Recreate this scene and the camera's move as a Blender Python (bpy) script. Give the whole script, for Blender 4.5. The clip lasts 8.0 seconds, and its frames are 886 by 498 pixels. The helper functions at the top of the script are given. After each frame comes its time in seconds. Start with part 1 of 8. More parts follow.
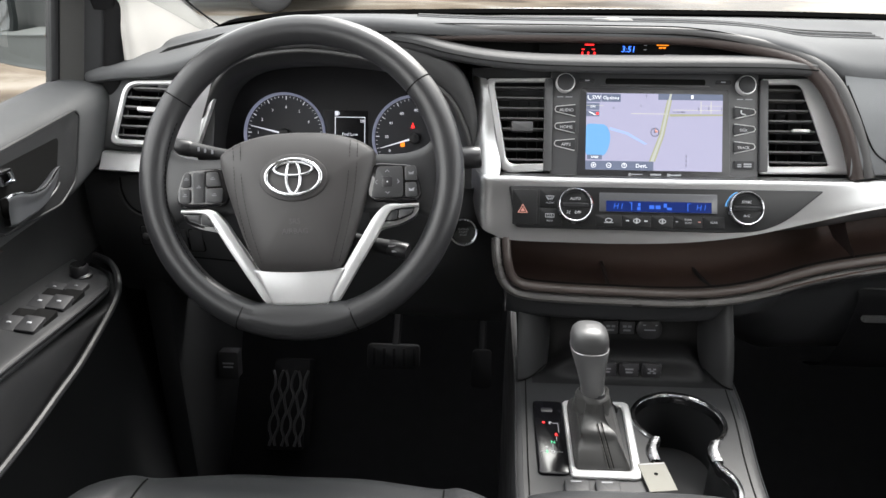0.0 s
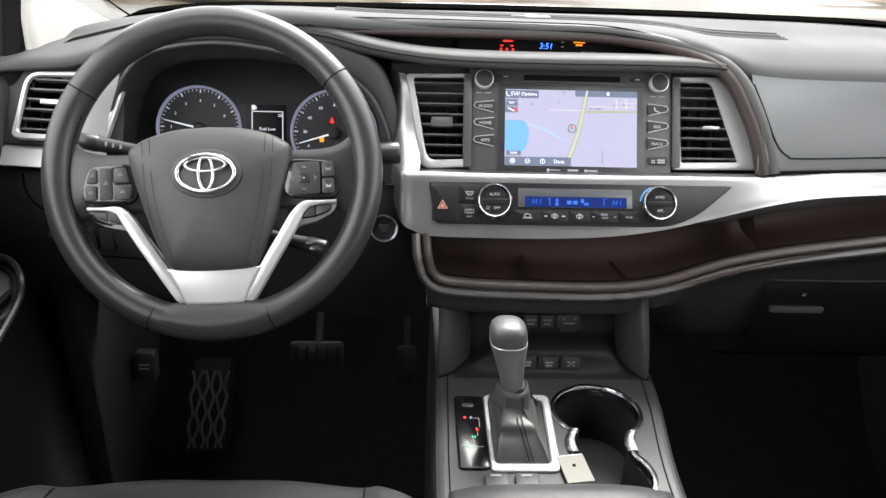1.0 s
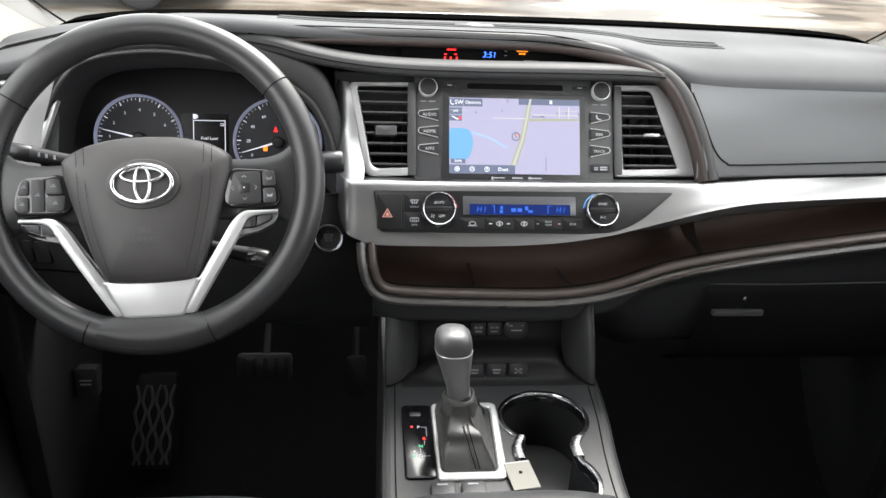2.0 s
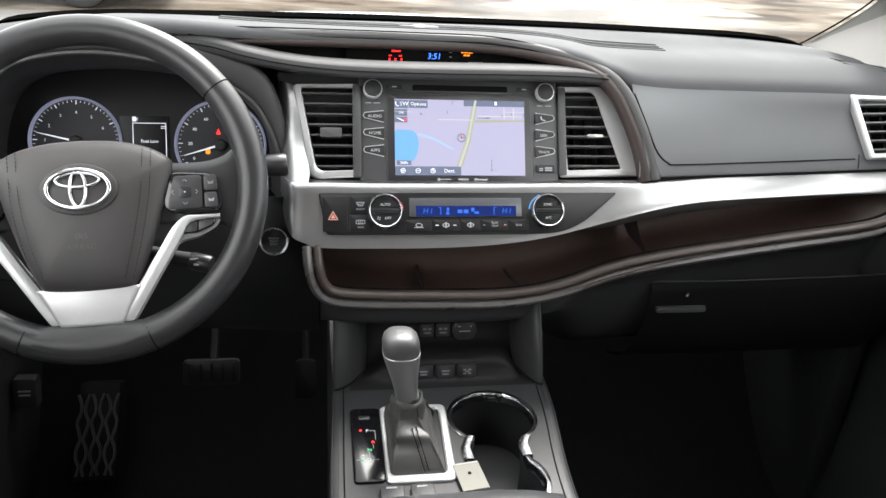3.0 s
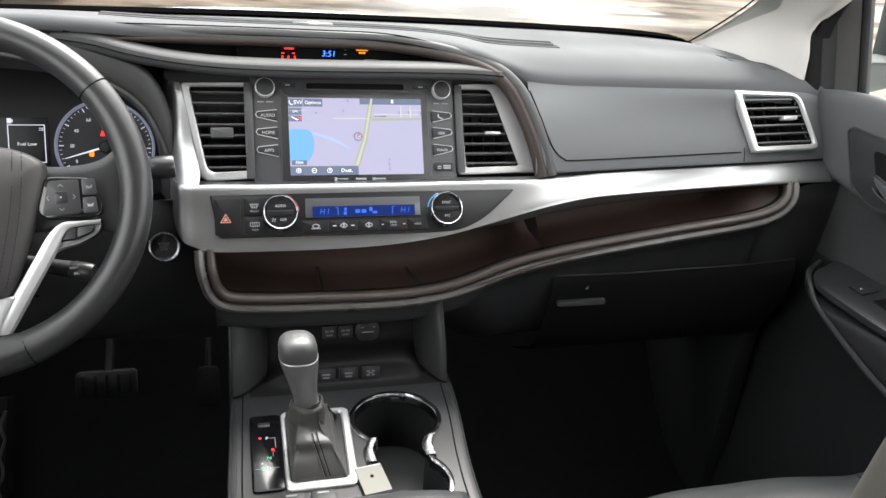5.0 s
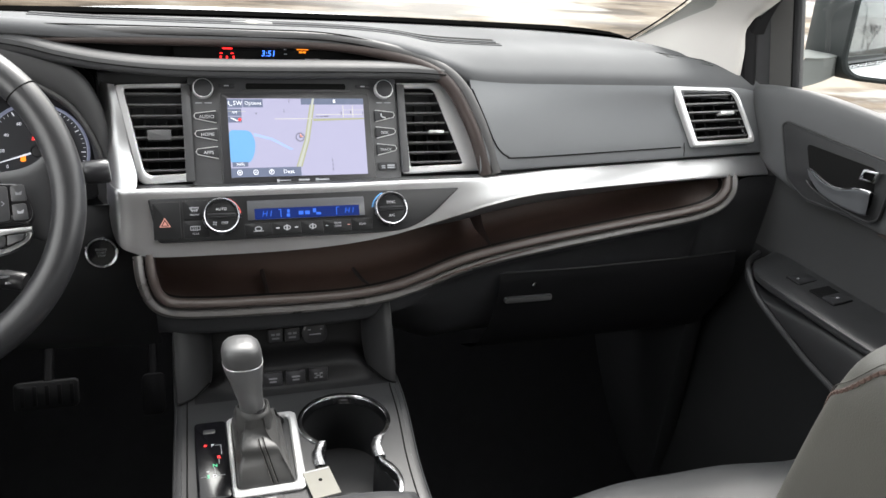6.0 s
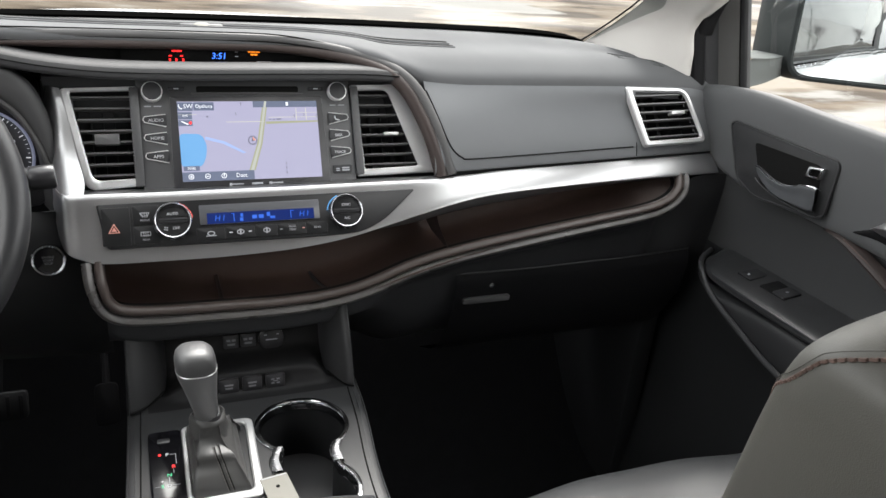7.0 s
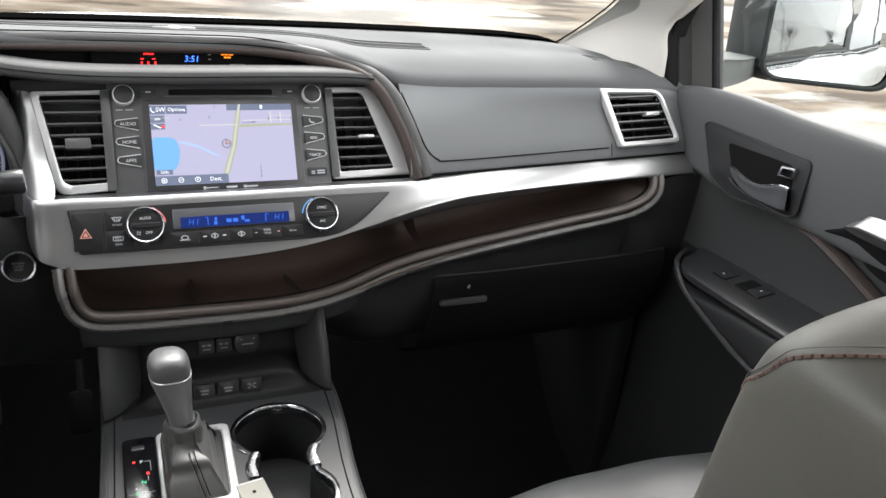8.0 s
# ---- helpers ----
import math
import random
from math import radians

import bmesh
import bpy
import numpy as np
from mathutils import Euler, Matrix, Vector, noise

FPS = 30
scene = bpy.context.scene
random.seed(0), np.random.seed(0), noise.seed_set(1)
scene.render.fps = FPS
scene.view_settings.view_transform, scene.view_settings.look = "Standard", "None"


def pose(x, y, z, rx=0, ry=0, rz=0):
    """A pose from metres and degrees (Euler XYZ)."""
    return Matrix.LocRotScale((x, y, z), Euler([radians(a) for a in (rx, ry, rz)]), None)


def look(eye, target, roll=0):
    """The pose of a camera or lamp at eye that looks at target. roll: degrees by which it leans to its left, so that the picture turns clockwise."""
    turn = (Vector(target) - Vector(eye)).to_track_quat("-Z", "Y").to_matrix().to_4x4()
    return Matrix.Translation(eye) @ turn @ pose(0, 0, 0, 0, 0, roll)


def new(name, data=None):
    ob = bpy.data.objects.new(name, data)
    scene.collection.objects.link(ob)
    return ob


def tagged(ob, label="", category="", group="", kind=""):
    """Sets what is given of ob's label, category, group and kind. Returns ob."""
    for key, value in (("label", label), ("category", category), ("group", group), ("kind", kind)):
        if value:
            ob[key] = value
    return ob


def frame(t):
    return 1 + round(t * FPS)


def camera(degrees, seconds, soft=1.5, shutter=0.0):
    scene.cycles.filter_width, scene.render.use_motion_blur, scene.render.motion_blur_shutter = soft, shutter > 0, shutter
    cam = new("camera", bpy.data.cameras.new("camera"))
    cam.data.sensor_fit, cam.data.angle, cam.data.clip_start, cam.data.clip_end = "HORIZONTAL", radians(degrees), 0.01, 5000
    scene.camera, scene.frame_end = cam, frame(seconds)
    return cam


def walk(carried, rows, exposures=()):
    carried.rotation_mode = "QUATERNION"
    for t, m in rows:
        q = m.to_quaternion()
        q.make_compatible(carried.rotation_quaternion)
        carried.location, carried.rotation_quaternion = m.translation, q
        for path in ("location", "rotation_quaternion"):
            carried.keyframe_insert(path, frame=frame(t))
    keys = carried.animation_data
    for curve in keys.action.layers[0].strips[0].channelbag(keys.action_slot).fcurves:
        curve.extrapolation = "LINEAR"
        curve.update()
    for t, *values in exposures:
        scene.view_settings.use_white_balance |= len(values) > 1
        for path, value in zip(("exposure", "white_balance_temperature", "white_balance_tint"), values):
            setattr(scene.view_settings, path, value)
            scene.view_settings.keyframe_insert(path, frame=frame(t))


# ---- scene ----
cam = camera(59.36, 8.0)
# seconds, eye x y z, heading to the right, pitch, lean to the left (degrees)
PATH = [
    (0.0, -0.2231, -0.0784, 1.0501, -3.07, -24.99, 0.09),
    (0.5, -0.2128, -0.0736, 1.0500, 0.64, -25.33, 1.37),
    (1.0, -0.2102, -0.0729, 1.0503, 2.60, -25.31, 2.00),
    (1.5, -0.2009, -0.0724, 1.0493, 4.17, -24.72, 2.31),
    (3.0, -0.1857, -0.0701, 1.0533, 9.76, -24.45, 3.49),
    (3.5, -0.1780, -0.0701, 1.0537, 11.36, -24.41, 3.67),
    (4.0, -0.1750, -0.0694, 1.0551, 13.07, -24.38, 4.12),
    (4.5, -0.1683, -0.0685, 1.0564, 14.62, -24.36, 4.57),
    (5.0, -0.1582, -0.0660, 1.0543, 16.25, -24.26, 4.64),
    (6.5, -0.1437, -0.0667, 1.0581, 21.76, -24.01, 5.11),
    (7.0, -0.1403, -0.0685, 1.0552, 23.03, -23.71, 5.19),
    (7.5, -0.1379, -0.0682, 1.0561, 23.32, -23.76, 5.11),
    (8.0, -0.1342, -0.0703, 1.0543, 24.52, -23.37, 5.24),
]
walk(cam, [(t, pose(x, y, z, 90 + pitch, 0, -head) @ pose(0, 0, 0, 0, 0, lean)) for t, x, y, z, head, pitch, lean in PATH],
     exposures=[(0.0, 2.99), (0.5, 3.12), (1.0, 3.18), (1.5, 3.14), (3.0, 3.09), (4.0, 3.08), (5.0, 3.08), (6.5, 3.09), (7.0, 2.83), (7.5, 2.88), (8.0, 3.04)])

# ---------------------------------------------------------------- world and light
world = bpy.data.worlds.new("overcast_sky")
scene.world = world
world.use_nodes = True
wn, wl = world.node_tree.nodes, world.node_tree.links
wn.clear()
sky = wn.new("ShaderNodeTexSky")
sky.sky_type, sky.sun_disc = "NISHITA", False
sky.sun_elevation, sky.sun_rotation = radians(38), radians(35)
sky.air_density, sky.dust_density, sky.ozone_density = 1.0, 4.0, 1.0
coord = wn.new("ShaderNodeTexCoord")
clouds = wn.new("ShaderNodeTexNoise")
clouds.inputs["Scale"].default_value, clouds.inputs["Detail"].default_value = 2.6, 6.0
stretch = wn.new("ShaderNodeMapping")
stretch.inputs["Scale"].default_value = (1.0, 1.0, 2.6)
ramp = wn.new("ShaderNodeValToRGB")
ramp.color_ramp.elements[0].position, ramp.color_ramp.elements[0].color = 0.36, (0.56, 0.553, 0.575, 1)
ramp.color_ramp.elements[1].position, ramp.color_ramp.elements[1].color = 0.62, (1.02, 0.983, 0.957, 1)
blend = wn.new("ShaderNodeMix")
blend.data_type = "RGBA"
blend.inputs[0].default_value = 0.9
lift = wn.new("ShaderNodeVectorMath")
lift.operation = "SCALE"
lift.inputs[3].default_value = 11.0
backg = wn.new("ShaderNodeBackground")
backg.inputs["Strength"].default_value = 0.12
wout = wn.new("ShaderNodeOutputWorld")
wl.new(coord.outputs["Generated"], stretch.inputs["Vector"])
wl.new(stretch.outputs["Vector"], clouds.inputs["Vector"])
wl.new(clouds.outputs["Fac"], ramp.inputs["Fac"])
wl.new(ramp.outputs["Color"], lift.inputs[0])
wl.new(sky.outputs["Color"], blend.inputs[6])
wl.new(lift.outputs[0], blend.inputs[7])
wl.new(blend.outputs[2], backg.inputs["Color"])
wl.new(backg.outputs["Background"], wout.inputs["Surface"])

sun_data = bpy.data.lights.new("sun", "SUN")
sun_data.energy, sun_data.angle, sun_data.color = 1.2, radians(25), (1.0, 0.97, 0.93)
sun = new("sun", sun_data)
sun.matrix_world = look((4, 8, 12), (0, 0, 0))
scene.view_settings.exposure = 2.75

from mathutils.bvhtree import BVHTree


# ---------------------------------------------------------------- materials
def shader(name, color, rough=0.5, metal=0.0, vary=0.0, vscale=6.0, grain=0.0, gscale=400.0, cells=False,
           rvary=0.0, coat=0.0, spec=0.5, emit=None, power=0.0):
    """A surface with large-scale tone variation, roughness smudges and fine relief, all in object metres."""
    m = bpy.data.materials.new(name)
    m.use_nodes = True
    n, l = m.node_tree.nodes, m.node_tree.links
    b = n["Principled BSDF"]
    b.inputs["Base Color"].default_value = (*color, 1)
    b.inputs["Roughness"].default_value = rough
    b.inputs["Metallic"].default_value = metal
    b.inputs["Coat Weight"].default_value = coat
    b.inputs["Specular IOR Level"].default_value = spec
    if emit:
        b.inputs["Emission Color"].default_value = (*emit, 1)
        b.inputs["Emission Strength"].default_value = power * 0.31
    if vary or grain or rvary:
        tc = n.new("ShaderNodeTexCoord")
    if vary:
        big = n.new("ShaderNodeTexNoise")
        big.inputs["Scale"].default_value, big.inputs["Detail"].default_value = vscale, 5.0
        mix = n.new("ShaderNodeMix")
        mix.data_type = "RGBA"
        mix.inputs[6].default_value = (*[c * (1 - vary) for c in color], 1)
        mix.inputs[7].default_value = (*[min(1, c * (1 + vary)) for c in color], 1)
        l.new(tc.outputs["Object"], big.inputs["Vector"])
        l.new(big.outputs["Fac"], mix.inputs[0])
        l.new(mix.outputs[2], b.inputs["Base Color"])
    if rvary:
        smear = n.new("ShaderNodeTexNoise")
        smear.inputs["Scale"].default_value, smear.inputs["Detail"].default_value = vscale * 2.3, 6.0
        span = n.new("ShaderNodeMapRange")
        span.inputs["From Min"].default_value, span.inputs["From Max"].default_value = 0.3, 0.7
        span.inputs["To Min"].default_value, span.inputs["To Max"].default_value = max(0.02, rough - rvary), min(1, rough + rvary)
        l.new(tc.outputs["Object"], smear.inputs["Vector"])
        l.new(smear.outputs["Fac"], span.inputs["Value"])
        l.new(span.outputs["Result"], b.inputs["Roughness"])
    if grain:
        fine = n.new("ShaderNodeTexVoronoi" if cells else "ShaderNodeTexNoise")
        fine.inputs["Scale"].default_value = gscale
        bump = n.new("ShaderNodeBump")
        bump.inputs["Strength"].default_value, bump.inputs["Distance"].default_value = grain, 0.0006
        l.new(tc.outputs["Object"], fine.inputs["Vector"])
        l.new(fine.outputs["Distance" if cells else "Fac"], bump.inputs["Height"])
        l.new(bump.outputs["Normal"], b.inputs["Normal"])
    return m


def pane_shader(name, tint, base=0.04, most=0.9, steep=5.0):
    """Thin glass: it lets straight light through and mirrors more at grazing angles."""
    m = bpy.data.materials.new(name)
    m.use_nodes = True
    n, l = m.node_tree.nodes, m.node_tree.links
    n.clear()
    out, mix = n.new("ShaderNodeOutputMaterial"), n.new("ShaderNodeMixShader")
    clear, gloss, weight = n.new("ShaderNodeBsdfTransparent"), n.new("ShaderNodeBsdfGlossy"), n.new("ShaderNodeLayerWeight")
    power, span = n.new("ShaderNodeMath"), n.new("ShaderNodeMapRange")
    power.operation = "POWER"
    power.inputs[1].default_value = steep
    span.inputs["To Min"].default_value, span.inputs["To Max"].default_value = base, most
    weight.inputs["Blend"].default_value = 0.5
    clear.inputs["Color"].default_value = (*tint, 1)
    gloss.inputs["Roughness"].default_value = 0.02
    l.new(weight.outputs["Facing"], power.inputs[0])
    l.new(power.outputs[0], span.inputs["Value"])
    l.new(span.outputs["Result"], mix.inputs["Fac"])
    l.new(clear.outputs["BSDF"], mix.inputs[1])
    l.new(gloss.outputs["BSDF"], mix.inputs[2])
    l.new(mix.outputs["Shader"], out.inputs["Surface"])
    return m


SOFT = shader("soft_touch_dash", (0.080, 0.082, 0.085), 0.78, spec=0.12, vary=0.10, vscale=5, grain=0.22, gscale=900, cells=True, rvary=0.06)
PANEL = shader("grey_airbag_skin", (0.124, 0.1285, 0.134), 0.68, spec=0.20, vary=0.07, vscale=4, grain=0.22, gscale=900, cells=True, rvary=0.05)
DOORSKIN = shader("grey_door_skin", (0.072, 0.074, 0.0765), 0.62, spec=0.30, vary=0.07, vscale=5, grain=0.15, gscale=1300, cells=True, rvary=0.05)
# lighter door tone that carries the window light above the armrest
MIDSKIN = shader("window_lit_door_skin", (0.036, 0.037, 0.038), 0.6, spec=0.25, vary=0.08, vscale=6, grain=0.2, gscale=1000, cells=True, rvary=0.05)
BRIGHTSILVER = shader("bright_satin_silver", (0.66, 0.665, 0.67), 0.32, metal=0.5, vary=0.03, vscale=20)
PLASTIC = shader("black_moulded_plastic", (0.022, 0.0225, 0.024), 0.50, spec=0.4, vary=0.14, vscale=8, grain=0.15, gscale=700, rvary=0.08)
TRIMGREY = shader("charcoal_console_plastic", (0.021, 0.0216, 0.0228), 0.48, spec=0.3, vary=0.08, vscale=7, grain=0.12, gscale=800, rvary=0.08)
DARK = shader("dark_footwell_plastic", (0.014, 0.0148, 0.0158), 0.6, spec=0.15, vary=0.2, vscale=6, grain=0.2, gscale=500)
ARMBLACK = shader("charcoal_armrest_plastic", (0.024, 0.0246, 0.026), 0.42, spec=0.38, vary=0.10, vscale=7, grain=0.12, gscale=800, rvary=0.08)
BOLSTER = shader("black_pocket_plastic", (0.018, 0.0184, 0.0195), 0.48, spec=0.35, vary=0.12, vscale=7, grain=0.12, gscale=800, rvary=0.08)
LOWERGREY = shader("black_lower_trim", (0.034, 0.0352, 0.037), 0.52, spec=0.3, vary=0.12, vscale=7, grain=0.18, gscale=700, rvary=0.06)
LOWERDASH = shader("charcoal_lower_dash", (0.027, 0.028, 0.030), 0.55, spec=0.3, vary=0.12, vscale=7, grain=0.18, gscale=700, rvary=0.06)
HOODBLACK = shader("black_hood_plastic", (0.034, 0.0343, 0.0352), 0.55, spec=0.3, vary=0.12, vscale=8, grain=0.18, gscale=800, rvary=0.06)
HOODSKIN = shader("charcoal_hood_skin", (0.056, 0.0555, 0.056), 0.52, spec=0.32, vary=0.08, vscale=10, grain=0.2, gscale=900, cells=True, rvary=0.04)
PIANO = shader("gloss_black", (0.008, 0.008, 0.009), 0.12, coat=0.5, rvary=0.04, vscale=20)
SATINBLACK = shader("satin_black_bezel", (0.020, 0.020, 0.022), 0.34, vary=0.1, vscale=20, grain=0.05, gscale=900, rvary=0.05)
BEZEL = shader("charcoal_unit_bezel", (0.052, 0.053, 0.0555), 0.45, vary=0.06, vscale=20, grain=0.06, gscale=900)
KEYMAT = shader("key_plastic", (0.022, 0.0225, 0.0245), 0.55, spec=0.3, vary=0.1, vscale=30, grain=0.08, gscale=900)
STRIPSILVER = shader("pale_satin_silver", (0.58, 0.585, 0.59), 0.34, metal=0.25, vary=0.03, vscale=20)
PODKEY = shader("grey_wheel_key", (0.032, 0.0326, 0.0345), 0.42, vary=0.08, vscale=30, grain=0.06, gscale=900)
SILVER = shader("satin_silver_paint", (0.39, 0.393, 0.398), 0.36, metal=1.0, vary=0.03, vscale=9)
MATSILVER = shader("matt_silver_frame", (0.58, 0.583, 0.588), 0.36, metal=0.6, vary=0.02, vscale=30)
RIMCHROME = shader("satin_chrome", (0.50, 0.51, 0.53), 0.24, metal=1.0, rvary=0.06, vscale=40)
CHROME = shader("polished_chrome", (0.66, 0.67, 0.69), 0.10, metal=1.0, rvary=0.04, vscale=25)
LEATHER = shader("black_leather", (0.019, 0.0195, 0.021), 0.37, spec=0.55, vary=0.06, vscale=12, grain=0.015, gscale=1500, cells=True)
BANDSKIN = shader("black_stitched_skin", (0.036, 0.0365, 0.038), 0.58, spec=0.25, vary=0.08, vscale=12, grain=0.15, gscale=1200, cells=True, rvary=0.03)
BOOTHIDE = shader("worn_boot_leather", (0.046, 0.0458, 0.045), 0.46, vary=0.15, vscale=30, grain=0.15, gscale=1500, cells=True, rvary=0.06)
KNOBSILVER = shader("satin_knob_silver", (0.15, 0.152, 0.154), 0.34, metal=0.45, vary=0.04, vscale=30, rvary=0.03)
KNOBGREY = shader("grey_soft_knob", (0.062, 0.0625, 0.064), 0.42, vary=0.06, vscale=30, grain=0.08, gscale=1500)
GATEBLACK = shader("deep_gloss_black", (0.004, 0.004, 0.005), 0.16, spec=0.25)
RECESSBLACK = shader("black_recess_plastic", (0.0075, 0.0076, 0.0082), 0.55, spec=0.2, vary=0.15, vscale=20, grain=0.1, gscale=700)
SLATGREY = shader("satin_vent_slat", (0.072, 0.0722, 0.073), 0.36, vary=0.08, vscale=30)
SMOKE = shader("smoked_display_window", (0.085, 0.088, 0.095), 0.18, spec=0.4)
# glove box and pedal black, with the low dash and footwell shade mixed in
SHADEDBLACK = shader("shade_darkened_black", (0.0068, 0.0070, 0.0078), 0.65, spec=0.1, vary=0.15, vscale=8, grain=0.2, gscale=600)
CLIMBLACK = shader("climate_panel_black", (0.010, 0.0102, 0.011), 0.45, spec=0.22, vary=0.08, vscale=30, grain=0.05, gscale=900)
PADSKIN = shader("charcoal_airbag_cover", (0.042, 0.040, 0.040), 0.48, vary=0.08, vscale=12, grain=0.12, gscale=1600, cells=True, rvary=0.05)
SEATHIDE = shader("black_seat_leather", (0.031, 0.0326, 0.0345), 0.38, vary=0.06, vscale=9, grain=0.15, gscale=1100, cells=True, rvary=0.02)
SEATGREY = shader("warm_grey_seat_leather", (0.066, 0.064, 0.056), 0.50, vary=0.10, vscale=7, grain=0.15, gscale=1100, cells=True, rvary=0.06)
TRAYBROWN = shader("brown_tray_lining", (0.058, 0.036, 0.029), 0.55, spec=0.3, vary=0.14, vscale=10, grain=0.28, gscale=800, cells=True, rvary=0.06)
BROWN = shader("dark_brown_skin", (0.030, 0.022, 0.020), 0.5, spec=0.3, vary=0.12, vscale=10, grain=0.28, gscale=800, cells=True, rvary=0.06)
LIPSKIN = shader("taupe_stitched_skin", (0.052, 0.041, 0.037), 0.34, vary=0.10, vscale=10, grain=0.28, gscale=800, cells=True, rvary=0.06)
OUTERLIP = shader("grey_lip_skin", (0.086, 0.082, 0.080), 0.30, vary=0.10, vscale=10, grain=0.25, gscale=800, cells=True, rvary=0.05)
PADTHREAD = shader("dark_thread", (0.014, 0.0135, 0.0135), 0.8, spec=0.2, vary=0.2, vscale=300)
BANDTHREAD = shader("charcoal_thread", (0.040, 0.039, 0.039), 0.8, vary=0.2, vscale=300)
THREAD = shader("grey_thread", (0.11, 0.105, 0.10), 0.8, vary=0.2, vscale=300)
REDTHREAD = shader("rust_thread", (0.085, 0.052, 0.042), 0.8, vary=0.25, vscale=300)
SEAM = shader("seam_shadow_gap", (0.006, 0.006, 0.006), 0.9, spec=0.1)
BORDERBLACK = shader("black_ceramic_print", (0.002, 0.002, 0.002), 1.0, spec=0.0)
CLOTH = shader("pale_grey_headliner", (0.45, 0.437, 0.415), 0.9, vary=0.05, vscale=6, grain=0.5, gscale=900)
CARPET = shader("black_carpet", (0.0078, 0.0081, 0.0087), 0.95, spec=0.02, vary=0.3, vscale=40, grain=1.0, gscale=900)
RUBBER = shader("black_rubber", (0.016, 0.016, 0.017), 0.62, vary=0.2, vscale=20, grain=0.1, gscale=400)
WORNRIB = shader("worn_rubber_rib", (0.030, 0.031, 0.033), 0.35, vary=0.4, vscale=40)
WHITEINK = shader("white_print", (0.50, 0.51, 0.53), 0.6)
DIMINK = shader("grey_print", (0.30, 0.31, 0.33), 0.6)
FADEDINK = shader("faded_switch_print", (0.17, 0.175, 0.185), 0.6)
FAINTINK = shader("embossed_print", (0.075, 0.072, 0.072), 0.5)
PAPER = shader("cream_card", (0.175, 0.171, 0.150), 0.8, vary=0.04, vscale=40, grain=0.1, gscale=600)
PAINT = shader("white_car_paint", (0.78, 0.79, 0.80), 0.22, coat=0.8, vary=0.02, vscale=2)
BLUEPAINT = shader("dusty_silver_car_paint", (0.30, 0.34, 0.38), 0.3, coat=0.5, vary=0.08, vscale=3)
CAPGREY = shader("grey_mirror_shell", (0.014, 0.017, 0.017), 0.6, spec=0.12, vary=0.08, vscale=8, grain=0.1, gscale=500, rvary=0.06)
ARMGREY = shader("grey_mirror_arm", (0.085, 0.092, 0.090), 0.6, spec=0.12, vary=0.08, vscale=8, grain=0.1, gscale=500)
MIRROR = shader("mirror_glass", (0.42, 0.445, 0.45), 0.01, metal=1.0)
TINTGLASS = pane_shader("tinted_side_glass", (0.12, 0.13, 0.13), 0.05, 0.9, 3.0)
GLASS = pane_shader("clear_glass", (0.64, 0.66, 0.65), 0.012, 0.75, 2.8)
SCREENGLASS = pane_shader("windscreen_glass", (0.58, 0.605, 0.60), 0.03, 0.6)
SASHGREY = shader("warm_grey_sash_plastic", (0.060, 0.060, 0.058), 0.65, spec=0.2, vary=0.08, vscale=8, grain=0.1, gscale=800)
SASHBLACK = shader("matt_black_sash", (0.018, 0.0185, 0.020), 0.6, spec=0.2, vary=0.1, vscale=20)
# black of the real rubber seals, also used for sheets that imitate shade
SEALSHADE = shader("matt_black_seal_and_shade", (0.007, 0.007, 0.0075), 0.8, spec=0.1, vary=0.2, vscale=20)
DARKCHROME = shader("smoked_chrome", (0.078, 0.082, 0.088), 0.40, metal=0.2, rvary=0.04, vscale=25)
BARK = shader("bare_bark", (0.10, 0.085, 0.07), 0.9, vary=0.3, vscale=8, grain=0.6, gscale=60)
SCREEN = shader("lit_map_ground", (0.05, 0.05, 0.06), 0.25, emit=(0.50, 0.49, 0.68), power=0.41)
MAPBLUE = shader("lit_map_water", (0.03, 0.05, 0.08), 0.25, emit=(0.16, 0.40, 0.72), power=0.50)
MAPPALE = shader("lit_map_creek", (0.03, 0.05, 0.08), 0.25, emit=(0.40, 0.50, 0.82), power=0.50)
MAPROAD = shader("lit_map_road", (0.05, 0.05, 0.03), 0.25, emit=(0.36, 0.37, 0.26), power=0.50)
MAPCORE = shader("lit_map_road_core", (0.05, 0.05, 0.03), 0.25, emit=(0.52, 0.54, 0.52), power=0.48)
MAPMINOR = shader("lit_map_street", (0.05, 0.05, 0.03), 0.25, emit=(0.66, 0.64, 0.58), power=0.55)
MAPDARK = shader("lit_map_tab", (0.02, 0.02, 0.03), 0.25, emit=(0.10, 0.12, 0.17), power=0.75)
MAPTEXT = shader("lit_map_text", (0.5, 0.5, 0.5), 0.3, emit=(0.62, 0.65, 0.74), power=0.40)
MAPINK = shader("lit_map_ink", (0.03, 0.03, 0.04), 0.3, emit=(0.10, 0.10, 0.14), power=0.5)
REDLED = shader("red_warning_light", (0.2, 0.01, 0.01), 0.4, emit=(1.0, 0.02, 0.02), power=1.0)
AMBERLED = shader("amber_warning_light", (0.2, 0.08, 0.01), 0.4, emit=(1.0, 0.25, 0.01), power=0.65)
BLUELED = shader("blue_clock_light", (0.02, 0.05, 0.2), 0.4, emit=(0.05, 0.20, 1.0), power=1.2)
GREENLED = shader("green_gate_light", (0.02, 0.2, 0.08), 0.4, emit=(0.05, 0.75, 0.35), power=0.5)
BLUEGLASS = shader("blue_lit_lcd", (0.004, 0.008, 0.04), 0.35, spec=0.15, emit=(0.006, 0.020, 0.13), power=0.36)
BLUESEG = shader("blue_lcd_segment", (0.02, 0.05, 0.2), 0.2, emit=(0.04, 0.15, 0.75), power=0.38)
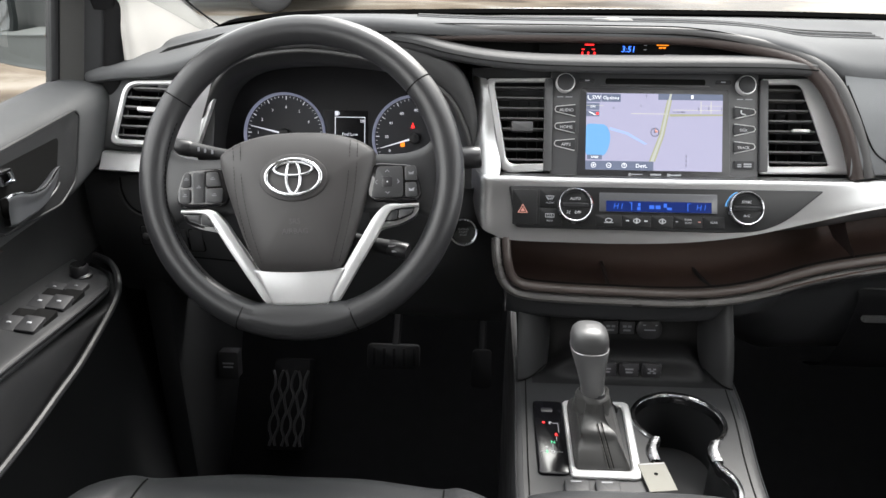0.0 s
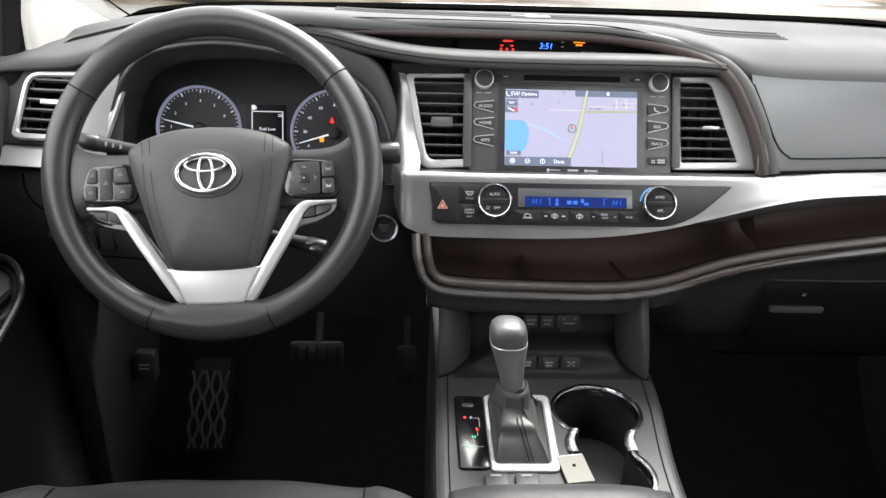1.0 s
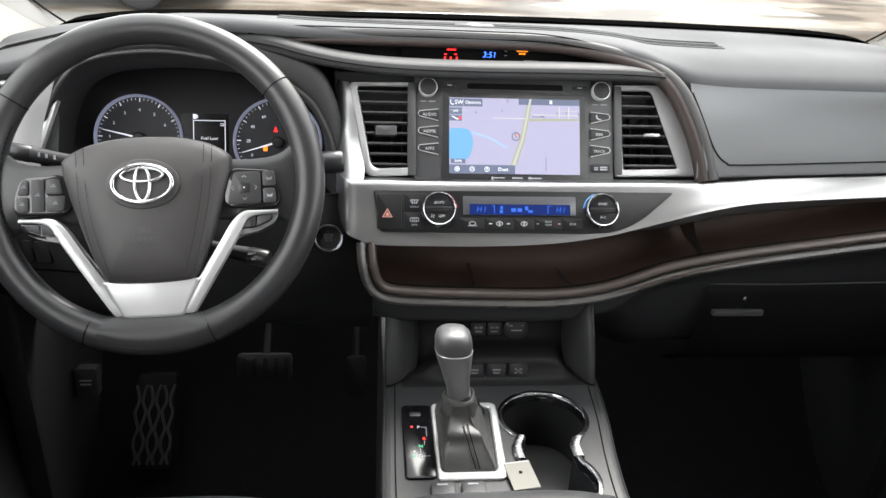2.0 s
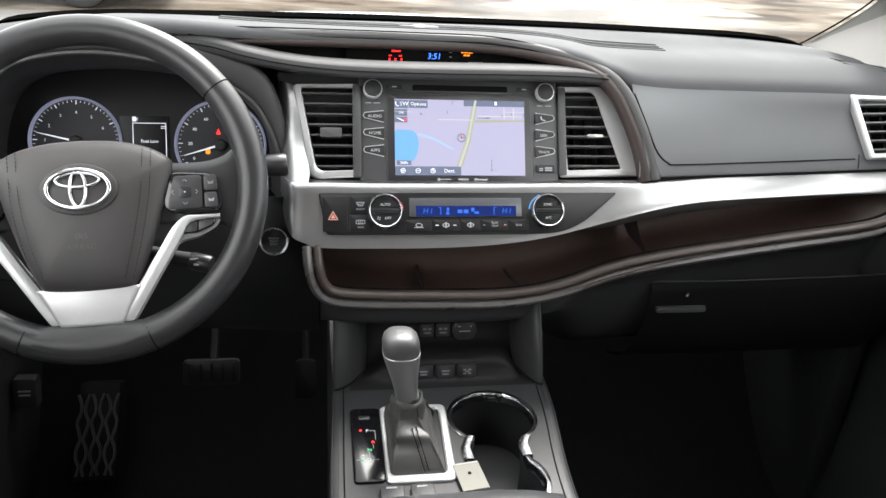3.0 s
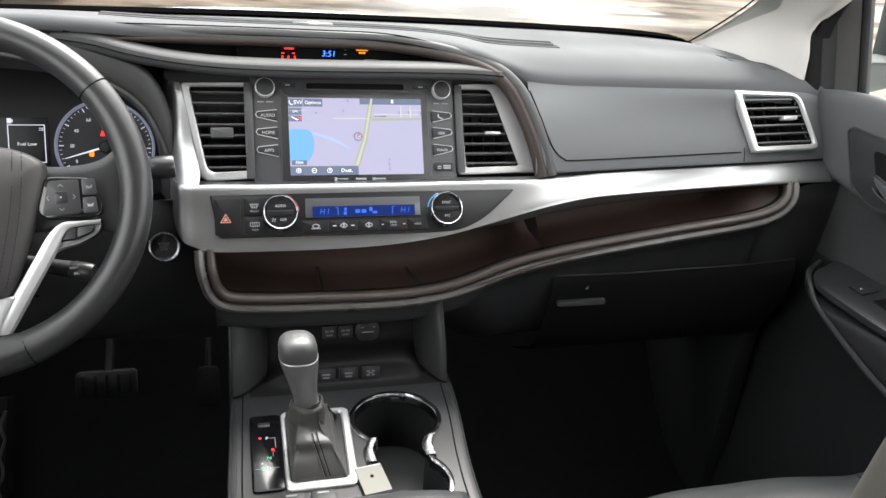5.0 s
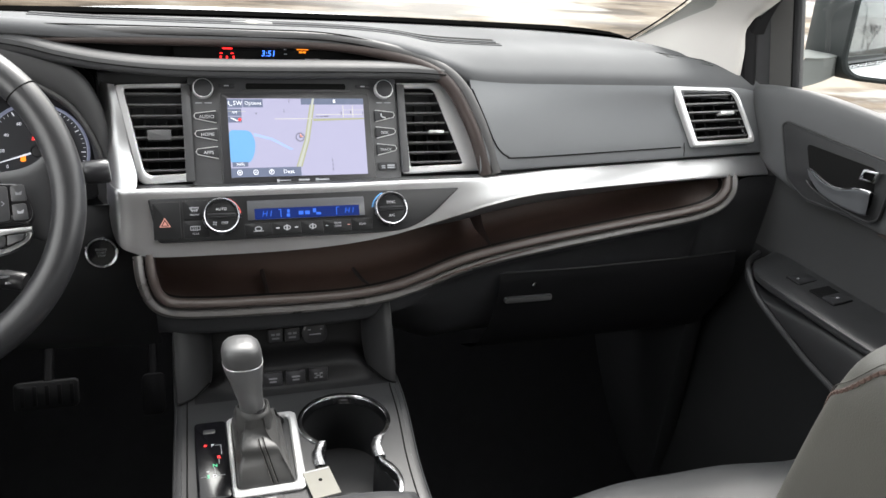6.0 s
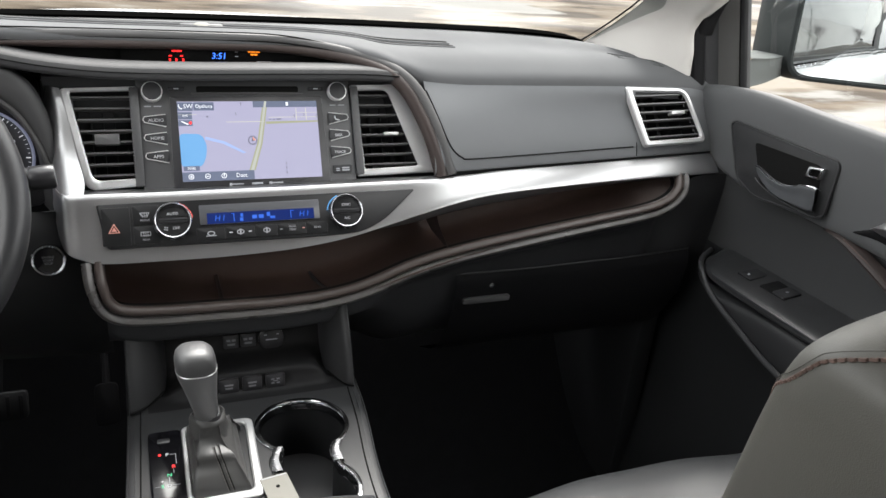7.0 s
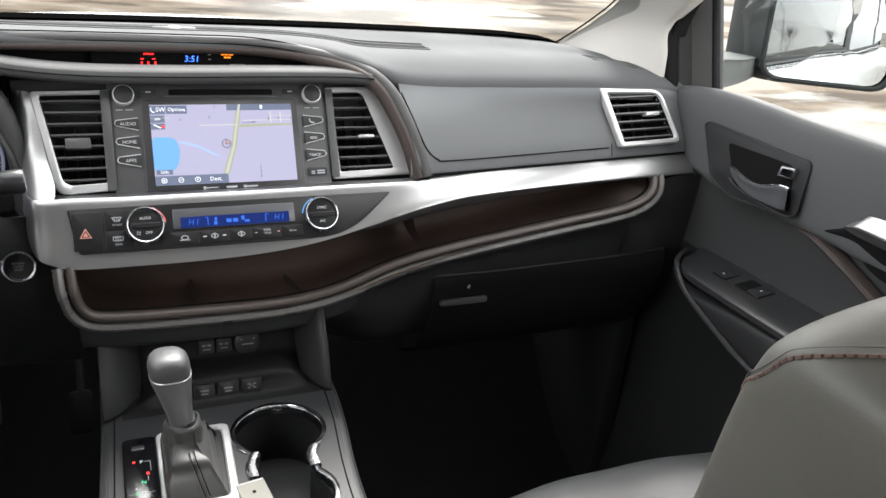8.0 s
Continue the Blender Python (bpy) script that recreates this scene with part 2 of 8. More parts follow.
GAUGEFACE = shader("charcoal_gauge_face", (0.016, 0.017, 0.022), 0.5, vary=0.1, vscale=30)
GAUGERING = shader("violet_lit_ring", (0.35, 0.36, 0.42), 0.3, metal=0.6, emit=(0.52, 0.56, 0.82), power=0.10)
GAUGEINK = shader("lit_gauge_marks", (0.5, 0.5, 0.5), 0.4, emit=(0.85, 0.87, 1.0), power=0.30)
HEATRED = shader("red_dial_mark", (0.55, 0.06, 0.05), 0.5)
COLDBLUE = shader("blue_dial_mark", (0.05, 0.25, 0.55), 0.5)
HAZARD = shader("hazard_red_print", (0.60, 0.27, 0.22), 0.5)


# ---------------------------------------------------------------- building helpers
def thing(name, m, label, category, group="", kind=""):
    ob = new(name)
    ob.empty_display_size = 0.02
    ob.matrix_world = m
    return tagged(ob, label, category, group, kind)


def part(name, bm, material, parent, label="", smooth=True, sharp=40):
    """One bmesh as one mesh object under its thing or part."""
    if isinstance(bm, bmesh.types.BMesh):
        bmesh.ops.recalc_face_normals(bm, faces=bm.faces[:])
        me = bpy.data.meshes.new(name)
        bm.to_mesh(me)
        bm.free()
    else:
        me = bm
    me.materials.clear()
    me.materials.append(material)
    if smooth:
        me.shade_smooth()
        me.set_sharp_from_angle(angle=radians(sharp))
    ob = new(name, me)
    ob.parent = parent
    return tagged(ob, label) if label else ob


def single(name, bm, material, label, category, group="", kind="", **more):
    """A thing that is one plain mesh."""
    return tagged(part(name, bm, material, None, **more), label, category, group, kind)


def thick(ob, t, offset=-1.0):
    mod = ob.modifiers.new("thickness", "SOLIDIFY")
    mod.thickness, mod.offset, mod.use_even_offset = t, offset, False
    return ob


def tilted(x, y, z, slope=0.0, turn=0.0):
    """A pose whose x runs across the car, y up a face that leans forward by slope (y per z), z out of the face to the rear."""
    up = Vector((0, slope, 1)).normalized()
    m = Matrix(((1, 0, 0), (0, up.y, -up.z), (0, up.z, up.y))).to_4x4()
    return Matrix.Translation((x, y, z)) @ Matrix.Rotation(radians(turn), 4, "Z") @ m


def spline(pts, n):
    """n + 1 points on a Catmull-Rom curve through pts, even in the parameter."""
    p = [Vector(q) for q in pts]
    p = [2 * p[0] - p[1]] + p + [2 * p[-1] - p[-2]]
    out, m = [], len(p) - 3
    for i in range(n + 1):
        s = i * m / n
        k = min(int(s), m - 1)
        u = s - k
        a, b, c, d = p[k:k + 4]
        out.append(0.5 * (2 * b + (c - a) * u + (2 * a - 5 * b + 4 * c - d) * u * u + (3 * b - a - 3 * c + d) * u ** 3))
    return out


def grid(rows, bm=None, closed=False):
    bm = bm or bmesh.new()
    vs = [[bm.verts.new(p) for p in r] for r in rows]
    w = len(vs[0])
    for a, b in zip(vs, vs[1:]):
        for i in range(w if closed else w - 1):
            j = (i + 1) % w
            bm.faces.new((a[i], a[j], b[j], b[i]))
    return bm


def loft(rows, nu, nv):
    """A smooth skin over a coarse net of points, nu steps along the rows' order and nv along each row."""
    fine = [spline(r, nv) for r in rows]
    cols = [spline([r[i] for r in fine], nu) for i in range(nv + 1)]
    return grid([[cols[i][j] for i in range(nv + 1)] for j in range(nu + 1)])


def sweep(path, profile, up=(0, 0, 1), bm=None, close=True, cap=True, scale=None):
    """Drags a 2D profile (side, up) along a path."""
    bm = bm or bmesh.new()
    path, up = [Vector(p) for p in path], Vector(up)
    rings = []
    for i, p in enumerate(path):
        t = (path[min(i + 1, len(path) - 1)] - path[max(i - 1, 0)]).normalized()
        side = t.cross(up)
        side = side.normalized() if side.length > 1e-6 else Vector((1, 0, 0))
        top = side.cross(t)
        k = scale(i / (len(path) - 1)) if scale else 1.0
        rings.append([bm.verts.new(p + side * a * k + top * b * k) for a, b in profile])
    w = len(profile)
    for a, b in zip(rings, rings[1:]):
        for i in range(w if close else w - 1):
            j = (i + 1) % w
            bm.faces.new((a[i], a[j], b[j], b[i]))
    if cap and close:
        bm.faces.new(rings[0])
        bm.faces.new(rings[-1][::-1])
    return bm


def circle(r, n=12, r2=None, start=0.0):
    return [(r * math.cos(start + 2 * math.pi * i / n), (r2 or r) * math.sin(start + 2 * math.pi * i / n)) for i in range(n)]


def rpoly(pts, r, seg=4):
    """A polygon with rounded corners; r is one radius or one for each corner."""
    out, n = [], len(pts)
    rs = r if isinstance(r, (list, tuple)) else [r] * n
    for i in range(n):
        a, b, c = (Vector(pts[(i + k) % n]).to_2d() for k in (-1, 0, 1))
        u, w = (a - b), (c - b)
        k = min(rs[i], u.length * 0.49, w.length * 0.49)
        p, q = b + u.normalized() * k, b + w.normalized() * k
        for s in range(seg + 1):
            f = s / seg
            out.append(tuple((1 - f) ** 2 * p + 2 * f * (1 - f) * b + f * f * q))
    return out


def rect(u0, v0, u1, v1):
    return [(u0, v0), (u1, v0), (u1, v1), (u0, v1)]


def prism(outline, z0, z1, bevel=0.0, bm=None, seg=2):
    """An outline raised from z0 to z1, its upper rim rounded inwards by bevel."""
    bm = bm or bmesh.new()
    c = sum((Vector(p).to_2d() for p in outline), Vector((0, 0))) / len(outline)
    span = max((Vector(p).to_2d() - c).length for p in outline)
    levels = [(0.0, z0), (0.0, z1 - bevel)]
    if bevel:
        levels = [(0.0, z0)] + [(bevel * (1 - math.cos(a)), z1 - bevel + bevel * math.sin(a)) for a in (i * math.pi / 2 / seg for i in range(seg + 1))]
    else:
        levels = [(0.0, z0), (0.0, z1)]
    rings = []
    for inset, z in levels:
        k = 1 - inset / max(span, 1e-6)
        rings.append([bm.verts.new((c.x + (p[0] - c.x) * k, c.y + (p[1] - c.y) * k, z)) for p in outline])
    n = len(outline)
    for a, b in zip(rings, rings[1:]):
        for i in range(n):
            bm.faces.new((a[i], a[(i + 1) % n], b[(i + 1) % n], b[i]))
    bm.faces.new(rings[-1])
    bm.faces.new(rings[0][::-1])
    return bm


def ring(outer, inner, z0, z1, bevel=0.0, bm=None):
    """A frame between two outlines of as many points."""
    bm = bm or bmesh.new()
    n = len(outer)
    def row(f, z):
        return [bm.verts.new((o[0] + (i[0] - o[0]) * f, o[1] + (i[1] - o[1]) * f, z)) for o, i in zip(outer, inner)]
    rows = [row(0, z0), row(0, z1 - bevel), row(0.2 if bevel else 0, z1), row(0.8 if bevel else 1, z1), row(1, z1 - bevel), row(1, z0)]
    for a, b in zip(rows, rows[1:] + rows[:1]):
        for i in range(n):
            j = (i + 1) % n
            if (a[i].co - b[i].co).length < 1e-7 and (a[j].co - b[j].co).length < 1e-7:
                continue
            bm.faces.new((a[i], a[j], b[j], b[i]))
    bmesh.ops.remove_doubles(bm, verts=bm.verts[:], dist=1e-6)
    return bm


def block(x0, y0, z0, x1, y1, z1, bevel=0.0, bm=None, seg=2):
    new_bm = bmesh.new()
    bmesh.ops.create_cube(new_bm, size=1.0)
    for v in new_bm.verts:
        v.co = Vector(((x0 + x1) / 2 + v.co.x * (x1 - x0), (y0 + y1) / 2 + v.co.y * (y1 - y0), (z0 + z1) / 2 + v.co.z * (z1 - z0)))
    if bevel:
        bmesh.ops.bevel(new_bm, geom=new_bm.edges[:], offset=bevel, segments=seg, affect="EDGES", profile=0.5)
    if bm is None:
        return new_bm
    me = bpy.data.meshes.new("joined")
    new_bm.to_mesh(me)
    new_bm.free()
    bm.from_mesh(me)
    bpy.data.meshes.remove(me)
    return bm


def turned(profile, n=32, bm=None, at=(0, 0)):
    """A body of revolution about z from (radius, z) pairs."""
    bm = bm or bmesh.new()
    rings = [[bm.verts.new((at[0] + r * math.cos(2 * math.pi * i / n), at[1] + r * math.sin(2 * math.pi * i / n), z)) for i in range(n)] for r, z in profile]
    for a, b in zip(rings, rings[1:]):
        for i in range(n):
            bm.faces.new((a[i], a[(i + 1) % n], b[(i + 1) % n], b[i]))
    if profile[-1][0] > 0:
        bm.faces.new(rings[-1])
    if profile[0][0] > 0:
        bm.faces.new(rings[0][::-1])
    return bm


def words(text, size, x, y, z, lift=0.0003, align="CENTER", shear=0.0):
    """Writing as a thin raised mesh in the local x-y plane."""
    cu = bpy.data.curves.new("writing", "FONT")
    cu.body, cu.size, cu.align_x, cu.align_y, cu.extrude, cu.shear = text, size, align, "CENTER", lift / 2, shear
    cu.resolution_u = 2
    ob = new("writing", cu)
    me = bpy.data.meshes.new_from_object(ob)
    bpy.data.objects.remove(ob)
    bpy.data.curves.remove(cu)
    bm = bmesh.new()
    bm.from_mesh(me)
    bpy.data.meshes.remove(me)
    bmesh.ops.translate(bm, verts=bm.verts[:], vec=(x, y, z))
    return bm


def bars(spec, z, lift=0.0003, bm=None):
    """Flat bars (u0, v0, u1, v1) for marks and unreadable print."""
    bm = bm or bmesh.new()
    for u0, v0, u1, v1 in spec:
        prism(rect(u0, v0, u1, v1), z, z + lift, bm=bm)
    return bm


def stitches(path, length, width, gap, up=(0, 0, 1)):
    """A row of short thread stitches along a path."""
    bm = bmesh.new()
    path = [Vector(p) for p in path]
    run, acc = [], 0.0
    for a, b in zip(path, path[1:]):
        d = (b - a).length
        while acc < d:
            run.append((a + (b - a) * (acc / d), (b - a).normalized()))
            acc += length + gap
        acc -= d
    for p, t in run:
        sweep([p - t * length * 0.5, p - t * length * 0.2 + Vector(up) * width * 0.4, p + t * length * 0.2 + Vector(up) * width * 0.4, p + t * length * 0.5],
              circle(width / 2, 5), up=up, bm=bm)
    return bm

# ---------------------------------------------------------------- dashboard
def strip_y(x):
    """How far ahead the silver strip's front edge lies: flat at the middle, swept forward to the doors."""
    a = max(0.0, abs(x) - 0.22)
    return 0.868 + 0.108 * a


dash = thing("dashboard", pose(0, 0.95, 0.5), "black soft-touch dashboard with satin silver trim and a stitched open tray", "dashboard", kind="structure")
dash_back = Vector((0, -0.95, -0.5))


def dpart(name, bm, material, label="", **more):
    """A part of the dashboard, given in the car's metres."""
    bmesh.ops.translate(bm, verts=bm.verts[:], vec=dash_back)
    return part(name, bm, material, dash, label, **more)


# front edge of the upper dash: ledge, cluster hood, clock recess lip, passenger side
LIP = [(-0.78, 0.985, 0.806), (-0.72, 0.962, 0.818), (-0.66, 0.952, 0.824), (-0.61, 0.948, 0.838), (-0.57, 0.945, 0.858), (-0.48, 0.940, 0.884), (-0.40, 0.938, 0.888),
       (-0.33, 0.945, 0.885), (-0.26, 0.968, 0.878), (-0.16, 0.992, 0.8725), (-0.05, 1.000, 0.8705), (0.05, 0.998, 0.8695), (0.12, 0.985, 0.866),
       (0.17, 0.965, 0.859), (0.21, 0.955, 0.848), (0.27, 0.955, 0.844), (0.42, 0.958, 0.842), (0.58, 0.964, 0.839), (0.69, 0.975, 0.834), (0.78, 0.992, 0.822)]
rows = []
for x, y, z in LIP:
    w = 1.215 - 0.10 * (abs(x) / 0.75) ** 2.5
    crown = 0.866 - 0.018 * (max(0.0, abs(x) - 0.45) / 0.2) ** 2
    k = min(1.0, max(0.0, (x - 0.205) / 0.05))
    front = [(x, y + 0.010 - 0.0105 * k, z - 0.005 - 0.030 * k), (x, y - 0.0015 * k, z - 0.001 - 0.0145 * k), (x, y + 0.008 + 0.004 * k, z + 0.004 - 0.007 * k)]
    rows.append(front + [(x, y + 0.05, (z + 0.006) * 0.7 + crown * 0.3),
                 (x, (y + w) / 2, (z + crown) / 2 + 0.002), (x, w - 0.06, crown), (x, w + 0.03, crown - 0.008)])
skin = loft(rows, 110, 26)
TOPTREE = BVHTree.FromBMesh(skin)
thick(dpart("top_pad", skin, SOFT, "matt charcoal grained upper dash"), 0.006, 1)
def on_top(x, y, up=0.0):
    """A point on the upper dash."""
    return TOPTREE.ray_cast(Vector((x, y, 1.2)), Vector((0, 0, -1)))[0] + Vector((0, 0, up + 0.006))
for nm, y0, wide, high, mat, lab in (("defroster_slot", 1.092, 0.0060, 0.0012, SEAM, "narrow defroster slot"), ("slot_ridge", 1.079, 0.0024, 0.0018, SOFT, ""),
                                     ("defroster_slot", 1.064, 0.0040, 0.0012, SEAM, "narrow defroster slot"), ("slot_ridge", 1.054, 0.0020, 0.0014, SOFT, "")):
    slot = [on_top(x, y0 - 0.016 * (x / 0.33) ** 2, 0.0005) for x in np.linspace(-0.32, 0.32, 40)]
    dpart(nm, sweep(slot, circle(wide, 8, high)), mat, lab)
for s in (-1, 1):
    for k in range(4):
        a, b = on_top(s * 0.600, 1.02 + k * 0.011, 0.0003), on_top(s * 0.680, 1.005 + k * 0.009, 0.0003)
        dpart("corner_grille_slot", sweep([a, (a + b) / 2, b], circle(0.0011, 6, 0.0006)), SEAM)

# stitched band from the cluster hood across the middle
BAND = [(-0.36, 0.934, 0.872), (-0.315, 0.932, 0.866), (-0.275, 0.932, 0.856), (-0.225, 0.934, 0.847), (-0.16, 0.936, 0.841), (-0.06, 0.938, 0.839), (0.06, 0.938, 0.840),
        (0.15, 0.938, 0.840), (0.200, 0.936, 0.838)]
rows = []
for i, (x, y, z) in enumerate(BAND):
    h = 0.0145 if x > -0.25 else 0.0145 + (-0.25 - x) * 0.05
    rows.append([(x, y + 0.03, z - h * 0.60), (x, y + 0.006, z - h * 0.60), (x, y, z - h * 0.32), (x, y + 0.001, z), (x, y + 0.008, z + h * 0.55), (x, y + 0.03, z + h * 0.7), (x, y + 0.07, z + h * 0.2)])
dpart("stitched_band", loft(rows, 60, 14), BANDSKIN, "black stitched leather-look band")
edge = spline([(x, y - 0.0005, z + 0.0015) for x, y, z in BAND], 80)
dpart("seam", sweep(edge, circle(0.0009, 6)), SEAM)
edge = spline([(x, y + 0.0035, z + 0.0055) for x, y, z in BAND], 80)
dpart("stitching", stitches(edge, 0.0042, 0.0008, 0.0016), BANDTHREAD)

# the recess that holds the clock and warning lights
rows = []
for x, y0, zf, zr, yb in [(-0.31, 0.955, 0.862, 0.872, 0.975), (-0.24, 0.955, 0.850, 0.868, 1.000), (-0.12, 0.955, 0.846, 0.866, 1.024), (0.0, 0.955, 0.845, 0.866, 1.026),
                          (0.10, 0.955, 0.845, 0.862, 1.016), (0.17, 0.955, 0.846, 0.852, 0.985), (0.21, 0.955, 0.838, 0.842, 0.965)]:
    rows.append([(x, y0, zf - 0.004), (x, (y0 + yb) / 2, zf - 0.008), (x, yb - 0.006, zf - 0.011), (x, yb, (zf + zr) / 2 - 0.004), (x, yb - 0.004, zr), (x, yb - 0.02, zr + 0.004)])
dpart("clock_recess", loft(rows, 40, 18), SEAM, "smoked black recess for clock and warning lights")

clock = thing("clock_display", tilted(0, 1.012, 0.850, 0.25), "smoked display with blue digits and red and amber warning lamps", "clock")
part("window", prism(rpoly(rect(-0.150, -0.0115, 0.115, 0.0125), 0.004), -0.001, 0.002, 0.0005), SEAM, clock)
part("digits", words("3:51", 0.0112, -0.029, -0.0015, 0.0024, shear=0.15), BLUELED, clock)
part("belt_lamp", bars([(-0.0880, 0.0035, -0.0755, 0.0054), (-0.0865, 0.0062, -0.0840, 0.0084), (-0.092, -0.0085, -0.0895, -0.005), (-0.084, -0.0085, -0.0815, -0.005),
                        (-0.0755, -0.0085, -0.073, -0.005), (-0.092, -0.0025, -0.088, -0.001), (-0.078, -0.0025, -0.074, -0.001)], 0.0022), REDLED, clock)
part("airbag_lamp", bars([(0.009, 0.0040, 0.0125, 0.0064), (0.0132, 0.0040, 0.0185, 0.0064), (0.0192, 0.0040, 0.025, 0.0064), (0.0125, 0.0002, 0.0165, 0.0024), (0.0172, 0.0002, 0.0215, 0.0024)], 0.0022), AMBERLED, clock)
for r in [(-0.008, 0.004, -0.004, 0.005), (-0.008, -0.002, -0.004, -0.001), (0.02, -0.0085, 0.04, -0.0072)]:
    part("faint_print", bars([r], 0.0022), DIMINK, clock)

# dark lip over the clock recess that turns into a brown roll beside the passenger-side middle vent
PAD = [(-0.345, 0.938, 0.8730), (-0.26, 0.965, 0.8700), (-0.16, 0.989, 0.8665), (-0.05, 0.998, 0.8645), (0.04, 0.996, 0.8635), (0.100, 0.985, 0.8600), (0.150, 0.967, 0.8530), (0.186, 0.950, 0.841), (0.209, 0.935, 0.822), (0.226, 0.917, 0.792), (0.2395, 0.897, 0.757), (0.2500, 0.878, 0.714)]
taper = lambda f: 0.12 + 0.50 * min(1, f / 0.16) + 0.38 * min(1, max(0.0, f - 0.35) / 0.30)
dpart("side_pad", sweep(spline(PAD, 90), circle(0.0090, 16), up=(0, 1, 0.3), scale=taper), BROWN, "dark brown padded roll beside the vent")
turn = lambda x: min(1.0, max(0.0, (x - 0.06) / 0.15))
ROLL = [(x + 0.0135 * turn(x), y + 0.003, z + 0.0095 * (1 - turn(x)) + 0.001) for x, y, z in PAD]
dpart("side_roll", sweep(spline(ROLL, 90), circle(0.0098, 14), up=(0, 1, 0.3), scale=taper), HOODSKIN, "charcoal padded roll")
for a, b, wide in ((PAD, ROLL, 0.0011), (ROLL, [(x + 0.0095 * turn(x), y + 0.004, z + 0.0085 * (1 - turn(x))) for x, y, z in ROLL], 0.0009)):
    mid = [(Vector(p) + Vector(q)) / 2 + Vector((0, -0.0046 * min(1, 0.4 + i / 6), 0.0030)) for i, (p, q) in enumerate(zip(a, b))]
    dpart("roll_seam", sweep(spline(mid, 70), circle(wide, 6)), SEAM)

# passenger airbag panel
rows = []
for x, ylip, zlip in [(0.239, 0.957, 0.841), (0.30, 0.957, 0.836), (0.42, 0.960, 0.834), (0.58, 0.966, 0.831), (0.70, 0.978, 0.826), (0.78, 0.994, 0.814)]:
    s = strip_y(x)
    rows.append([(x, s + 0.018, 0.706), (x, s + 0.007, 0.7175), (x, s + 0.006, 0.7255), (x, s + 0.0145, 0.7475), (x, s + 0.040, 0.789), (x, ylip - 0.014, zlip - 0.015), (x, ylip + 0.002, zlip + 0.003)])
panel_skin = loft(rows, 120, 44)
PANELTREE = BVHTree.FromBMesh(panel_skin)
airbag_panel = dpart("airbag_panel", panel_skin, PANEL, "smooth grey passenger airbag cover")
def panel_point(x, z):
    """A point on the airbag panel's face."""
    s = strip_y(x)
    k = [(0.716, s + 0.013), (0.724, s + 0.012), (0.745, s + 0.020), (0.786, s + 0.045), (0.816, 0.950)]
    for (za, ya), (zb, yb) in zip(k, k[1:]):
        if z <= zb:
            return (x, ya + (yb - ya) * (z - za) / (zb - za), z)
    return (x, k[-1][1], z)
seam_path = [(0.2405, 0.820), (0.250, 0.792), (0.261, 0.762), (0.270, 0.747), (0.282, 0.7385), (0.298, 0.7357), (0.42, 0.7355), (0.55, 0.736), (0.585, 0.736)]
def on_panel(x, z):
    p = PANELTREE.ray_cast(Vector((x, 0.5, z)), Vector((0, 1, 0)))[0]
    return p + Vector((0, -0.0005, 0.0002))
dpart("airbag_seam", sweep([on_panel(p.x, p.z) for p in spline([(x, 0, z) for x, z in seam_path], 90)], circle(0.0010, 6), up=(0, 1, 0)), SEAM, "moulded seam line")
gap = [(x, strip_y(x) + 0.0062, 0.7185) for x in np.linspace(0.255, 0.77, 30)]
dpart("panel_gap", sweep(gap, circle(0.0022, 6), up=(0, 1, 0)), SEAM)
end = [on_panel(0.592, z) for z in np.linspace(0.722, 0.742, 8)]
dpart("panel_end_seam", sweep(end, circle(0.0006, 6), up=(0, 1, 0)), SEAM)
dpart("airbag_print", grid([[Vector(panel_point(0.505, 0.744)) + Vector((0, -0.0012, 0)), Vector(panel_point(0.56, 0.744)) + Vector((0, -0.0012, 0))],
                            [Vector(panel_point(0.505, 0.750)) + Vector((0, -0.0012, 0)), Vector(panel_point(0.56, 0.750)) + Vector((0, -0.0012, 0))]]), PANEL)

# satin silver trim: middle surround and passenger strip in one sweep
SILV = [(-0.238, 0.713, 0.684, 0.0), (-0.235, 0.713, 0.672, 0.0), (-0.230, 0.713, 0.662, 0.0), (-0.222, 0.713, 0.654, 0.0), (-0.208, 0.712, 0.647, 0.0), (-0.185, 0.712, 0.6415, 0.0), (-0.12, 0.711, 0.640, 0.0), (-0.04, 0.711, 0.640, 0.0),
        (0.04, 0.711, 0.643, 0.0), (0.11, 0.712, 0.651, 0.0), (0.17, 0.713, 0.664, 0.1), (0.215, 0.714, 0.675, 0.3), (0.25, 0.715, 0.6825, 0.6), (0.30, 0.715, 0.689, 0.9),
        (0.36, 0.716, 0.692, 1.0), (0.50, 0.716, 0.693, 1.0), (0.65, 0.716, 0.692, 1.0), (0.75, 0.716, 0.691, 1.0)]
def silver_row(x, zt, zb, f):
    s = strip_y(x) + 0.060 * max(0.0, (-0.222 - x) / 0.016) ** 2
    ledge = 0.036 * (1 - f) + 0.014 * f
    fall = (zt - zb) * (0.56 + 0.50 * f)
    crest, dip = 0.40 + 0.10 * f, 0.0035 * (1 - f)
    return [(x, s + ledge, zt - 0.004 - dip * 0.4), (x, s + ledge * 0.5, zt + 0.0005 - dip), (x, s + 0.004 + dip, zt - dip * 0.2), (x, s - 0.001, zt - 0.003 + dip * 0.6), (x, s - fall * crest, zt - (zt - zb) * 0.43),
            (x, s - fall * 0.95, zb + 0.004), (x, s - fall * 0.95 + 0.002, zb), (x, s - fall * 0.9 + 0.012, zb - 0.002), (x, s + 0.015, zb)]
dpart("silver_trim", loft([silver_row(*r) for r in SILV], 120, 30), SILVER, "satin silver painted trim strip")
rows = []
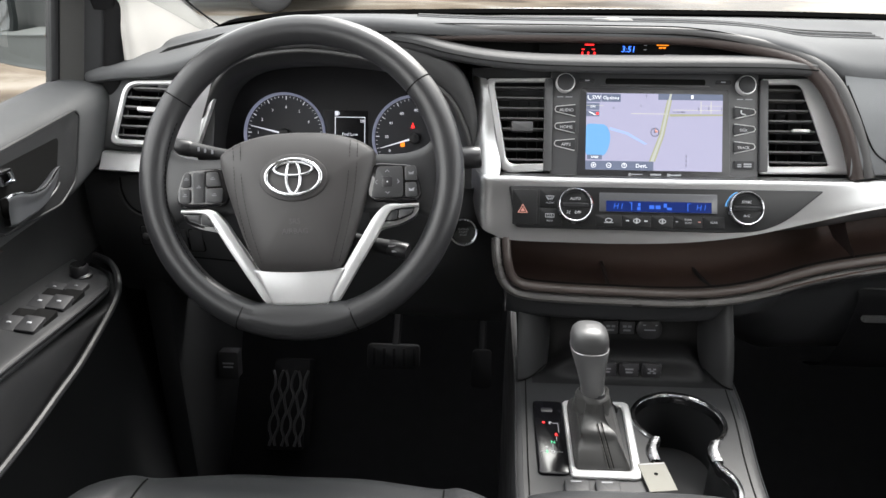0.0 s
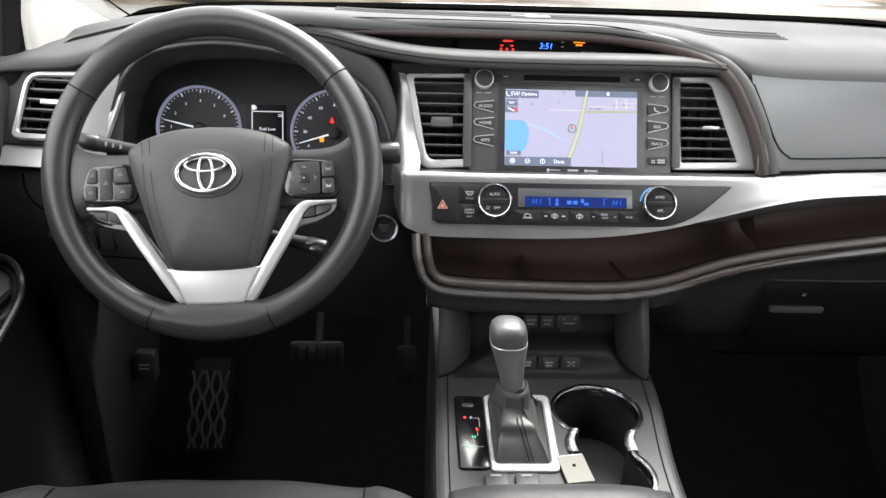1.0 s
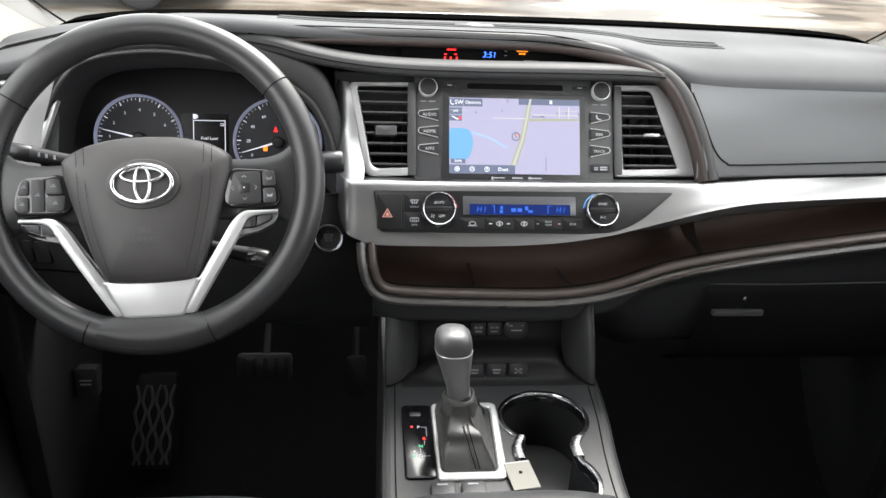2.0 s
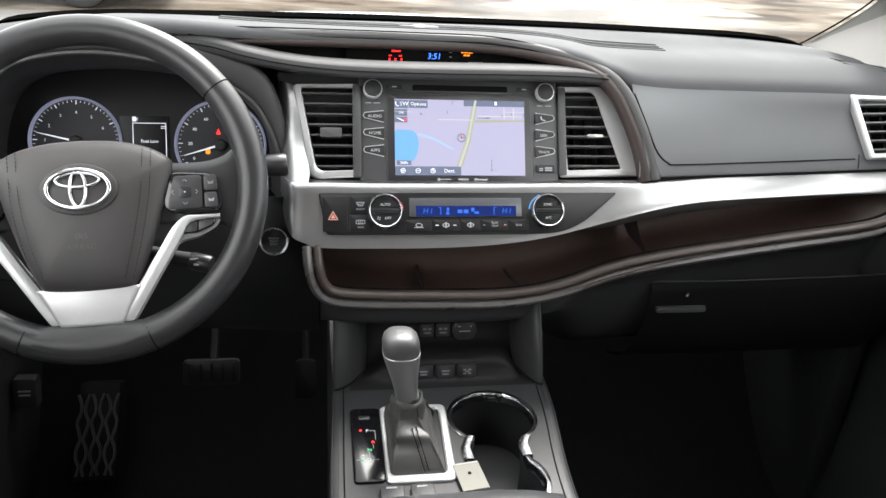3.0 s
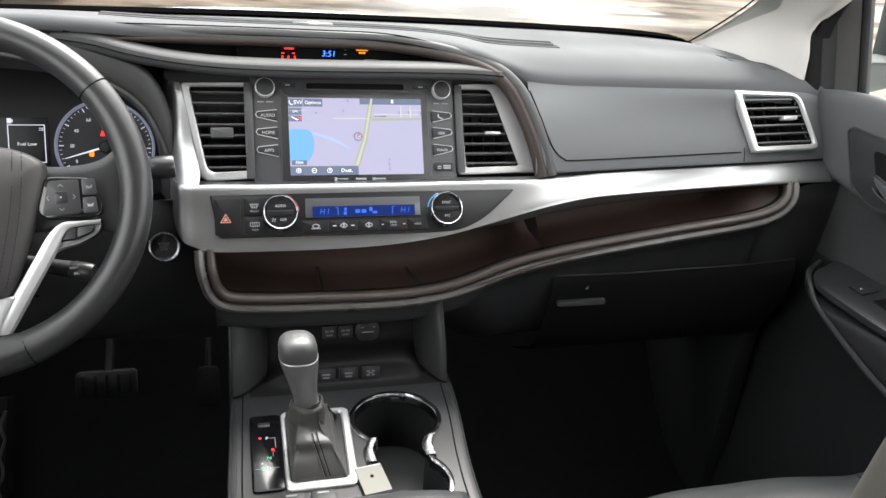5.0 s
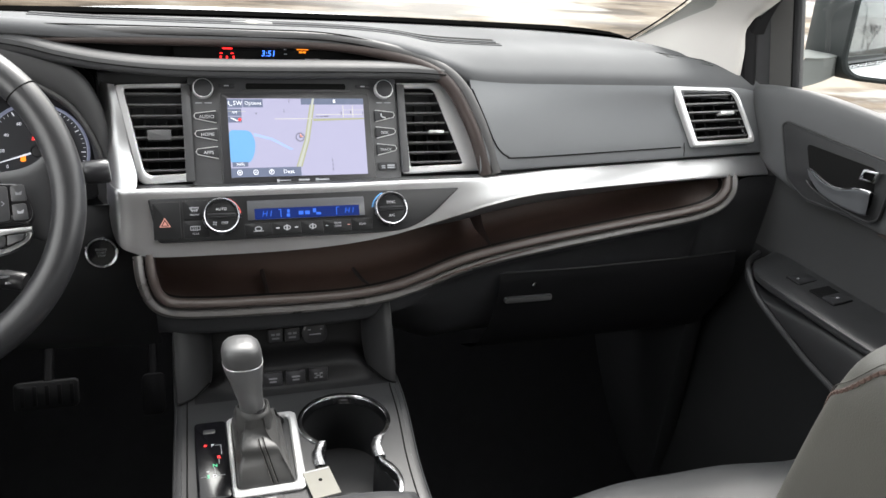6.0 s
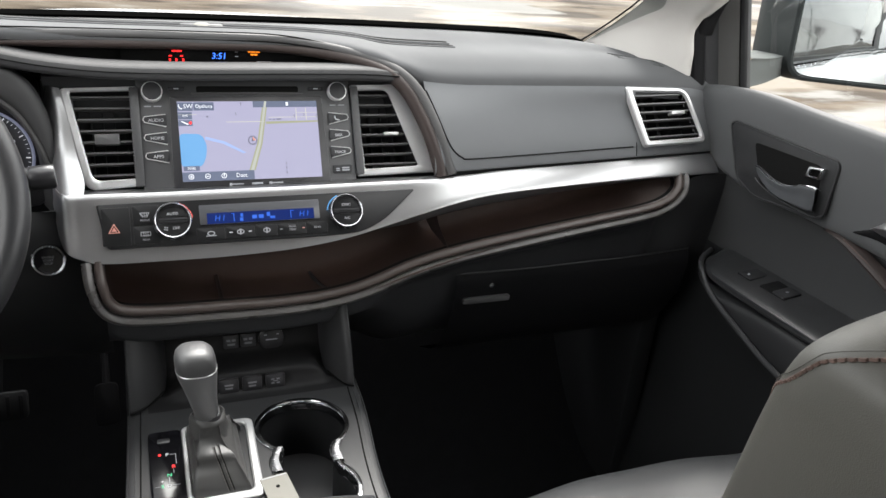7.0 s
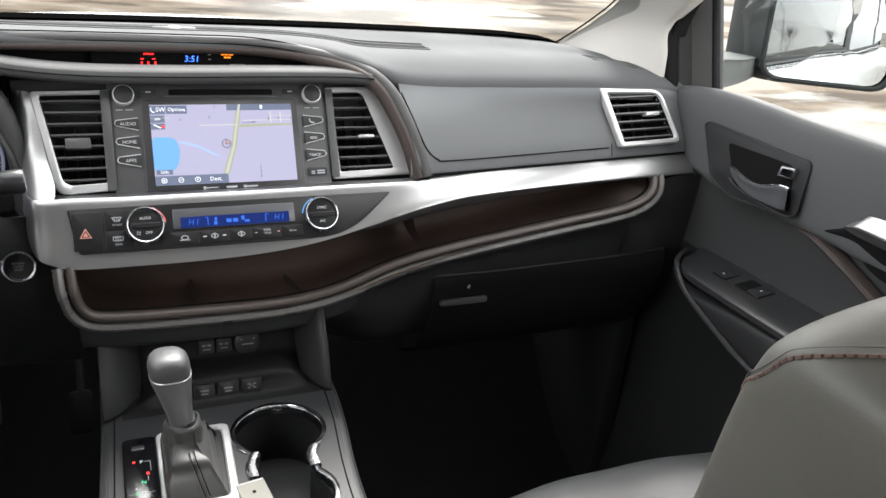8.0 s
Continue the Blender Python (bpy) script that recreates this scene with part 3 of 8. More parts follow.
for x in (0.13, 0.20, 0.28, 0.38, 0.50, 0.60, 0.655):
    zb = float(np.interp(x, [r[0] for r in SILV], [r[2] for r in SILV]))
    zt = float(np.interp(x, [r[0] for r in SILV], [r[1] for r in SILV]))
    y0, h = strip_y(x) - (zt - zb) * 0.53 + 0.003, 0.021 * min(1.0, (x - 0.11) / 0.12) * (1 - 0.65 * max(0.0, (x - 0.35) / 0.31))
    rows.append([(x, y0 + 0.010, zb + 0.001), (x, y0, zb + 0.0005), (x, y0 + 0.003, zb - h * 0.5), (x, y0 + 0.010, zb - h), (x, y0 + 0.030, zb - h)])
dpart("tray_fascia", loft(rows, 40, 14), SILVER, "satin silver underside of the strip")
# its upright limb beside the driver-side middle vent
limb = [[(-0.2455, 1.0124, 0.817), (-0.2425, 0.9902, 0.8185), (-0.2370, 0.9740, 0.8190), (-0.2300, 0.9634, 0.8190), (-0.2210, 0.9600, 0.818)],
        [(-0.2450, 0.9984, 0.795), (-0.2418, 0.9761, 0.795), (-0.2350, 0.9580, 0.795), (-0.2260, 0.9464, 0.795), (-0.2150, 0.9430, 0.795)],
        [(-0.2420, 0.9704, 0.750), (-0.2380, 0.9471, 0.750), (-0.2300, 0.9281, 0.750), (-0.2200, 0.9164, 0.750), (-0.2070, 0.9160, 0.750)],
        [(-0.2390, 0.9441, 0.722), (-0.2350, 0.9183, 0.722), (-0.2270, 0.8983, 0.722), (-0.2150, 0.8861, 0.722), (-0.2000, 0.8900, 0.722)],
        [(-0.2370, 0.9209, 0.704), (-0.2335, 0.8957, 0.704), (-0.2262, 0.8758, 0.704), (-0.2150, 0.8660, 0.704), (-0.2034, 0.8670, 0.704)],
        [(-0.2385, 0.9120, 0.688), (-0.2348, 0.8880, 0.688), (-0.2270, 0.8662, 0.688), (-0.2150, 0.8573, 0.688), (-0.2034, 0.8585, 0.688)]]
dpart("silver_limb", loft(limb, 24, 16), SILVER)
# driver's door side: strip end and the blade beside the cluster
rows = [[(x, strip_y(x) + 0.014, 0.716), (x, strip_y(x) + 0.002, 0.716), (x, strip_y(x) - 0.001, 0.713), (x, strip_y(x) - 0.009, 0.704), (x, strip_y(x) - 0.016, 0.696), (x, strip_y(x) + 0.006, 0.693)]
        for x in (-0.75, -0.70, -0.66, -0.62)]
dpart("silver_strip", loft(rows, 16, 12), STRIPSILVER)
blade = [[(-0.5800, 0.922, 0.822), (-0.5910, 0.904, 0.825), (-0.6060, 0.899, 0.822), (-0.6180, 0.912, 0.814)],
         [(-0.5860, 0.914, 0.800), (-0.6010, 0.897, 0.800), (-0.6190, 0.893, 0.794), (-0.6320, 0.906, 0.788)],
         [(-0.5980, 0.908, 0.765), (-0.6160, 0.891, 0.765), (-0.6330, 0.887, 0.762), (-0.6450, 0.900, 0.758)],
         [(-0.6040, 0.901, 0.730), (-0.6220, 0.884, 0.730), (-0.6400, 0.879, 0.728), (-0.6520, 0.893, 0.726)],
         [(-0.6060, 0.896, 0.700), (-0.6250, 0.878, 0.700), (-0.6430, 0.872, 0.698), (-0.6540, 0.888, 0.696)]]
dpart("silver_blade", loft(blade, 24, 12), STRIPSILVER, "satin silver blade beside the cluster")

# face behind the middle vents and the head unit
dpart("middle_face", block(-0.24, 0.972, 0.690, 0.25, 0.99, 0.83), PLASTIC)
dpart("unit_surround", grid([[(-0.236, 0.972, 0.8315), (0.21, 0.970, 0.8315)], [(-0.236, 0.948, 0.834), (0.21, 0.948, 0.834)]]), PLASTIC)
# added black block, no real part: stops outside light showing beside the hood
dpart("gap_blocker", block(-0.33, 1.045, 0.66, -0.20, 1.06, 0.858), SEAM)

# driver's side panels round the outer vent and the column
rows = []
for x, ylip, zlip in [(-0.78, 0.994, 0.800), (-0.70, 0.974, 0.812), (-0.64, 0.966, 0.820), (-0.59, 0.958, 0.838)]:
    s = strip_y(x)
    rows.append([(x, s + 0.020, 0.706), (x, s + 0.012, 0.716), (x, s + 0.012, 0.726), (x, s + 0.034, 0.768), (x, ylip - 0.010, zlip - 0.018), (x, ylip + 0.004, zlip)])
vent_panel = dpart("vent_panel", loft(rows, 50, 44), SOFT)
rows = [[(x, strip_y(x) + 0.012, 0.690), (x, strip_y(x) - 0.006 - d, 0.685), (x, strip_y(x) - 0.010 - d, 0.64), (x, strip_y(x) + 0.0 - d, 0.57), (x, strip_y(x) + 0.04 - d, 0.49), (x, strip_y(x) + 0.10, 0.44)]
        for x, d in ((-0.78, 0.0), (-0.66, 0.0), (-0.54, 0.004), (-0.40, 0.004), (-0.30, -0.008), (-0.247, -0.020), (-0.19, -0.045))]
knee_skin = loft(rows, 40, 24)
KNEETREE = BVHTree.FromBMesh(knee_skin)
def on_knee(x, z, out=0.0006):
    """A point on the driver's knee panel."""
    return KNEETREE.ray_cast(Vector((x, 0.5, z)), Vector((0, 1, 0)))[0] + Vector((0, -out, 0))
dpart("knee_panel", knee_skin, LOWERGREY, "black driver's knee panel")
dpart("panel_seam", sweep([on_knee(x, 0.5645) for x in np.linspace(-0.67, -0.40, 14)], circle(0.0012, 6)), SEAM)
flap = spline([(-0.7255, 0, 0.684), (-0.7245, 0, 0.665), (-0.7190, 0, 0.649), (-0.7080, 0, 0.637), (-0.690, 0, 0.632), (-0.640, 0, 0.630)], 30)
dpart("flap_seam", sweep([on_knee(p.x, p.z, 0.0004) for p in flap], circle(0.0014, 6)), SEAM)
dpart("flap_edge", sweep([on_knee(p.x - 0.004, p.z - 0.004, -0.0004) for p in flap], circle(0.0022, 8)), LOWERGREY)
def knee_switch(x0, z0, x1, z1, name, label, knob=False):
    c = on_knee((x0 + x1) / 2, (z0 + z1) / 2)
    sw = thing(name, tilted(c.x, c.y, c.z, 0.0), label, "switch", "knee panel switches")
    w, h = (x1 - x0) / 2, (z1 - z0) / 2
    part("surround", prism(rpoly(rect(-w - 0.0015, -h - 0.0015, w + 0.0015, h + 0.0015), 0.003), -0.006, 0.0008, 0.0004), SEAM, sw)
    part("plate", prism(rpoly(rect(-w, -h, w, h), 0.0025), -0.004, 0.0026, 0.0010), PLASTIC, sw)
    if knob:
        part("dimmer", turned([(0.005, 0.002), (0.005, 0.005), (0.0035, 0.006), (0.0, 0.0062)], 16, at=(0.0, 0.0)), KNOBGREY, sw, "small grey dimmer knob")
knee_switch(-0.7066, 0.584, -0.6930, 0.612, "dimmer_switch", "black dimmer switch with a grey knob on the knee panel", True)
knee_switch(-0.6497, 0.580, -0.6385, 0.612, "blank_switch", "narrow black blank switch plate on the knee panel")
knee_switch(-0.6335, 0.580, -0.6150, 0.612, "blank_switch", "square black blank switch plate on the knee panel")

# cluster hood: opening rim to the gauges
OPEN = [(-0.625, 0.660), (-0.616, 0.72), (-0.600, 0.775), (-0.574, 0.820), (-0.540, 0.845), (-0.475, 0.857), (-0.410, 0.854), (-0.330, 0.836), (-0.275, 0.805), (-0.250, 0.765), (-0.238, 0.72), (-0.235, 0.660)]
BACK = [(-0.600, 0.660), (-0.597, 0.72), (-0.588, 0.76), (-0.570, 0.790), (-0.535, 0.808), (-0.475, 0.815), (-0.405, 0.815), (-0.330, 0.806), (-0.290, 0.785), (-0.268, 0.755), (-0.258, 0.72), (-0.256, 0.660)]
HOOD = [(-0.640, 0.660), (-0.634, 0.72), (-0.618, 0.785), (-0.592, 0.836), (-0.545, 0.863), (-0.475, 0.8775), (-0.400, 0.880), (-0.325, 0.866), (-0.262, 0.838), (-0.236, 0.790), (-0.226, 0.72), (-0.224, 0.660)]
def hood_row(outline, fy):
    return [(x, fy(x, z), z) for x, z in outline]
rows = [hood_row(HOOD, lambda x, z: 0.955), hood_row(HOOD, lambda x, z: 0.937),
        [((a[0] + b[0]) / 2, 0.928, (a[1] + b[1]) / 2) for a, b in zip(HOOD, OPEN)],
        hood_row(OPEN, lambda x, z: 0.932), [((a[0] * 0.4 + b[0] * 0.6), 0.965, a[1] * 0.4 + b[1] * 0.6) for a, b in zip(OPEN, BACK)], hood_row(BACK, lambda x, z: 1.008 + 0.3 * (z - 0.73))]
dpart("hood_rim", sweep(spline([(x, 0.929, z) for x, z in OPEN], 60), circle(0.0028, 8), up=(0, 1, 0)), HOODSKIN)
dpart("cluster_hood", loft(rows, 30, 60), HOODBLACK, "black grained instrument hood")

# open tray under the trim, with its rolled lip
TRAY = [(-0.197, 0.838, 0.640), (-0.195, 0.826, 0.618), (-0.188, 0.823, 0.593), (-0.171, 0.825, 0.577), (-0.13, 0.828, 0.570), (-0.06, 0.831, 0.566), (0.03, 0.836, 0.562), (0.09, 0.840, 0.564),
        (0.14, 0.843, 0.573), (0.205, 0.848, 0.594), (0.26, 0.851, 0.606), (0.34, 0.856, 0.617), (0.48, 0.865, 0.632), (0.59, 0.872, 0.643), (0.638, 0.878, 0.653), (0.662, 0.884, 0.668), (0.671, 0.893, 0.682), (0.674, 0.905, 0.692)]
lip_path = spline(TRAY, 150)
def roll_profile(a, b, r, r2):
    return [(a + u, b + v) for u, v in circle(r, 12, r2)]
dpart("inner_lip", sweep(lip_path, roll_profile(-0.0060, 0.0025, 0.0060, 0.0080), up=(0, -1, 0)), LIPSKIN, "taupe leather-look inner lip")
dpart("outer_lip", sweep(lip_path, roll_profile(0.0068, 0.0035, 0.0062, 0.0085), up=(0, -1, 0)), OUTERLIP, "grey leather-look outer lip")
dpart("lip_back", sweep(lip_path, [(0.011, -0.012), (0.011, 0.0), (-0.009, 0.0), (-0.009, -0.012)], up=(0, -1, 0)), SEAM)

# tray floor, back and roof
rows = []
for x, z in [(-0.205, 0.62), (-0.19, 0.588), (-0.165, 0.570), (-0.06, 0.558), (0.05, 0.555), (0.13, 0.564), (0.21, 0.588), (0.30, 0.606), (0.48, 0.627), (0.60, 0.642), (0.655, 0.66), (0.67, 0.68)]:
    s = strip_y(x)
    top = 0.655 if x < 0.1 else 0.655 + min(1, (x - 0.1) / 0.25) * 0.035
    rows.append([(x, s - 0.035, z + 0.004), (x, s + 0.02, z), (x, s + 0.065, z + 0.004), (x, s + 0.078, (z + top) / 2), (x, s + 0.06, top + 0.006), (x, s - 0.01, top + 0.004)])
dpart("tray", loft(rows, 60, 20), TRAYBROWN, "dark brown tray lining")
dpart("tray_divider", loft([[(0.262, 0.85, 0.612), (0.262, 0.93, 0.612)], [(0.247, 0.86, 0.645), (0.247, 0.94, 0.645)], [(0.234, 0.86, 0.684), (0.234, 0.94, 0.684)]], 8, 4), BROWN)
dpart("tray_mat", sweep([(-0.05, 0.86, 0.5625), (-0.05, 0.935, 0.5625)], circle(0.003, 6)), BROWN)

# lower dash below the lip
rows = []
for x, y, z in TRAY[2:-2]:
    low = 0.50 if x < 0.17 else 0.47
    rows.append([(x, y + 0.002, z - 0.010), (x, y + 0.004, z - 0.022), (x, y + (0.011 if x < 0.15 else 0.026), z - 0.044), (x, y + (0.040 if x < 0.15 else 0.058), low + 0.014), (x, y + 0.12, low - 0.06), (x, y + 0.25, low - 0.08)] if x > -0.12 else [(x, y + 0.002, z - 0.010), (x, y + 0.004, z - 0.022), (x, y + 0.011, z - 0.044), (x, y + 0.030, low + 0.024), (x, y + 0.060, low + 0.020), (x, y + 0.080, low + 0.030)])
rows.append([(0.70, 0.899, 0.687), (0.70, 0.896, 0.66), (0.70, 0.900, 0.62), (0.70, 0.915, 0.50), (0.70, 0.97, 0.42), (0.70, 1.13, 0.38)])
rows.append([(0.78, 0.908, 0.687), (0.78, 0.905, 0.66), (0.78, 0.910, 0.62), (0.78, 0.925, 0.50), (0.78, 0.98, 0.42), (0.78, 1.14, 0.38)])
dpart("lower_panel", loft(rows, 90, 24), LOWERDASH, "black lower dash under the tray")
# the door's colour carries the shade that deepens under the tray
glove = thing("glove_box", pose(0.50, 0.892, 0.497), "glove box door with a finger latch below the tray, colour darkened for shade", "glove box")
rows = [[(x, -0.014 + 0.06 * max(0, abs(x) - 0.1), 0.060 + 0.022 * (x + 0.2)), (x, -0.014, 0.04), (x, 0.004, -0.03), (x, 0.05, -0.10), (x, 0.12, -0.14)] for x in (-0.21, -0.1, 0.0, 0.1, 0.21)]
part("door", loft(rows, 20, 16), SHADEDBLACK, glove)
part("door_edge", sweep(spline([(x, -0.0145 + 0.06 * max(0, abs(x) - 0.1), 0.0605 + 0.022 * (x + 0.2)) for x in (-0.21, -0.1, 0.0, 0.1, 0.21)], 24), circle(0.0012, 6)), PLASTIC, glove)
latch = part("latch", prism(rpoly(rect(-0.198, 0.012, -0.120, 0.0205), 0.003), 0, 0.009, 0.002), KNOBGREY, glove, "grey finger latch")
latch.matrix_local = Matrix.Translation((0, -0.008, 0)) @ Matrix.Rotation(radians(90), 4, "X")
lock = part("lock", turned([(0.004, 0), (0.004, 0.004), (0.001, 0.005)], 16), CHROME, glove)
lock.matrix_local = Matrix.Translation((-0.153, -0.012, 0.040)) @ Matrix.Rotation(radians(90), 4, "X")

# light sensor dome on the upper dash
sensor = thing("light_sensor", Matrix.Translation(on_top(-0.044, 1.070, 0.0005)), "small pale light sensor dome on the upper dash", "sensor")
part("dome", turned([(0.011, -0.002), (0.011, 0.001), (0.0085, 0.0028), (0.004, 0.0036), (0.0, 0.0038)], 28), PAPER, sensor, "pale translucent dome")
part("base", prism(rpoly(rect(-0.028, -0.012, 0.028, 0.012), 0.006), -0.003, 0.0012, 0.0008), TRIMGREY, sensor)

# ---------------------------------------------------------------- air vents
def vent(name, m, outer, inner, radii, slats, label, tab, mirror=1, jamb=None):
    """A vent: silver frame, dark duct, level slats and a slider tab, on a face in local x-y."""
    v = thing(name, m, label, "air vent", "dashboard air vents")
    def flip(pts):
        return [(p[0] * mirror, p[1]) for p in pts]
    o, i = rpoly(flip(outer), radii, 5), rpoly(flip(inner), [max(0.002, r * 0.75) for r in radii], 5)
    part("frame", ring(o, i, -0.006, 0.004, 0.002), MATSILVER, v, "satin silver frame")
    duct = bmesh.new()
    grid([[(p[0], p[1], -0.001) for p in i], [(p[0] * 0.98, p[1] * 0.98, -0.05) for p in i]], duct, closed=True)
    duct.faces.new([duct.verts.new((p[0] * 0.98, p[1] * 0.98, -0.05)) for p in i])
    part("duct", duct, RECESSBLACK, v)
    if jamb:
        part("jamb", prism(rpoly(rect(*jamb), 0.002), -0.006, 0.0048, 0.0012), BEZEL, v, "charcoal inner jamb")
    vs = [p[1] for p in i]
    lo, hi = min(vs), max(vs)
    def span(h):
        xs = []
        for a, b in zip(i, i[1:] + i[:1]):
            if (a[1] - h) * (b[1] - h) <= 0 and abs(a[1] - b[1]) > 1e-9:
                xs.append(a[0] + (b[0] - a[0]) * (h - a[1]) / (b[1] - a[1]))
        return min(xs), max(xs)
    for k in range(slats):
        h = lo + (hi - lo) * (k + 0.5) / slats
        a, b = span(h)
        part("slat", sweep([(a + 0.0005, h, -0.010), (b - 0.0005, h, -0.010)], [(-0.002, -0.0018), (0.007, -0.0016), (0.0085, -0.0011), (0.0085, 0.0010), (0.007, 0.0014), (-0.002, 0.0010)], up=(0, 1, 0)), SLATGREY, v)
    for k in range(5):
        u = min(p[0] for p in i) + (max(p[0] for p in i) - min(p[0] for p in i)) * (k + 0.5) / 5
        part("fin", block(u - 0.0008, lo + 0.004, -0.046, u + 0.0008, hi - 0.004, -0.026), DARK, v)
    u, h, w, t, mat = tab
    part("tab", prism(rpoly(rect(u * mirror - w / 2, h - t / 2, u * mirror + w / 2, h + t / 2), 0.0015), -0.008, 0.003, 0.0012), mat, v)
    return v


def inside(p, poly):
    hit = False
    for (x0, y0), (x1, y1) in zip(poly, poly[1:] + poly[:1]):
        if (y0 > p[1]) != (y1 > p[1]) and p[0] < x0 + (x1 - x0) * (p[1] - y0) / (y1 - y0):
            hit = not hit
    return hit
def open_panel(ob, m, outline):
    """Cuts a vent's opening out of a panel of the dashboard."""
    bm, back = bmesh.new(), m.inverted()
    bm.from_mesh(ob.data)
    gone = [f for f in bm.faces if inside(back @ (f.calc_center_median() - dash_back), outline)]
    bmesh.ops.delete(bm, geom=gone, context="FACES")
    bm.to_mesh(ob.data)
    bm.free()
HU = tilted(0, 0.904, 0.712, 0.51)
vent("air_vent", HU, [(-0.221, 0.119), (-0.134, 0.121), (-0.133, -0.002), (-0.200, -0.006)], [(-0.211, 0.1145), (-0.1425, 0.1155), (-0.1425, 0.007), (-0.191, 0.005)],
     [0.006, 0.003, 0.003, 0.016], 8, "black slatted middle air vent in a satin silver frame", (-0.172, 0.056, 0.028, 0.013, KNOBGREY), jamb=(-0.1435, -0.0035, -0.1330, 0.1200))
vent("air_vent", HU, [(0.136, 0.1235), (0.217, 0.1245), (0.266, 0.001), (0.139, -0.001)], [(0.144, 0.116), (0.189, 0.117), (0.226, 0.010), (0.149, 0.008)],
     [0.003, 0.012, 0.006, 0.003], 8, "black slatted middle air vent in a satin silver frame", (0.190, 0.056, 0.022, 0.004, MATSILVER), jamb=(0.1362, 0.0005, 0.1465, 0.1215))
for s, lab in ((1, "black slatted outer air vent beside the passenger door"), (-1, "black slatted outer air vent beside the driver's door")):
    far = 0.0 if s > 0 else 0.012
    place = tilted(0.6568 if s > 0 else -0.6616, 0.9180, 0.7415 - far * 0.8, 0.58, s * 6.5)
    open_panel(airbag_panel if s > 0 else vent_panel, place, [(s * u, v) for u, v in ((-0.057, 0.083), (0.043 + far, 0.079), (0.063, 0.0055), (-0.040, 0.0055))])
    vent("air_vent", place, [(-0.076, 0.092), (0.050 + far, 0.086), (0.074, -0.004), (-0.054, -0.004)],
         [(-0.063, 0.0845), (0.0445 + far, 0.0805), (0.0655, 0.004), (-0.046, 0.004)], [0.004, 0.020, 0.012, 0.004], 6, lab, (0.025, 0.047, 0.028, 0.0055, MATSILVER), s)

# ---------------------------------------------------------------- head unit
unit = thing("head_unit", HU, "charcoal navigation head unit with a lit colour map", "head unit")
part("body", prism(rpoly(rect(-0.135, -0.012, 0.1355, 0.1325), 0.004), -0.05, 0.001, 0.0015), BEZEL, unit)
part("screen_bezel", prism(rpoly([(-0.100, -0.0105), (0.100, -0.0105), (0.096, 0.1085), (-0.0965, 0.1085)], 0.003), 0.001, 0.0028, 0.001), SATINBLACK, unit, "satin black screen surround")
part("disc_slot", prism(rpoly(rect(-0.064, 0.1135, 0.066, 0.1215), 0.003), -0.004, 0.0022, 0.0006), SEAM, unit, "disc slot")
part("slot_lip", prism(rpoly(rect(-0.070, 0.1115, 0.072, 0.1135), 0.001), 0.001, 0.003, 0.0006), BEZEL, unit)
for u in (-0.088, 0.089):
    part("slot_key", prism(rpoly(rect(u - 0.010, 0.1155, u + 0.010, 0.1205), 0.0015), 0.001, 0.003, 0.0006), KEYMAT, unit)
    part("key_print", bars([(u - 0.003, 0.1172, u + 0.003, 0.1188)], 0.003), DIMINK, unit)
for u in (-0.117, 0.117):
    kn = part("knob", turned([(0.0118, 0), (0.0118, 0.009), (0.0113, 0.0105), (0.0102, 0.011), (0.0, 0.0112)], 40, at=(u, 0.1135)), KEYMAT, unit, "charcoal knob with a bright rim")
    part("rim", turned([(0.0124, 0.001), (0.0126, 0.008), (0.0119, 0.0106), (0.0111, 0.0108), (0.0111, 0.008)], 40, at=(u, 0.1135)), BRIGHTSILVER, kn)
    part("knob_print", bars([(u - 0.010, 0.0955, u - 0.002, 0.0968), (u + 0.001, 0.0955, u + 0.010, 0.0968)], 0.0012), DIMINK, unit)
for h, t in ((0.078, "AUDIO"), (0.0555, "HOME"), (0.0325, "APPS")):
    key = part("side_key", prism(rpoly([(-0.129, h - 0.0015), (-0.102, h - 0.0075), (-0.102, h + 0.0075), (-0.129, h + 0.0045)], 0.003), 0.001, 0.0036, 0.001), KEYMAT, unit)
    part("key_rim", sweep([(-0.103, h + 0.0076, 0.0030), (-0.128, h + 0.0048, 0.0030), (-0.1298, h + 0.001, 0.0030), (-0.128, h - 0.0020, 0.0030), (-0.103, h - 0.0078, 0.0030)], circle(0.0006, 6)), BRIGHTSILVER, key)
    part("lettering", words(t, 0.0058, -0.1145, h, 0.0037), WHITEINK, key)
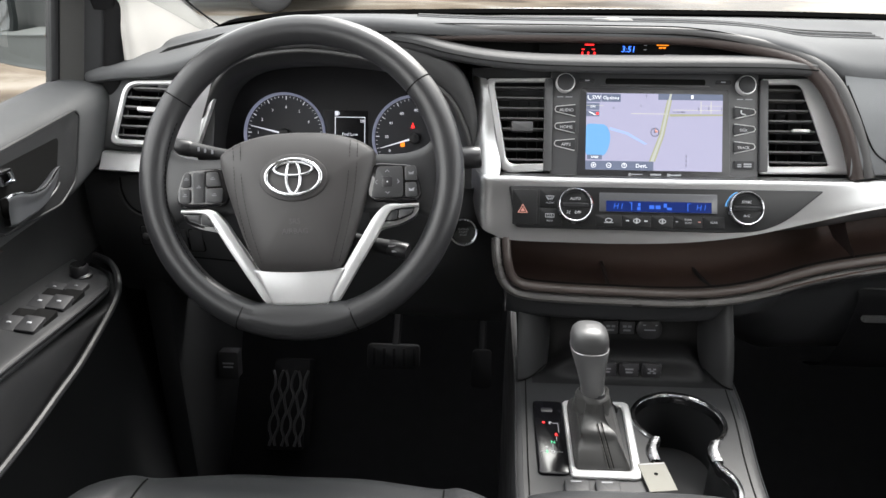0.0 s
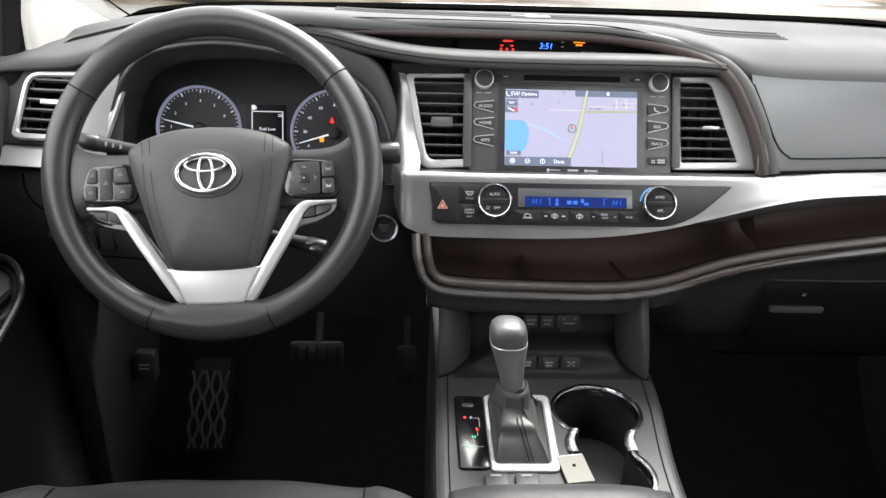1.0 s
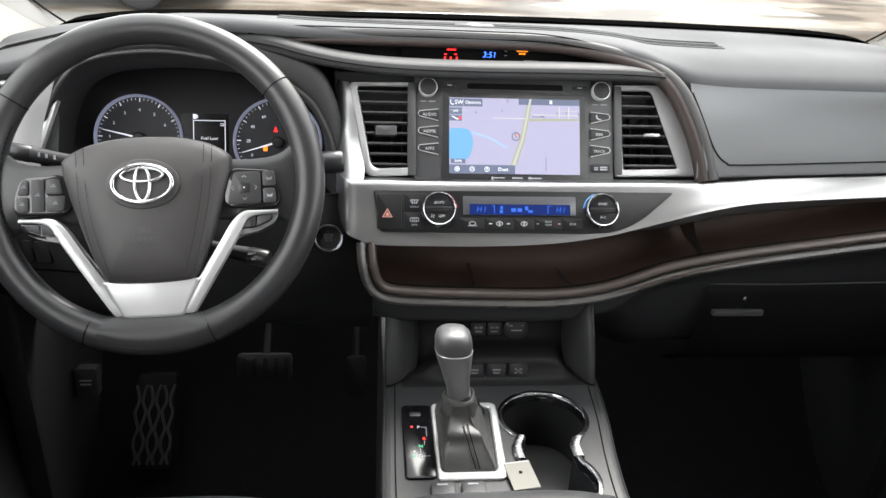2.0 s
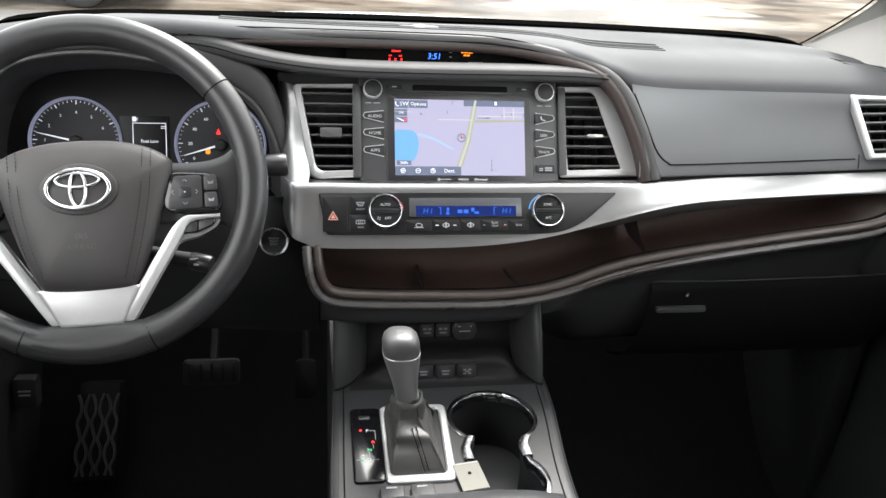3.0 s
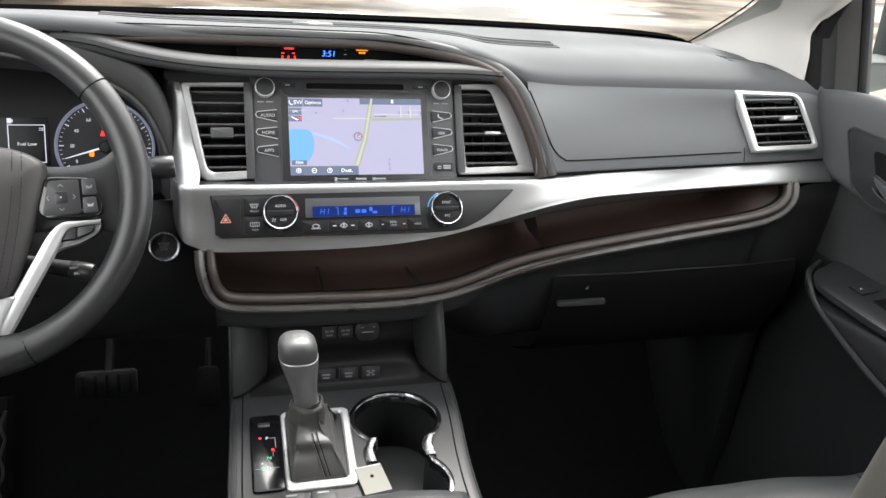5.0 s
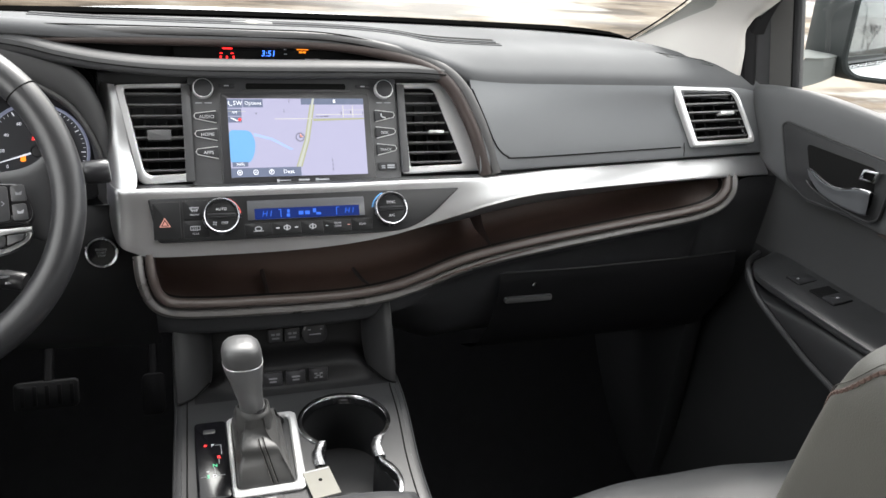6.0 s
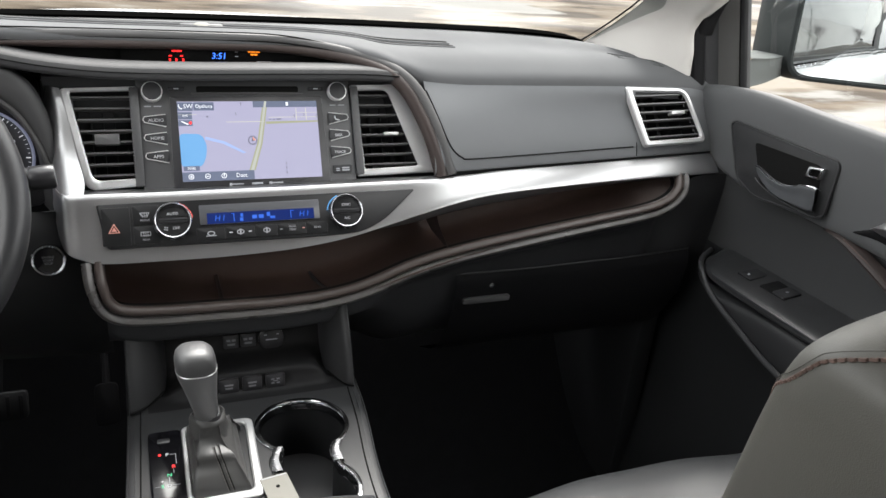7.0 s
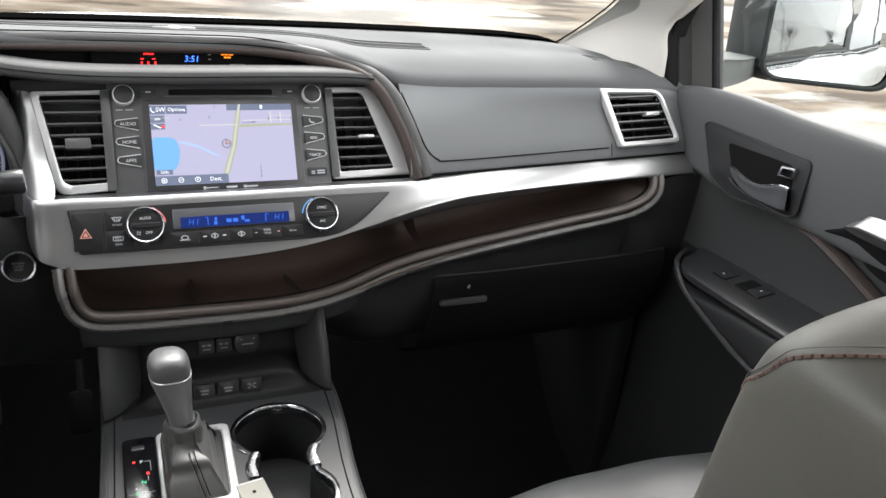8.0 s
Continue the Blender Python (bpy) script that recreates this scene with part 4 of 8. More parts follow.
for h, t in ((0.078, ""), (0.0555, "SEEK"), (0.0325, "TRACK"), (0.009, "")):
    key = part("side_key", prism(rpoly([(0.129, h - 0.0015), (0.103, h - 0.0075), (0.103, h + 0.0075), (0.129, h + 0.0045)] if h > 0.02 else rect(0.104, 0.004, 0.130, 0.015), 0.003), 0.001, 0.0036, 0.001), KEYMAT, unit)
    if h > 0.02:
        part("key_rim", sweep([(0.104, h + 0.0076, 0.0030), (0.129, h + 0.0048, 0.0030), (0.1308, h + 0.001, 0.0030), (0.129, h - 0.0020, 0.0030), (0.104, h - 0.0078, 0.0030)], circle(0.0006, 6)), BRIGHTSILVER, key)
    if t:
        part("lettering", words(t, 0.0050, 0.1155, h - 0.0005, 0.0037), WHITEINK, key)
    elif h > 0.02:
        part("phone_mark", sweep(spline([(0.112, h + 0.003, 0.004), (0.1125, h - 0.001, 0.004), (0.118, h - 0.003, 0.004)], 8), circle(0.0009, 6)), WHITEINK, key)
    else:
        part("card_mark", bars([(0.108, 0.0065, 0.113, 0.008), (0.108, 0.009, 0.113, 0.0105), (0.116, 0.0065, 0.126, 0.0085), (0.116, 0.0095, 0.126, 0.0115)], 0.0037), DIMINK, key)
part("logo_marks", bars([(-0.032, -0.0078, -0.029, -0.0035), (-0.029, -0.006, -0.014, -0.0047), (-0.004, -0.0066, 0.010, -0.0042), (0.018, -0.0072, 0.022, -0.0038), (0.022, -0.0066, 0.036, -0.0046)], 0.0029), DIMINK, unit)
part("corner_mark", bars([(0.120, -0.0075, 0.131, -0.0060)], 0.0012), DIMINK, unit)

scr = part("map_screen", prism(rect(-0.0885, 0.000, 0.0885, 0.1015), 0.0028, 0.0031), SCREEN, unit, "lit navigation map", smooth=False)
part("water", prism(rpoly([(-0.0885, 0.018), (-0.064, 0.018), (-0.058, 0.030), (-0.056, 0.046), (-0.062, 0.060), (-0.0885, 0.061)], 0.006), 0.0031, 0.0033), MAPBLUE, scr, smooth=False)
part("creek", prism([(-0.058, 0.053), (-0.036, 0.047), (-0.012, 0.034), (-0.008, 0.035), (-0.034, 0.050), (-0.057, 0.0565)], 0.0031, 0.0033), MAPPALE, scr, smooth=False)
part("main_road", prism([(-0.006, 0.0118), (0.002, 0.0118), (0.0135, 0.046), (0.0245, 0.1015), (0.0180, 0.1015), (0.0070, 0.048)], 0.0031, 0.0033), MAPROAD, scr, smooth=False)
part("road_core", prism([(-0.0042, 0.0118), (0.0, 0.0118), (0.0115, 0.0465), (0.0228, 0.1015), (0.0198, 0.1015), (0.0088, 0.0475)], 0.0033, 0.00345), MAPCORE, scr, smooth=False)
part("cross_road", prism([(0.020, 0.0715), (0.0885, 0.0735), (0.0885, 0.0755), (0.020, 0.0748)], 0.0031, 0.0033), MAPROAD, scr, smooth=False)
for r in [(0.060, 0.076, 0.0608, 0.092), (0.073, 0.076, 0.0738, 0.092), (0.024, 0.080, 0.0885, 0.0806), (-0.03, 0.0745, 0.018, 0.0752), (-0.0885, 0.0845, -0.066, 0.085), (0.060, 0.086, 0.0885, 0.0864)]:
    part("street", bars([r], 0.0031), MAPMINOR, scr, smooth=False)
for r in [(0.024, 0.077, 0.027, 0.078), (0.029, 0.077, 0.0325, 0.078), (0.034, 0.077, 0.040, 0.0784), (0.057, 0.080, 0.058, 0.084), (0.070, 0.081, 0.071, 0.085), (0.0865, 0.08, 0.0875, 0.084),
                           (0.0415, 0.006, 0.0427, 0.009), (0.0415, 0.012, 0.0427, 0.015), (0.0415, 0.018, 0.0427, 0.021), (-0.054, 0.081, -0.052, 0.083), (-0.018, 0.083, -0.017, 0.087), (-0.011, 0.096, -0.010, 0.100)]:
    part("street_mark", bars([r], 0.0033), MAPINK, scr, smooth=False)
part("map_tab", prism(rect(-0.0885, 0.0895, -0.070, 0.1005), 0.0032, 0.0034), MAPDARK, scr, smooth=False)
for r in ((-0.069, 0.090, -0.044, 0.1005), (-0.0885, 0.079, -0.0715, 0.088), (-0.0885, 0.0705, -0.0715, 0.078), (0.005, 0.0935, 0.0885, 0.1015), (-0.0865, 0.0135, -0.067, 0.0195), (-0.0885, 0.0, 0.0, 0.0118)):
    part("map_tab", prism(rect(*r), 0.0032, 0.0034), MAPDARK, scr, smooth=False)
for t, size, u, h in (("SW", 0.0078, -0.0755, 0.0952), ("Options", 0.0064, -0.0565, 0.0952), ("Dest.", 0.0070, -0.0155, 0.0058), ("300ft", 0.0050, -0.0768, 0.0165), ("GPS", 0.0040, -0.08, 0.0833)):
    part("screen_text", words(t, size, u, h, 0.0035), MAPTEXT, scr, smooth=False)
for u in (-0.078, -0.058, -0.038):
    icon = bmesh.new()
    ring(circle(0.0034, 16), circle(0.0026, 16), 0.0035, 0.0037, bm=icon)
    bars([(-0.0018, -0.0004, 0.0018, 0.0004)] + ([(-0.0004, -0.0018, 0.0004, 0.0018)] if u < -0.07 else []) if u < -0.05 else [(-0.0006, -0.001, 0.0006, 0.0022)], 0.0035, bm=icon)
    bmesh.ops.translate(icon, verts=icon.verts[:], vec=(u, 0.006, 0))
    part("zoom_icon", icon, MAPTEXT, scr, smooth=False)
icon = ring(circle(0.0058, 24), circle(0.0047, 24), 0.0035, 0.0037)
prism([(-0.001, 0.0035), (0.0032, -0.0002), (-0.0008, -0.0012)], 0.0035, 0.0037, bm=icon)
bmesh.ops.translate(icon, verts=icon.verts[:], vec=(0.0012, 0.0505, 0))
part("position_ring", icon, MAPINK, scr, smooth=False)
part("position_dot", prism([(0.0012, 0.0555), (0.0055, 0.051), (0.0015, 0.050)], 0.0037, 0.0039), HAZARD, scr, smooth=False)
part("compass_mark", sweep(spline([(-0.0865, 0.098, 0.0036), (-0.0868, 0.0955, 0.0036), (-0.085, 0.0925, 0.0036), (-0.0825, 0.0925, 0.0036)], 8), circle(0.0006, 5)), MAPTEXT, scr, smooth=False)
part("lane_mark", prism([(-0.086, 0.0765), (-0.0835, 0.0765), (-0.0755, 0.0725), (-0.078, 0.0720)], 0.0035, 0.0037), MAPTEXT, scr, smooth=False)
part("alert_mark", prism(circle(0.0018, 10), 0.0035, 0.0037), REDLED, scr, smooth=False).location = (-0.0740, 0.0742, 0)
part("signal_mark", bars([(0.0475, 0.0955, 0.0505, 0.100)], 0.0035), MAPTEXT, scr, smooth=False)

# ---------------------------------------------------------------- climate control panel
CLI = tilted(0, 0.850, 0.680, 0.60)
clim = thing("climate_panel", CLI, "satin black climate panel with two silver-rimmed dials", "climate panel")
face = rpoly([(-0.189, 0.0255), (0.000, 0.0262), (0.206, 0.0265), (0.160, -0.012), (0.128, -0.0265), (0.09, -0.0285), (-0.180, -0.0275)], [0.003, 0.1, 0.004, 0.03, 0.03, 0.02, 0.006], 6)
part("faceplate", prism(face, -0.012, 0.0035, 0.0015), CLIMBLACK, clim)
def split(u0, v0, u1, v1):
    return part("key", prism(rpoly(rect(u0, v0, u1, v1), 0.0016), 0.0035, 0.0044, 0.0006), CLIMBLACK, clim)
haz = split(-0.184, -0.024, -0.153, 0.021)
tri = ring(rpoly([(-0.0066, -0.0052), (0.0066, -0.0052), (0, 0.0064)], 0.0008, 2), rpoly([(-0.0048, -0.0042), (0.0048, -0.0042), (0, 0.0042)], 0.0005, 2), 0.0048, 0.0052)
prism([(-0.0030, -0.0032), (0.0030, -0.0032), (0.0, 0.0020)], 0.0048, 0.0052, bm=tri)
bmesh.ops.translate(tri, verts=tri.verts[:], vec=(-0.171, -0.004, 0))
part("hazard_triangle", tri, HAZARD, haz)
for v0, v1, t in ((-0.001, 0.022, "FRONT"), (-0.024, -0.003, "REAR")):
    k = split(-0.150, v0, -0.121, v1)
    part("lettering", words(t, 0.0034, -0.1365, v0 + 0.0052, 0.0049), DIMINK, k)
    mk = bmesh.new()
    if t == "FRONT":
        ring([(-0.1425, v0 + 0.0145), (-0.1310, v0 + 0.0145), (-0.1335, v0 + 0.0100), (-0.1400, v0 + 0.0100)], [(-0.1412, v0 + 0.0137), (-0.1323, v0 + 0.0137), (-0.1342, v0 + 0.0108), (-0.1393, v0 + 0.0108)], 0.0049, 0.0052, bm=mk)
    else:
        ring(rect(-0.1425, v0 + 0.0095, -0.1310, v0 + 0.0145), rect(-0.1417, v0 + 0.0103, -0.1318, v0 + 0.0137), 0.0049, 0.0052, bm=mk)
    for q in (-0.1392, -0.1368, -0.1344):
        sweep([(q, v0 + 0.0085, 0.0051), (q + 0.0006, v0 + 0.0105, 0.0051), (q - 0.0004, v0 + 0.0125, 0.0051), (q + 0.0003, v0 + 0.0150, 0.0051)], circle(0.0004, 5), bm=mk)
    part("heat_mark", mk, DIMINK, k, smooth=False)
for u, top, low, mark in ((-0.1055, "AUTO", "OFF", HEATRED), (0.1065, "SYNC", "A/C", COLDBLUE)):
    dial = part("dial", turned([(0.0206, 0.0035), (0.0206, 0.010), (0.0192, 0.0120), (0.0, 0.0122)], 48, at=(u, 0.001)), KEYMAT, clim, "black dial with split push faces")
    part("rim", turned([(0.0221, 0.0035), (0.0221, 0.0120), (0.0213, 0.0150), (0.0204, 0.0160), (0.0195, 0.0154), (0.0192, 0.0120)], 56, at=(u, 0.001)), RIMCHROME, dial, "satin chrome dial rim")
    part("grip_bar", prism(rpoly(rect(u - 0.0163, -0.0016, u + 0.0163, 0.0036), 0.0022), 0.0122, 0.0150, 0.0012), KEYMAT, dial)
    part("split_line", bars([(u - 0.0165, 0.0006, u + 0.0165, 0.0013)], 0.0150), SEAM, dial)
    part("upper_face", prism([(u + 0.0172 * math.cos(a), 0.0040 + 0.0138 * math.sin(a)) for a in np.linspace(0.05, math.pi - 0.05, 16)], 0.0121, 0.0130, 0.0006), CLIMBLACK, dial)
    part("lower_face", prism([(u + 0.0172 * math.cos(a), -0.0020 - 0.0138 * math.sin(a)) for a in np.linspace(0.05, math.pi - 0.05, 16)], 0.0121, 0.0130, 0.0006), CLIMBLACK, dial)
    part("lettering", words(top, 0.0047, u, 0.0088, 0.0131), WHITEINK, dial)
    part("lettering", words(low, 0.0047, u + (0.003 if low == "OFF" else 0), -0.0085, 0.0131), WHITEINK, dial)
    if low == "OFF":
        fan = bmesh.new()
        for k in range(4):
            c, d = math.cos(k * math.pi / 2 + 0.4), math.sin(k * math.pi / 2 + 0.4)
            prism([(u - 0.0085 + q * c - r * d, -0.0085 + q * d + r * c) for q, r in ((0.0004, 0.0), (0.0026, -0.0004), (0.0028, 0.0010), (0.0010, 0.0010))], 0.0131, 0.0134, bm=fan)
        part("fan_mark", fan, DIMINK, dial, smooth=False)
    sgn = 1 if mark is HEATRED else -1
    arc = [(u + sgn * 0.0228 * math.cos(a), 0.001 + 0.0228 * math.sin(a)) for a in np.linspace(0.15, 1.2, 10)]
    part("temperature_mark", grid([[(p[0], p[1], 0.0046) for p in arc], [(u + (p[0] - u) * 1.05, 0.001 + (p[1] - 0.001) * 1.05, 0.0038) for p in arc]]), mark, dial)
disp = part("display", prism(rpoly(rect(-0.0745, -0.0055, 0.0730, 0.0190), 0.0015), 0.0035, 0.0050, 0.0006), SMOKE, clim, "smoked display window")
part("lcd", prism(rect(-0.066, -0.0050, 0.0655, 0.0085), 0.0050, 0.0053), BLUEGLASS, disp, "blue backlit strip", smooth=False)
part("lcd_text", words("H I", 0.0095, -0.0515, 0.0015, 0.0054, shear=0.2), BLUESEG, disp, smooth=False)
part("lcd_text", words("H I", 0.0095, 0.0520, 0.0015, 0.0054, shear=0.2), BLUESEG, disp, smooth=False)
part("lcd_marks", bars([(-0.0345, -0.003, -0.0335, 0.0065), (-0.037, 0.006, -0.0335, 0.0068), (-0.027, -0.003, -0.023, 0.001), (-0.026, 0.002, -0.023, 0.006), (-0.012, -0.001, -0.006, 0.0035), (-0.004, -0.001, 0.002, 0.0035),
                        (0.006, 0.001, 0.010, 0.006), (0.010, -0.002, 0.016, 0.001), (0.0355, -0.003, 0.0365, 0.0065), (0.0355, 0.006, 0.040, 0.0068)], 0.0053), BLUESEG, disp, smooth=False)
for u0, u1, t in ((-0.079, -0.046, ""), (-0.045, -0.010, ""), (-0.009, 0.018, ""), (0.019, 0.054, "TEMP"), (0.055, 0.082, "REAR")):
    k = split(u0, -0.0245, u1, -0.0095)
    um = (u0 + u1) / 2
    if t:
        part("lettering", words(t, 0.0038, um, -0.0180 if t == "TEMP" else -0.0168, 0.0049), DIMINK, k)
    if t == "TEMP":
        part("lettering", words("REAR", 0.0038, um, -0.0138, 0.0049), DIMINK, k)
        part("arrow", bars([(um + 0.0125, -0.0170, um + 0.0155, -0.0160)], 0.0049), HAZARD, k)
        part("arrow", bars([(um - 0.0155, -0.0170, um - 0.0125, -0.0160)], 0.0049), DIMINK, k)
    if not t:
        icon = bmesh.new()
        ring(circle(0.0046, 14, 0.0030), circle(0.0034, 14, 0.0019), 0.0049, 0.0052, bm=icon)
        bars([(-0.006, -0.0034, 0.006, -0.0024)] if u0 < -0.05 else [(-0.001, -0.0036, 0.001, 0.0036)], 0.0049, bm=icon)
        bmesh.ops.translate(icon, verts=icon.verts[:], vec=(um, -0.0165, 0))
        part("mode_icon", icon, DIMINK, k, smooth=False)
    if t == "" and -0.046 < u0 < -0.02:
        part("fan_arrow", bars([(um - 0.0135, -0.0172, um - 0.0095, -0.0160), (um + 0.0095, -0.0172, um + 0.0135, -0.0160)], 0.0049), WHITEINK, k, smooth=False)

# start button on the knee panel
start = thing("start_button", tilted(-0.247, 0.8755, 0.631, 0.30), "round black engine start button with a chrome ring", "start button")
part("ring", turned([(0.0195, -0.016), (0.0195, 0.003), (0.0182, 0.0050), (0.0162, 0.0045), (0.0157, 0.002)], 44), RIMCHROME, start)
part("button", turned([(0.0158, -0.01), (0.0158, 0.0025), (0.0146, 0.0036), (0.0, 0.0040)], 44), PIANO, start)
for t, v in (("ENGINE", 0.0048), ("START", 0.0), ("STOP", -0.0048)):
    part("lettering", words(t, 0.0038, 0, v * 0.8, 0.0042), FADEDINK, start)

# ---------------------------------------------------------------- instrument cluster
CLU = tilted(-0.43, 1.000, 0.728, 0.35)
clu = thing("instrument_cluster", CLU, "black instrument cluster with two violet-ringed dials", "instrument cluster")
part("faceplate", prism(rpoly(rect(-0.18, -0.07, 0.18, 0.10), 0.02), -0.012, -0.004, 0.002), SATINBLACK, clu)
def gauge(u, v, r, first, count, labels, needle, name):
    g = part("gauge", turned([(r * 0.97, -0.006), (r * 0.97, -0.003), (0.0, -0.0028)], 56, at=(u, v)), GAUGEFACE, clu, name)
    part("bright_ring", turned([(r * 0.965, -0.004), (r * 0.975, 0.003), (r, 0.005), (r * 1.022, 0.003), (r * 1.026, -0.004)], 64, at=(u, v)), GAUGERING, g)
    ticks = bmesh.new()
    for k in range(count * 5 - 4):
        a = radians(first - k * (240 / (count * 5 - 5)))
        long = k % 5 == 0
        r0, r1, w = r * (0.85 if long else 0.895), r * 0.94, 0.0006 if long else 0.0003
        d, s = Vector((math.cos(a), math.sin(a))), Vector((-math.sin(a), math.cos(a)))
        c = Vector((u, v))
        prism([tuple(c + d * r0 - s * w), tuple(c + d * r1 - s * w), tuple(c + d * r1 + s * w), tuple(c + d * r0 + s * w)], -0.0028, -0.0022, bm=ticks)
    part("scale", ticks, GAUGEINK, g, smooth=False)
    for k, t in enumerate(labels):
        a = radians(first - k * (240 / (count - 1)))
        part("numeral", words(t, 0.0058, u + r * 0.68 * math.cos(a), v + r * 0.66 * math.sin(a), -0.0026), GAUGEINK, g, smooth=False)
    a = radians(needle)
    d = Vector((math.cos(a), math.sin(a), 0))
    part("needle", sweep([Vector((u, v, 0.001)) - d * r * 0.12, Vector((u, v, 0.001)) + d * r * 0.86], circle(0.0011, 6), scale=lambda f: 1.5 - 1.1 * f), GAUGEINK, g, "white needle")
    part("hub", turned([(0.008, -0.003), (0.008, 0.002), (0.006, 0.004), (0.0, 0.0045)], 28, at=(u, v)), PLASTIC, g)
    return g
gauge(-0.081, -0.003, 0.058, 208, 9, [str(k) for k in range(9)], 167, "rev counter reading idle")
gauge(0.108, -0.006, 0.060, 208, 9, ["0", "20", "40", "60", "80", "100", "120", "140", "160"], 197, "speedometer at rest")
mid = part("info_display", prism(rect(-0.024, -0.030, 0.040, 0.032), -0.004, -0.0025), GATEBLACK, clu, "small lit message display")
part("display_frame", ring(rect(-0.008, -0.026, 0.036, 0.023), rect(-0.007, -0.025, 0.035, 0.022), -0.0025, -0.0021), GAUGEINK, mid, smooth=False)
part("display_text", words("Fuel Low", 0.0062, 0.014, -0.002, -0.0022), GAUGEINK, mid, smooth=False)
part("pump_mark", bars([(-0.008, 0.0245, -0.003, 0.031), (-0.0025, 0.026, -0.0012, 0.0295)], -0.0024), GAUGEINK, mid, smooth=False)
part("return_mark", bars([(0.029, 0.018, 0.034, 0.0188), (0.029, 0.0155, 0.034, 0.0163), (0.0335, 0.0155, 0.0341, 0.0188)], -0.0022), GAUGEINK, mid, smooth=False)
lamps = part("seat_belt_lamp", prism([(0.1020, 0.0085), (0.1080, 0.0085), (0.1050, 0.0165)], -0.0028, -0.002), REDLED, clu, "red warning lamp", smooth=False)
part("fuel_lamp", prism(rpoly(rect(0.0875, -0.0185, 0.0935, -0.0105), 0.0015), -0.0028, -0.002), AMBERLED, clu, "amber low fuel lamp", smooth=False)
part("trip_marks", bars([(0.118, -0.027, 0.124, -0.023), (0.130, -0.026, 0.134, -0.022)], -0.0026), GAUGEINK, clu, smooth=False)

# ---------------------------------------------------------------- steering wheel
WH = tilted(-0.434, 0.766, 0.745, 0.54) @ Matrix.Rotation(radians(3.0), 4, "Z")
wheel = thing("steering_wheel", WH, "black leather steering wheel with silver lower spokes", "steering wheel")
RIMR, RIMT = 0.1735, 0.0168
bm = bmesh.new()
rows = []
for k in range(97):
    a = 2 * math.pi * k / 96
    low = max(0.0, -math.sin(a)) ** 6
    row = []
    for j in range(16):
        b = 2 * math.pi * j / 16
        rr = RIMT + (0.004 * low if math.cos(b) < 0 else 0)
        q = RIMR + rr * math.cos(b)
        row.append((q * math.cos(a), q * math.sin(a), RIMT * 1.02 * math.sin(b)))
    rows.append(row)
rim = part("rim", grid(rows[:-1] + [rows[0]], bm, closed=True), LEATHER, wheel, "smooth black leather rim")
for deg in (36.5, 146.5, 246.5, 290):
    a = radians(deg)
    c, d = Vector((RIMR * math.cos(a), RIMR * math.sin(a), 0)), Vector((math.cos(a), math.sin(a), 0))
    part("seam", sweep([c + (d * math.cos(b) + Vector((0, 0, 1)) * math.sin(b)) * (RIMT + 0.0002) for b in np.linspace(0, 2 * math.pi, 25)], circle(0.0008, 5), up=(-d.y, d.x, 0)), SEAM, rim)
part("inner_stitching", stitches([((RIMR - RIMT * 0.93) * math.cos(a), (RIMR - RIMT * 0.93) * math.sin(a), 0.0065) for a in np.linspace(radians(156), radians(232), 60)], 0.0042, 0.0012, 0.0016), SEAM, rim)

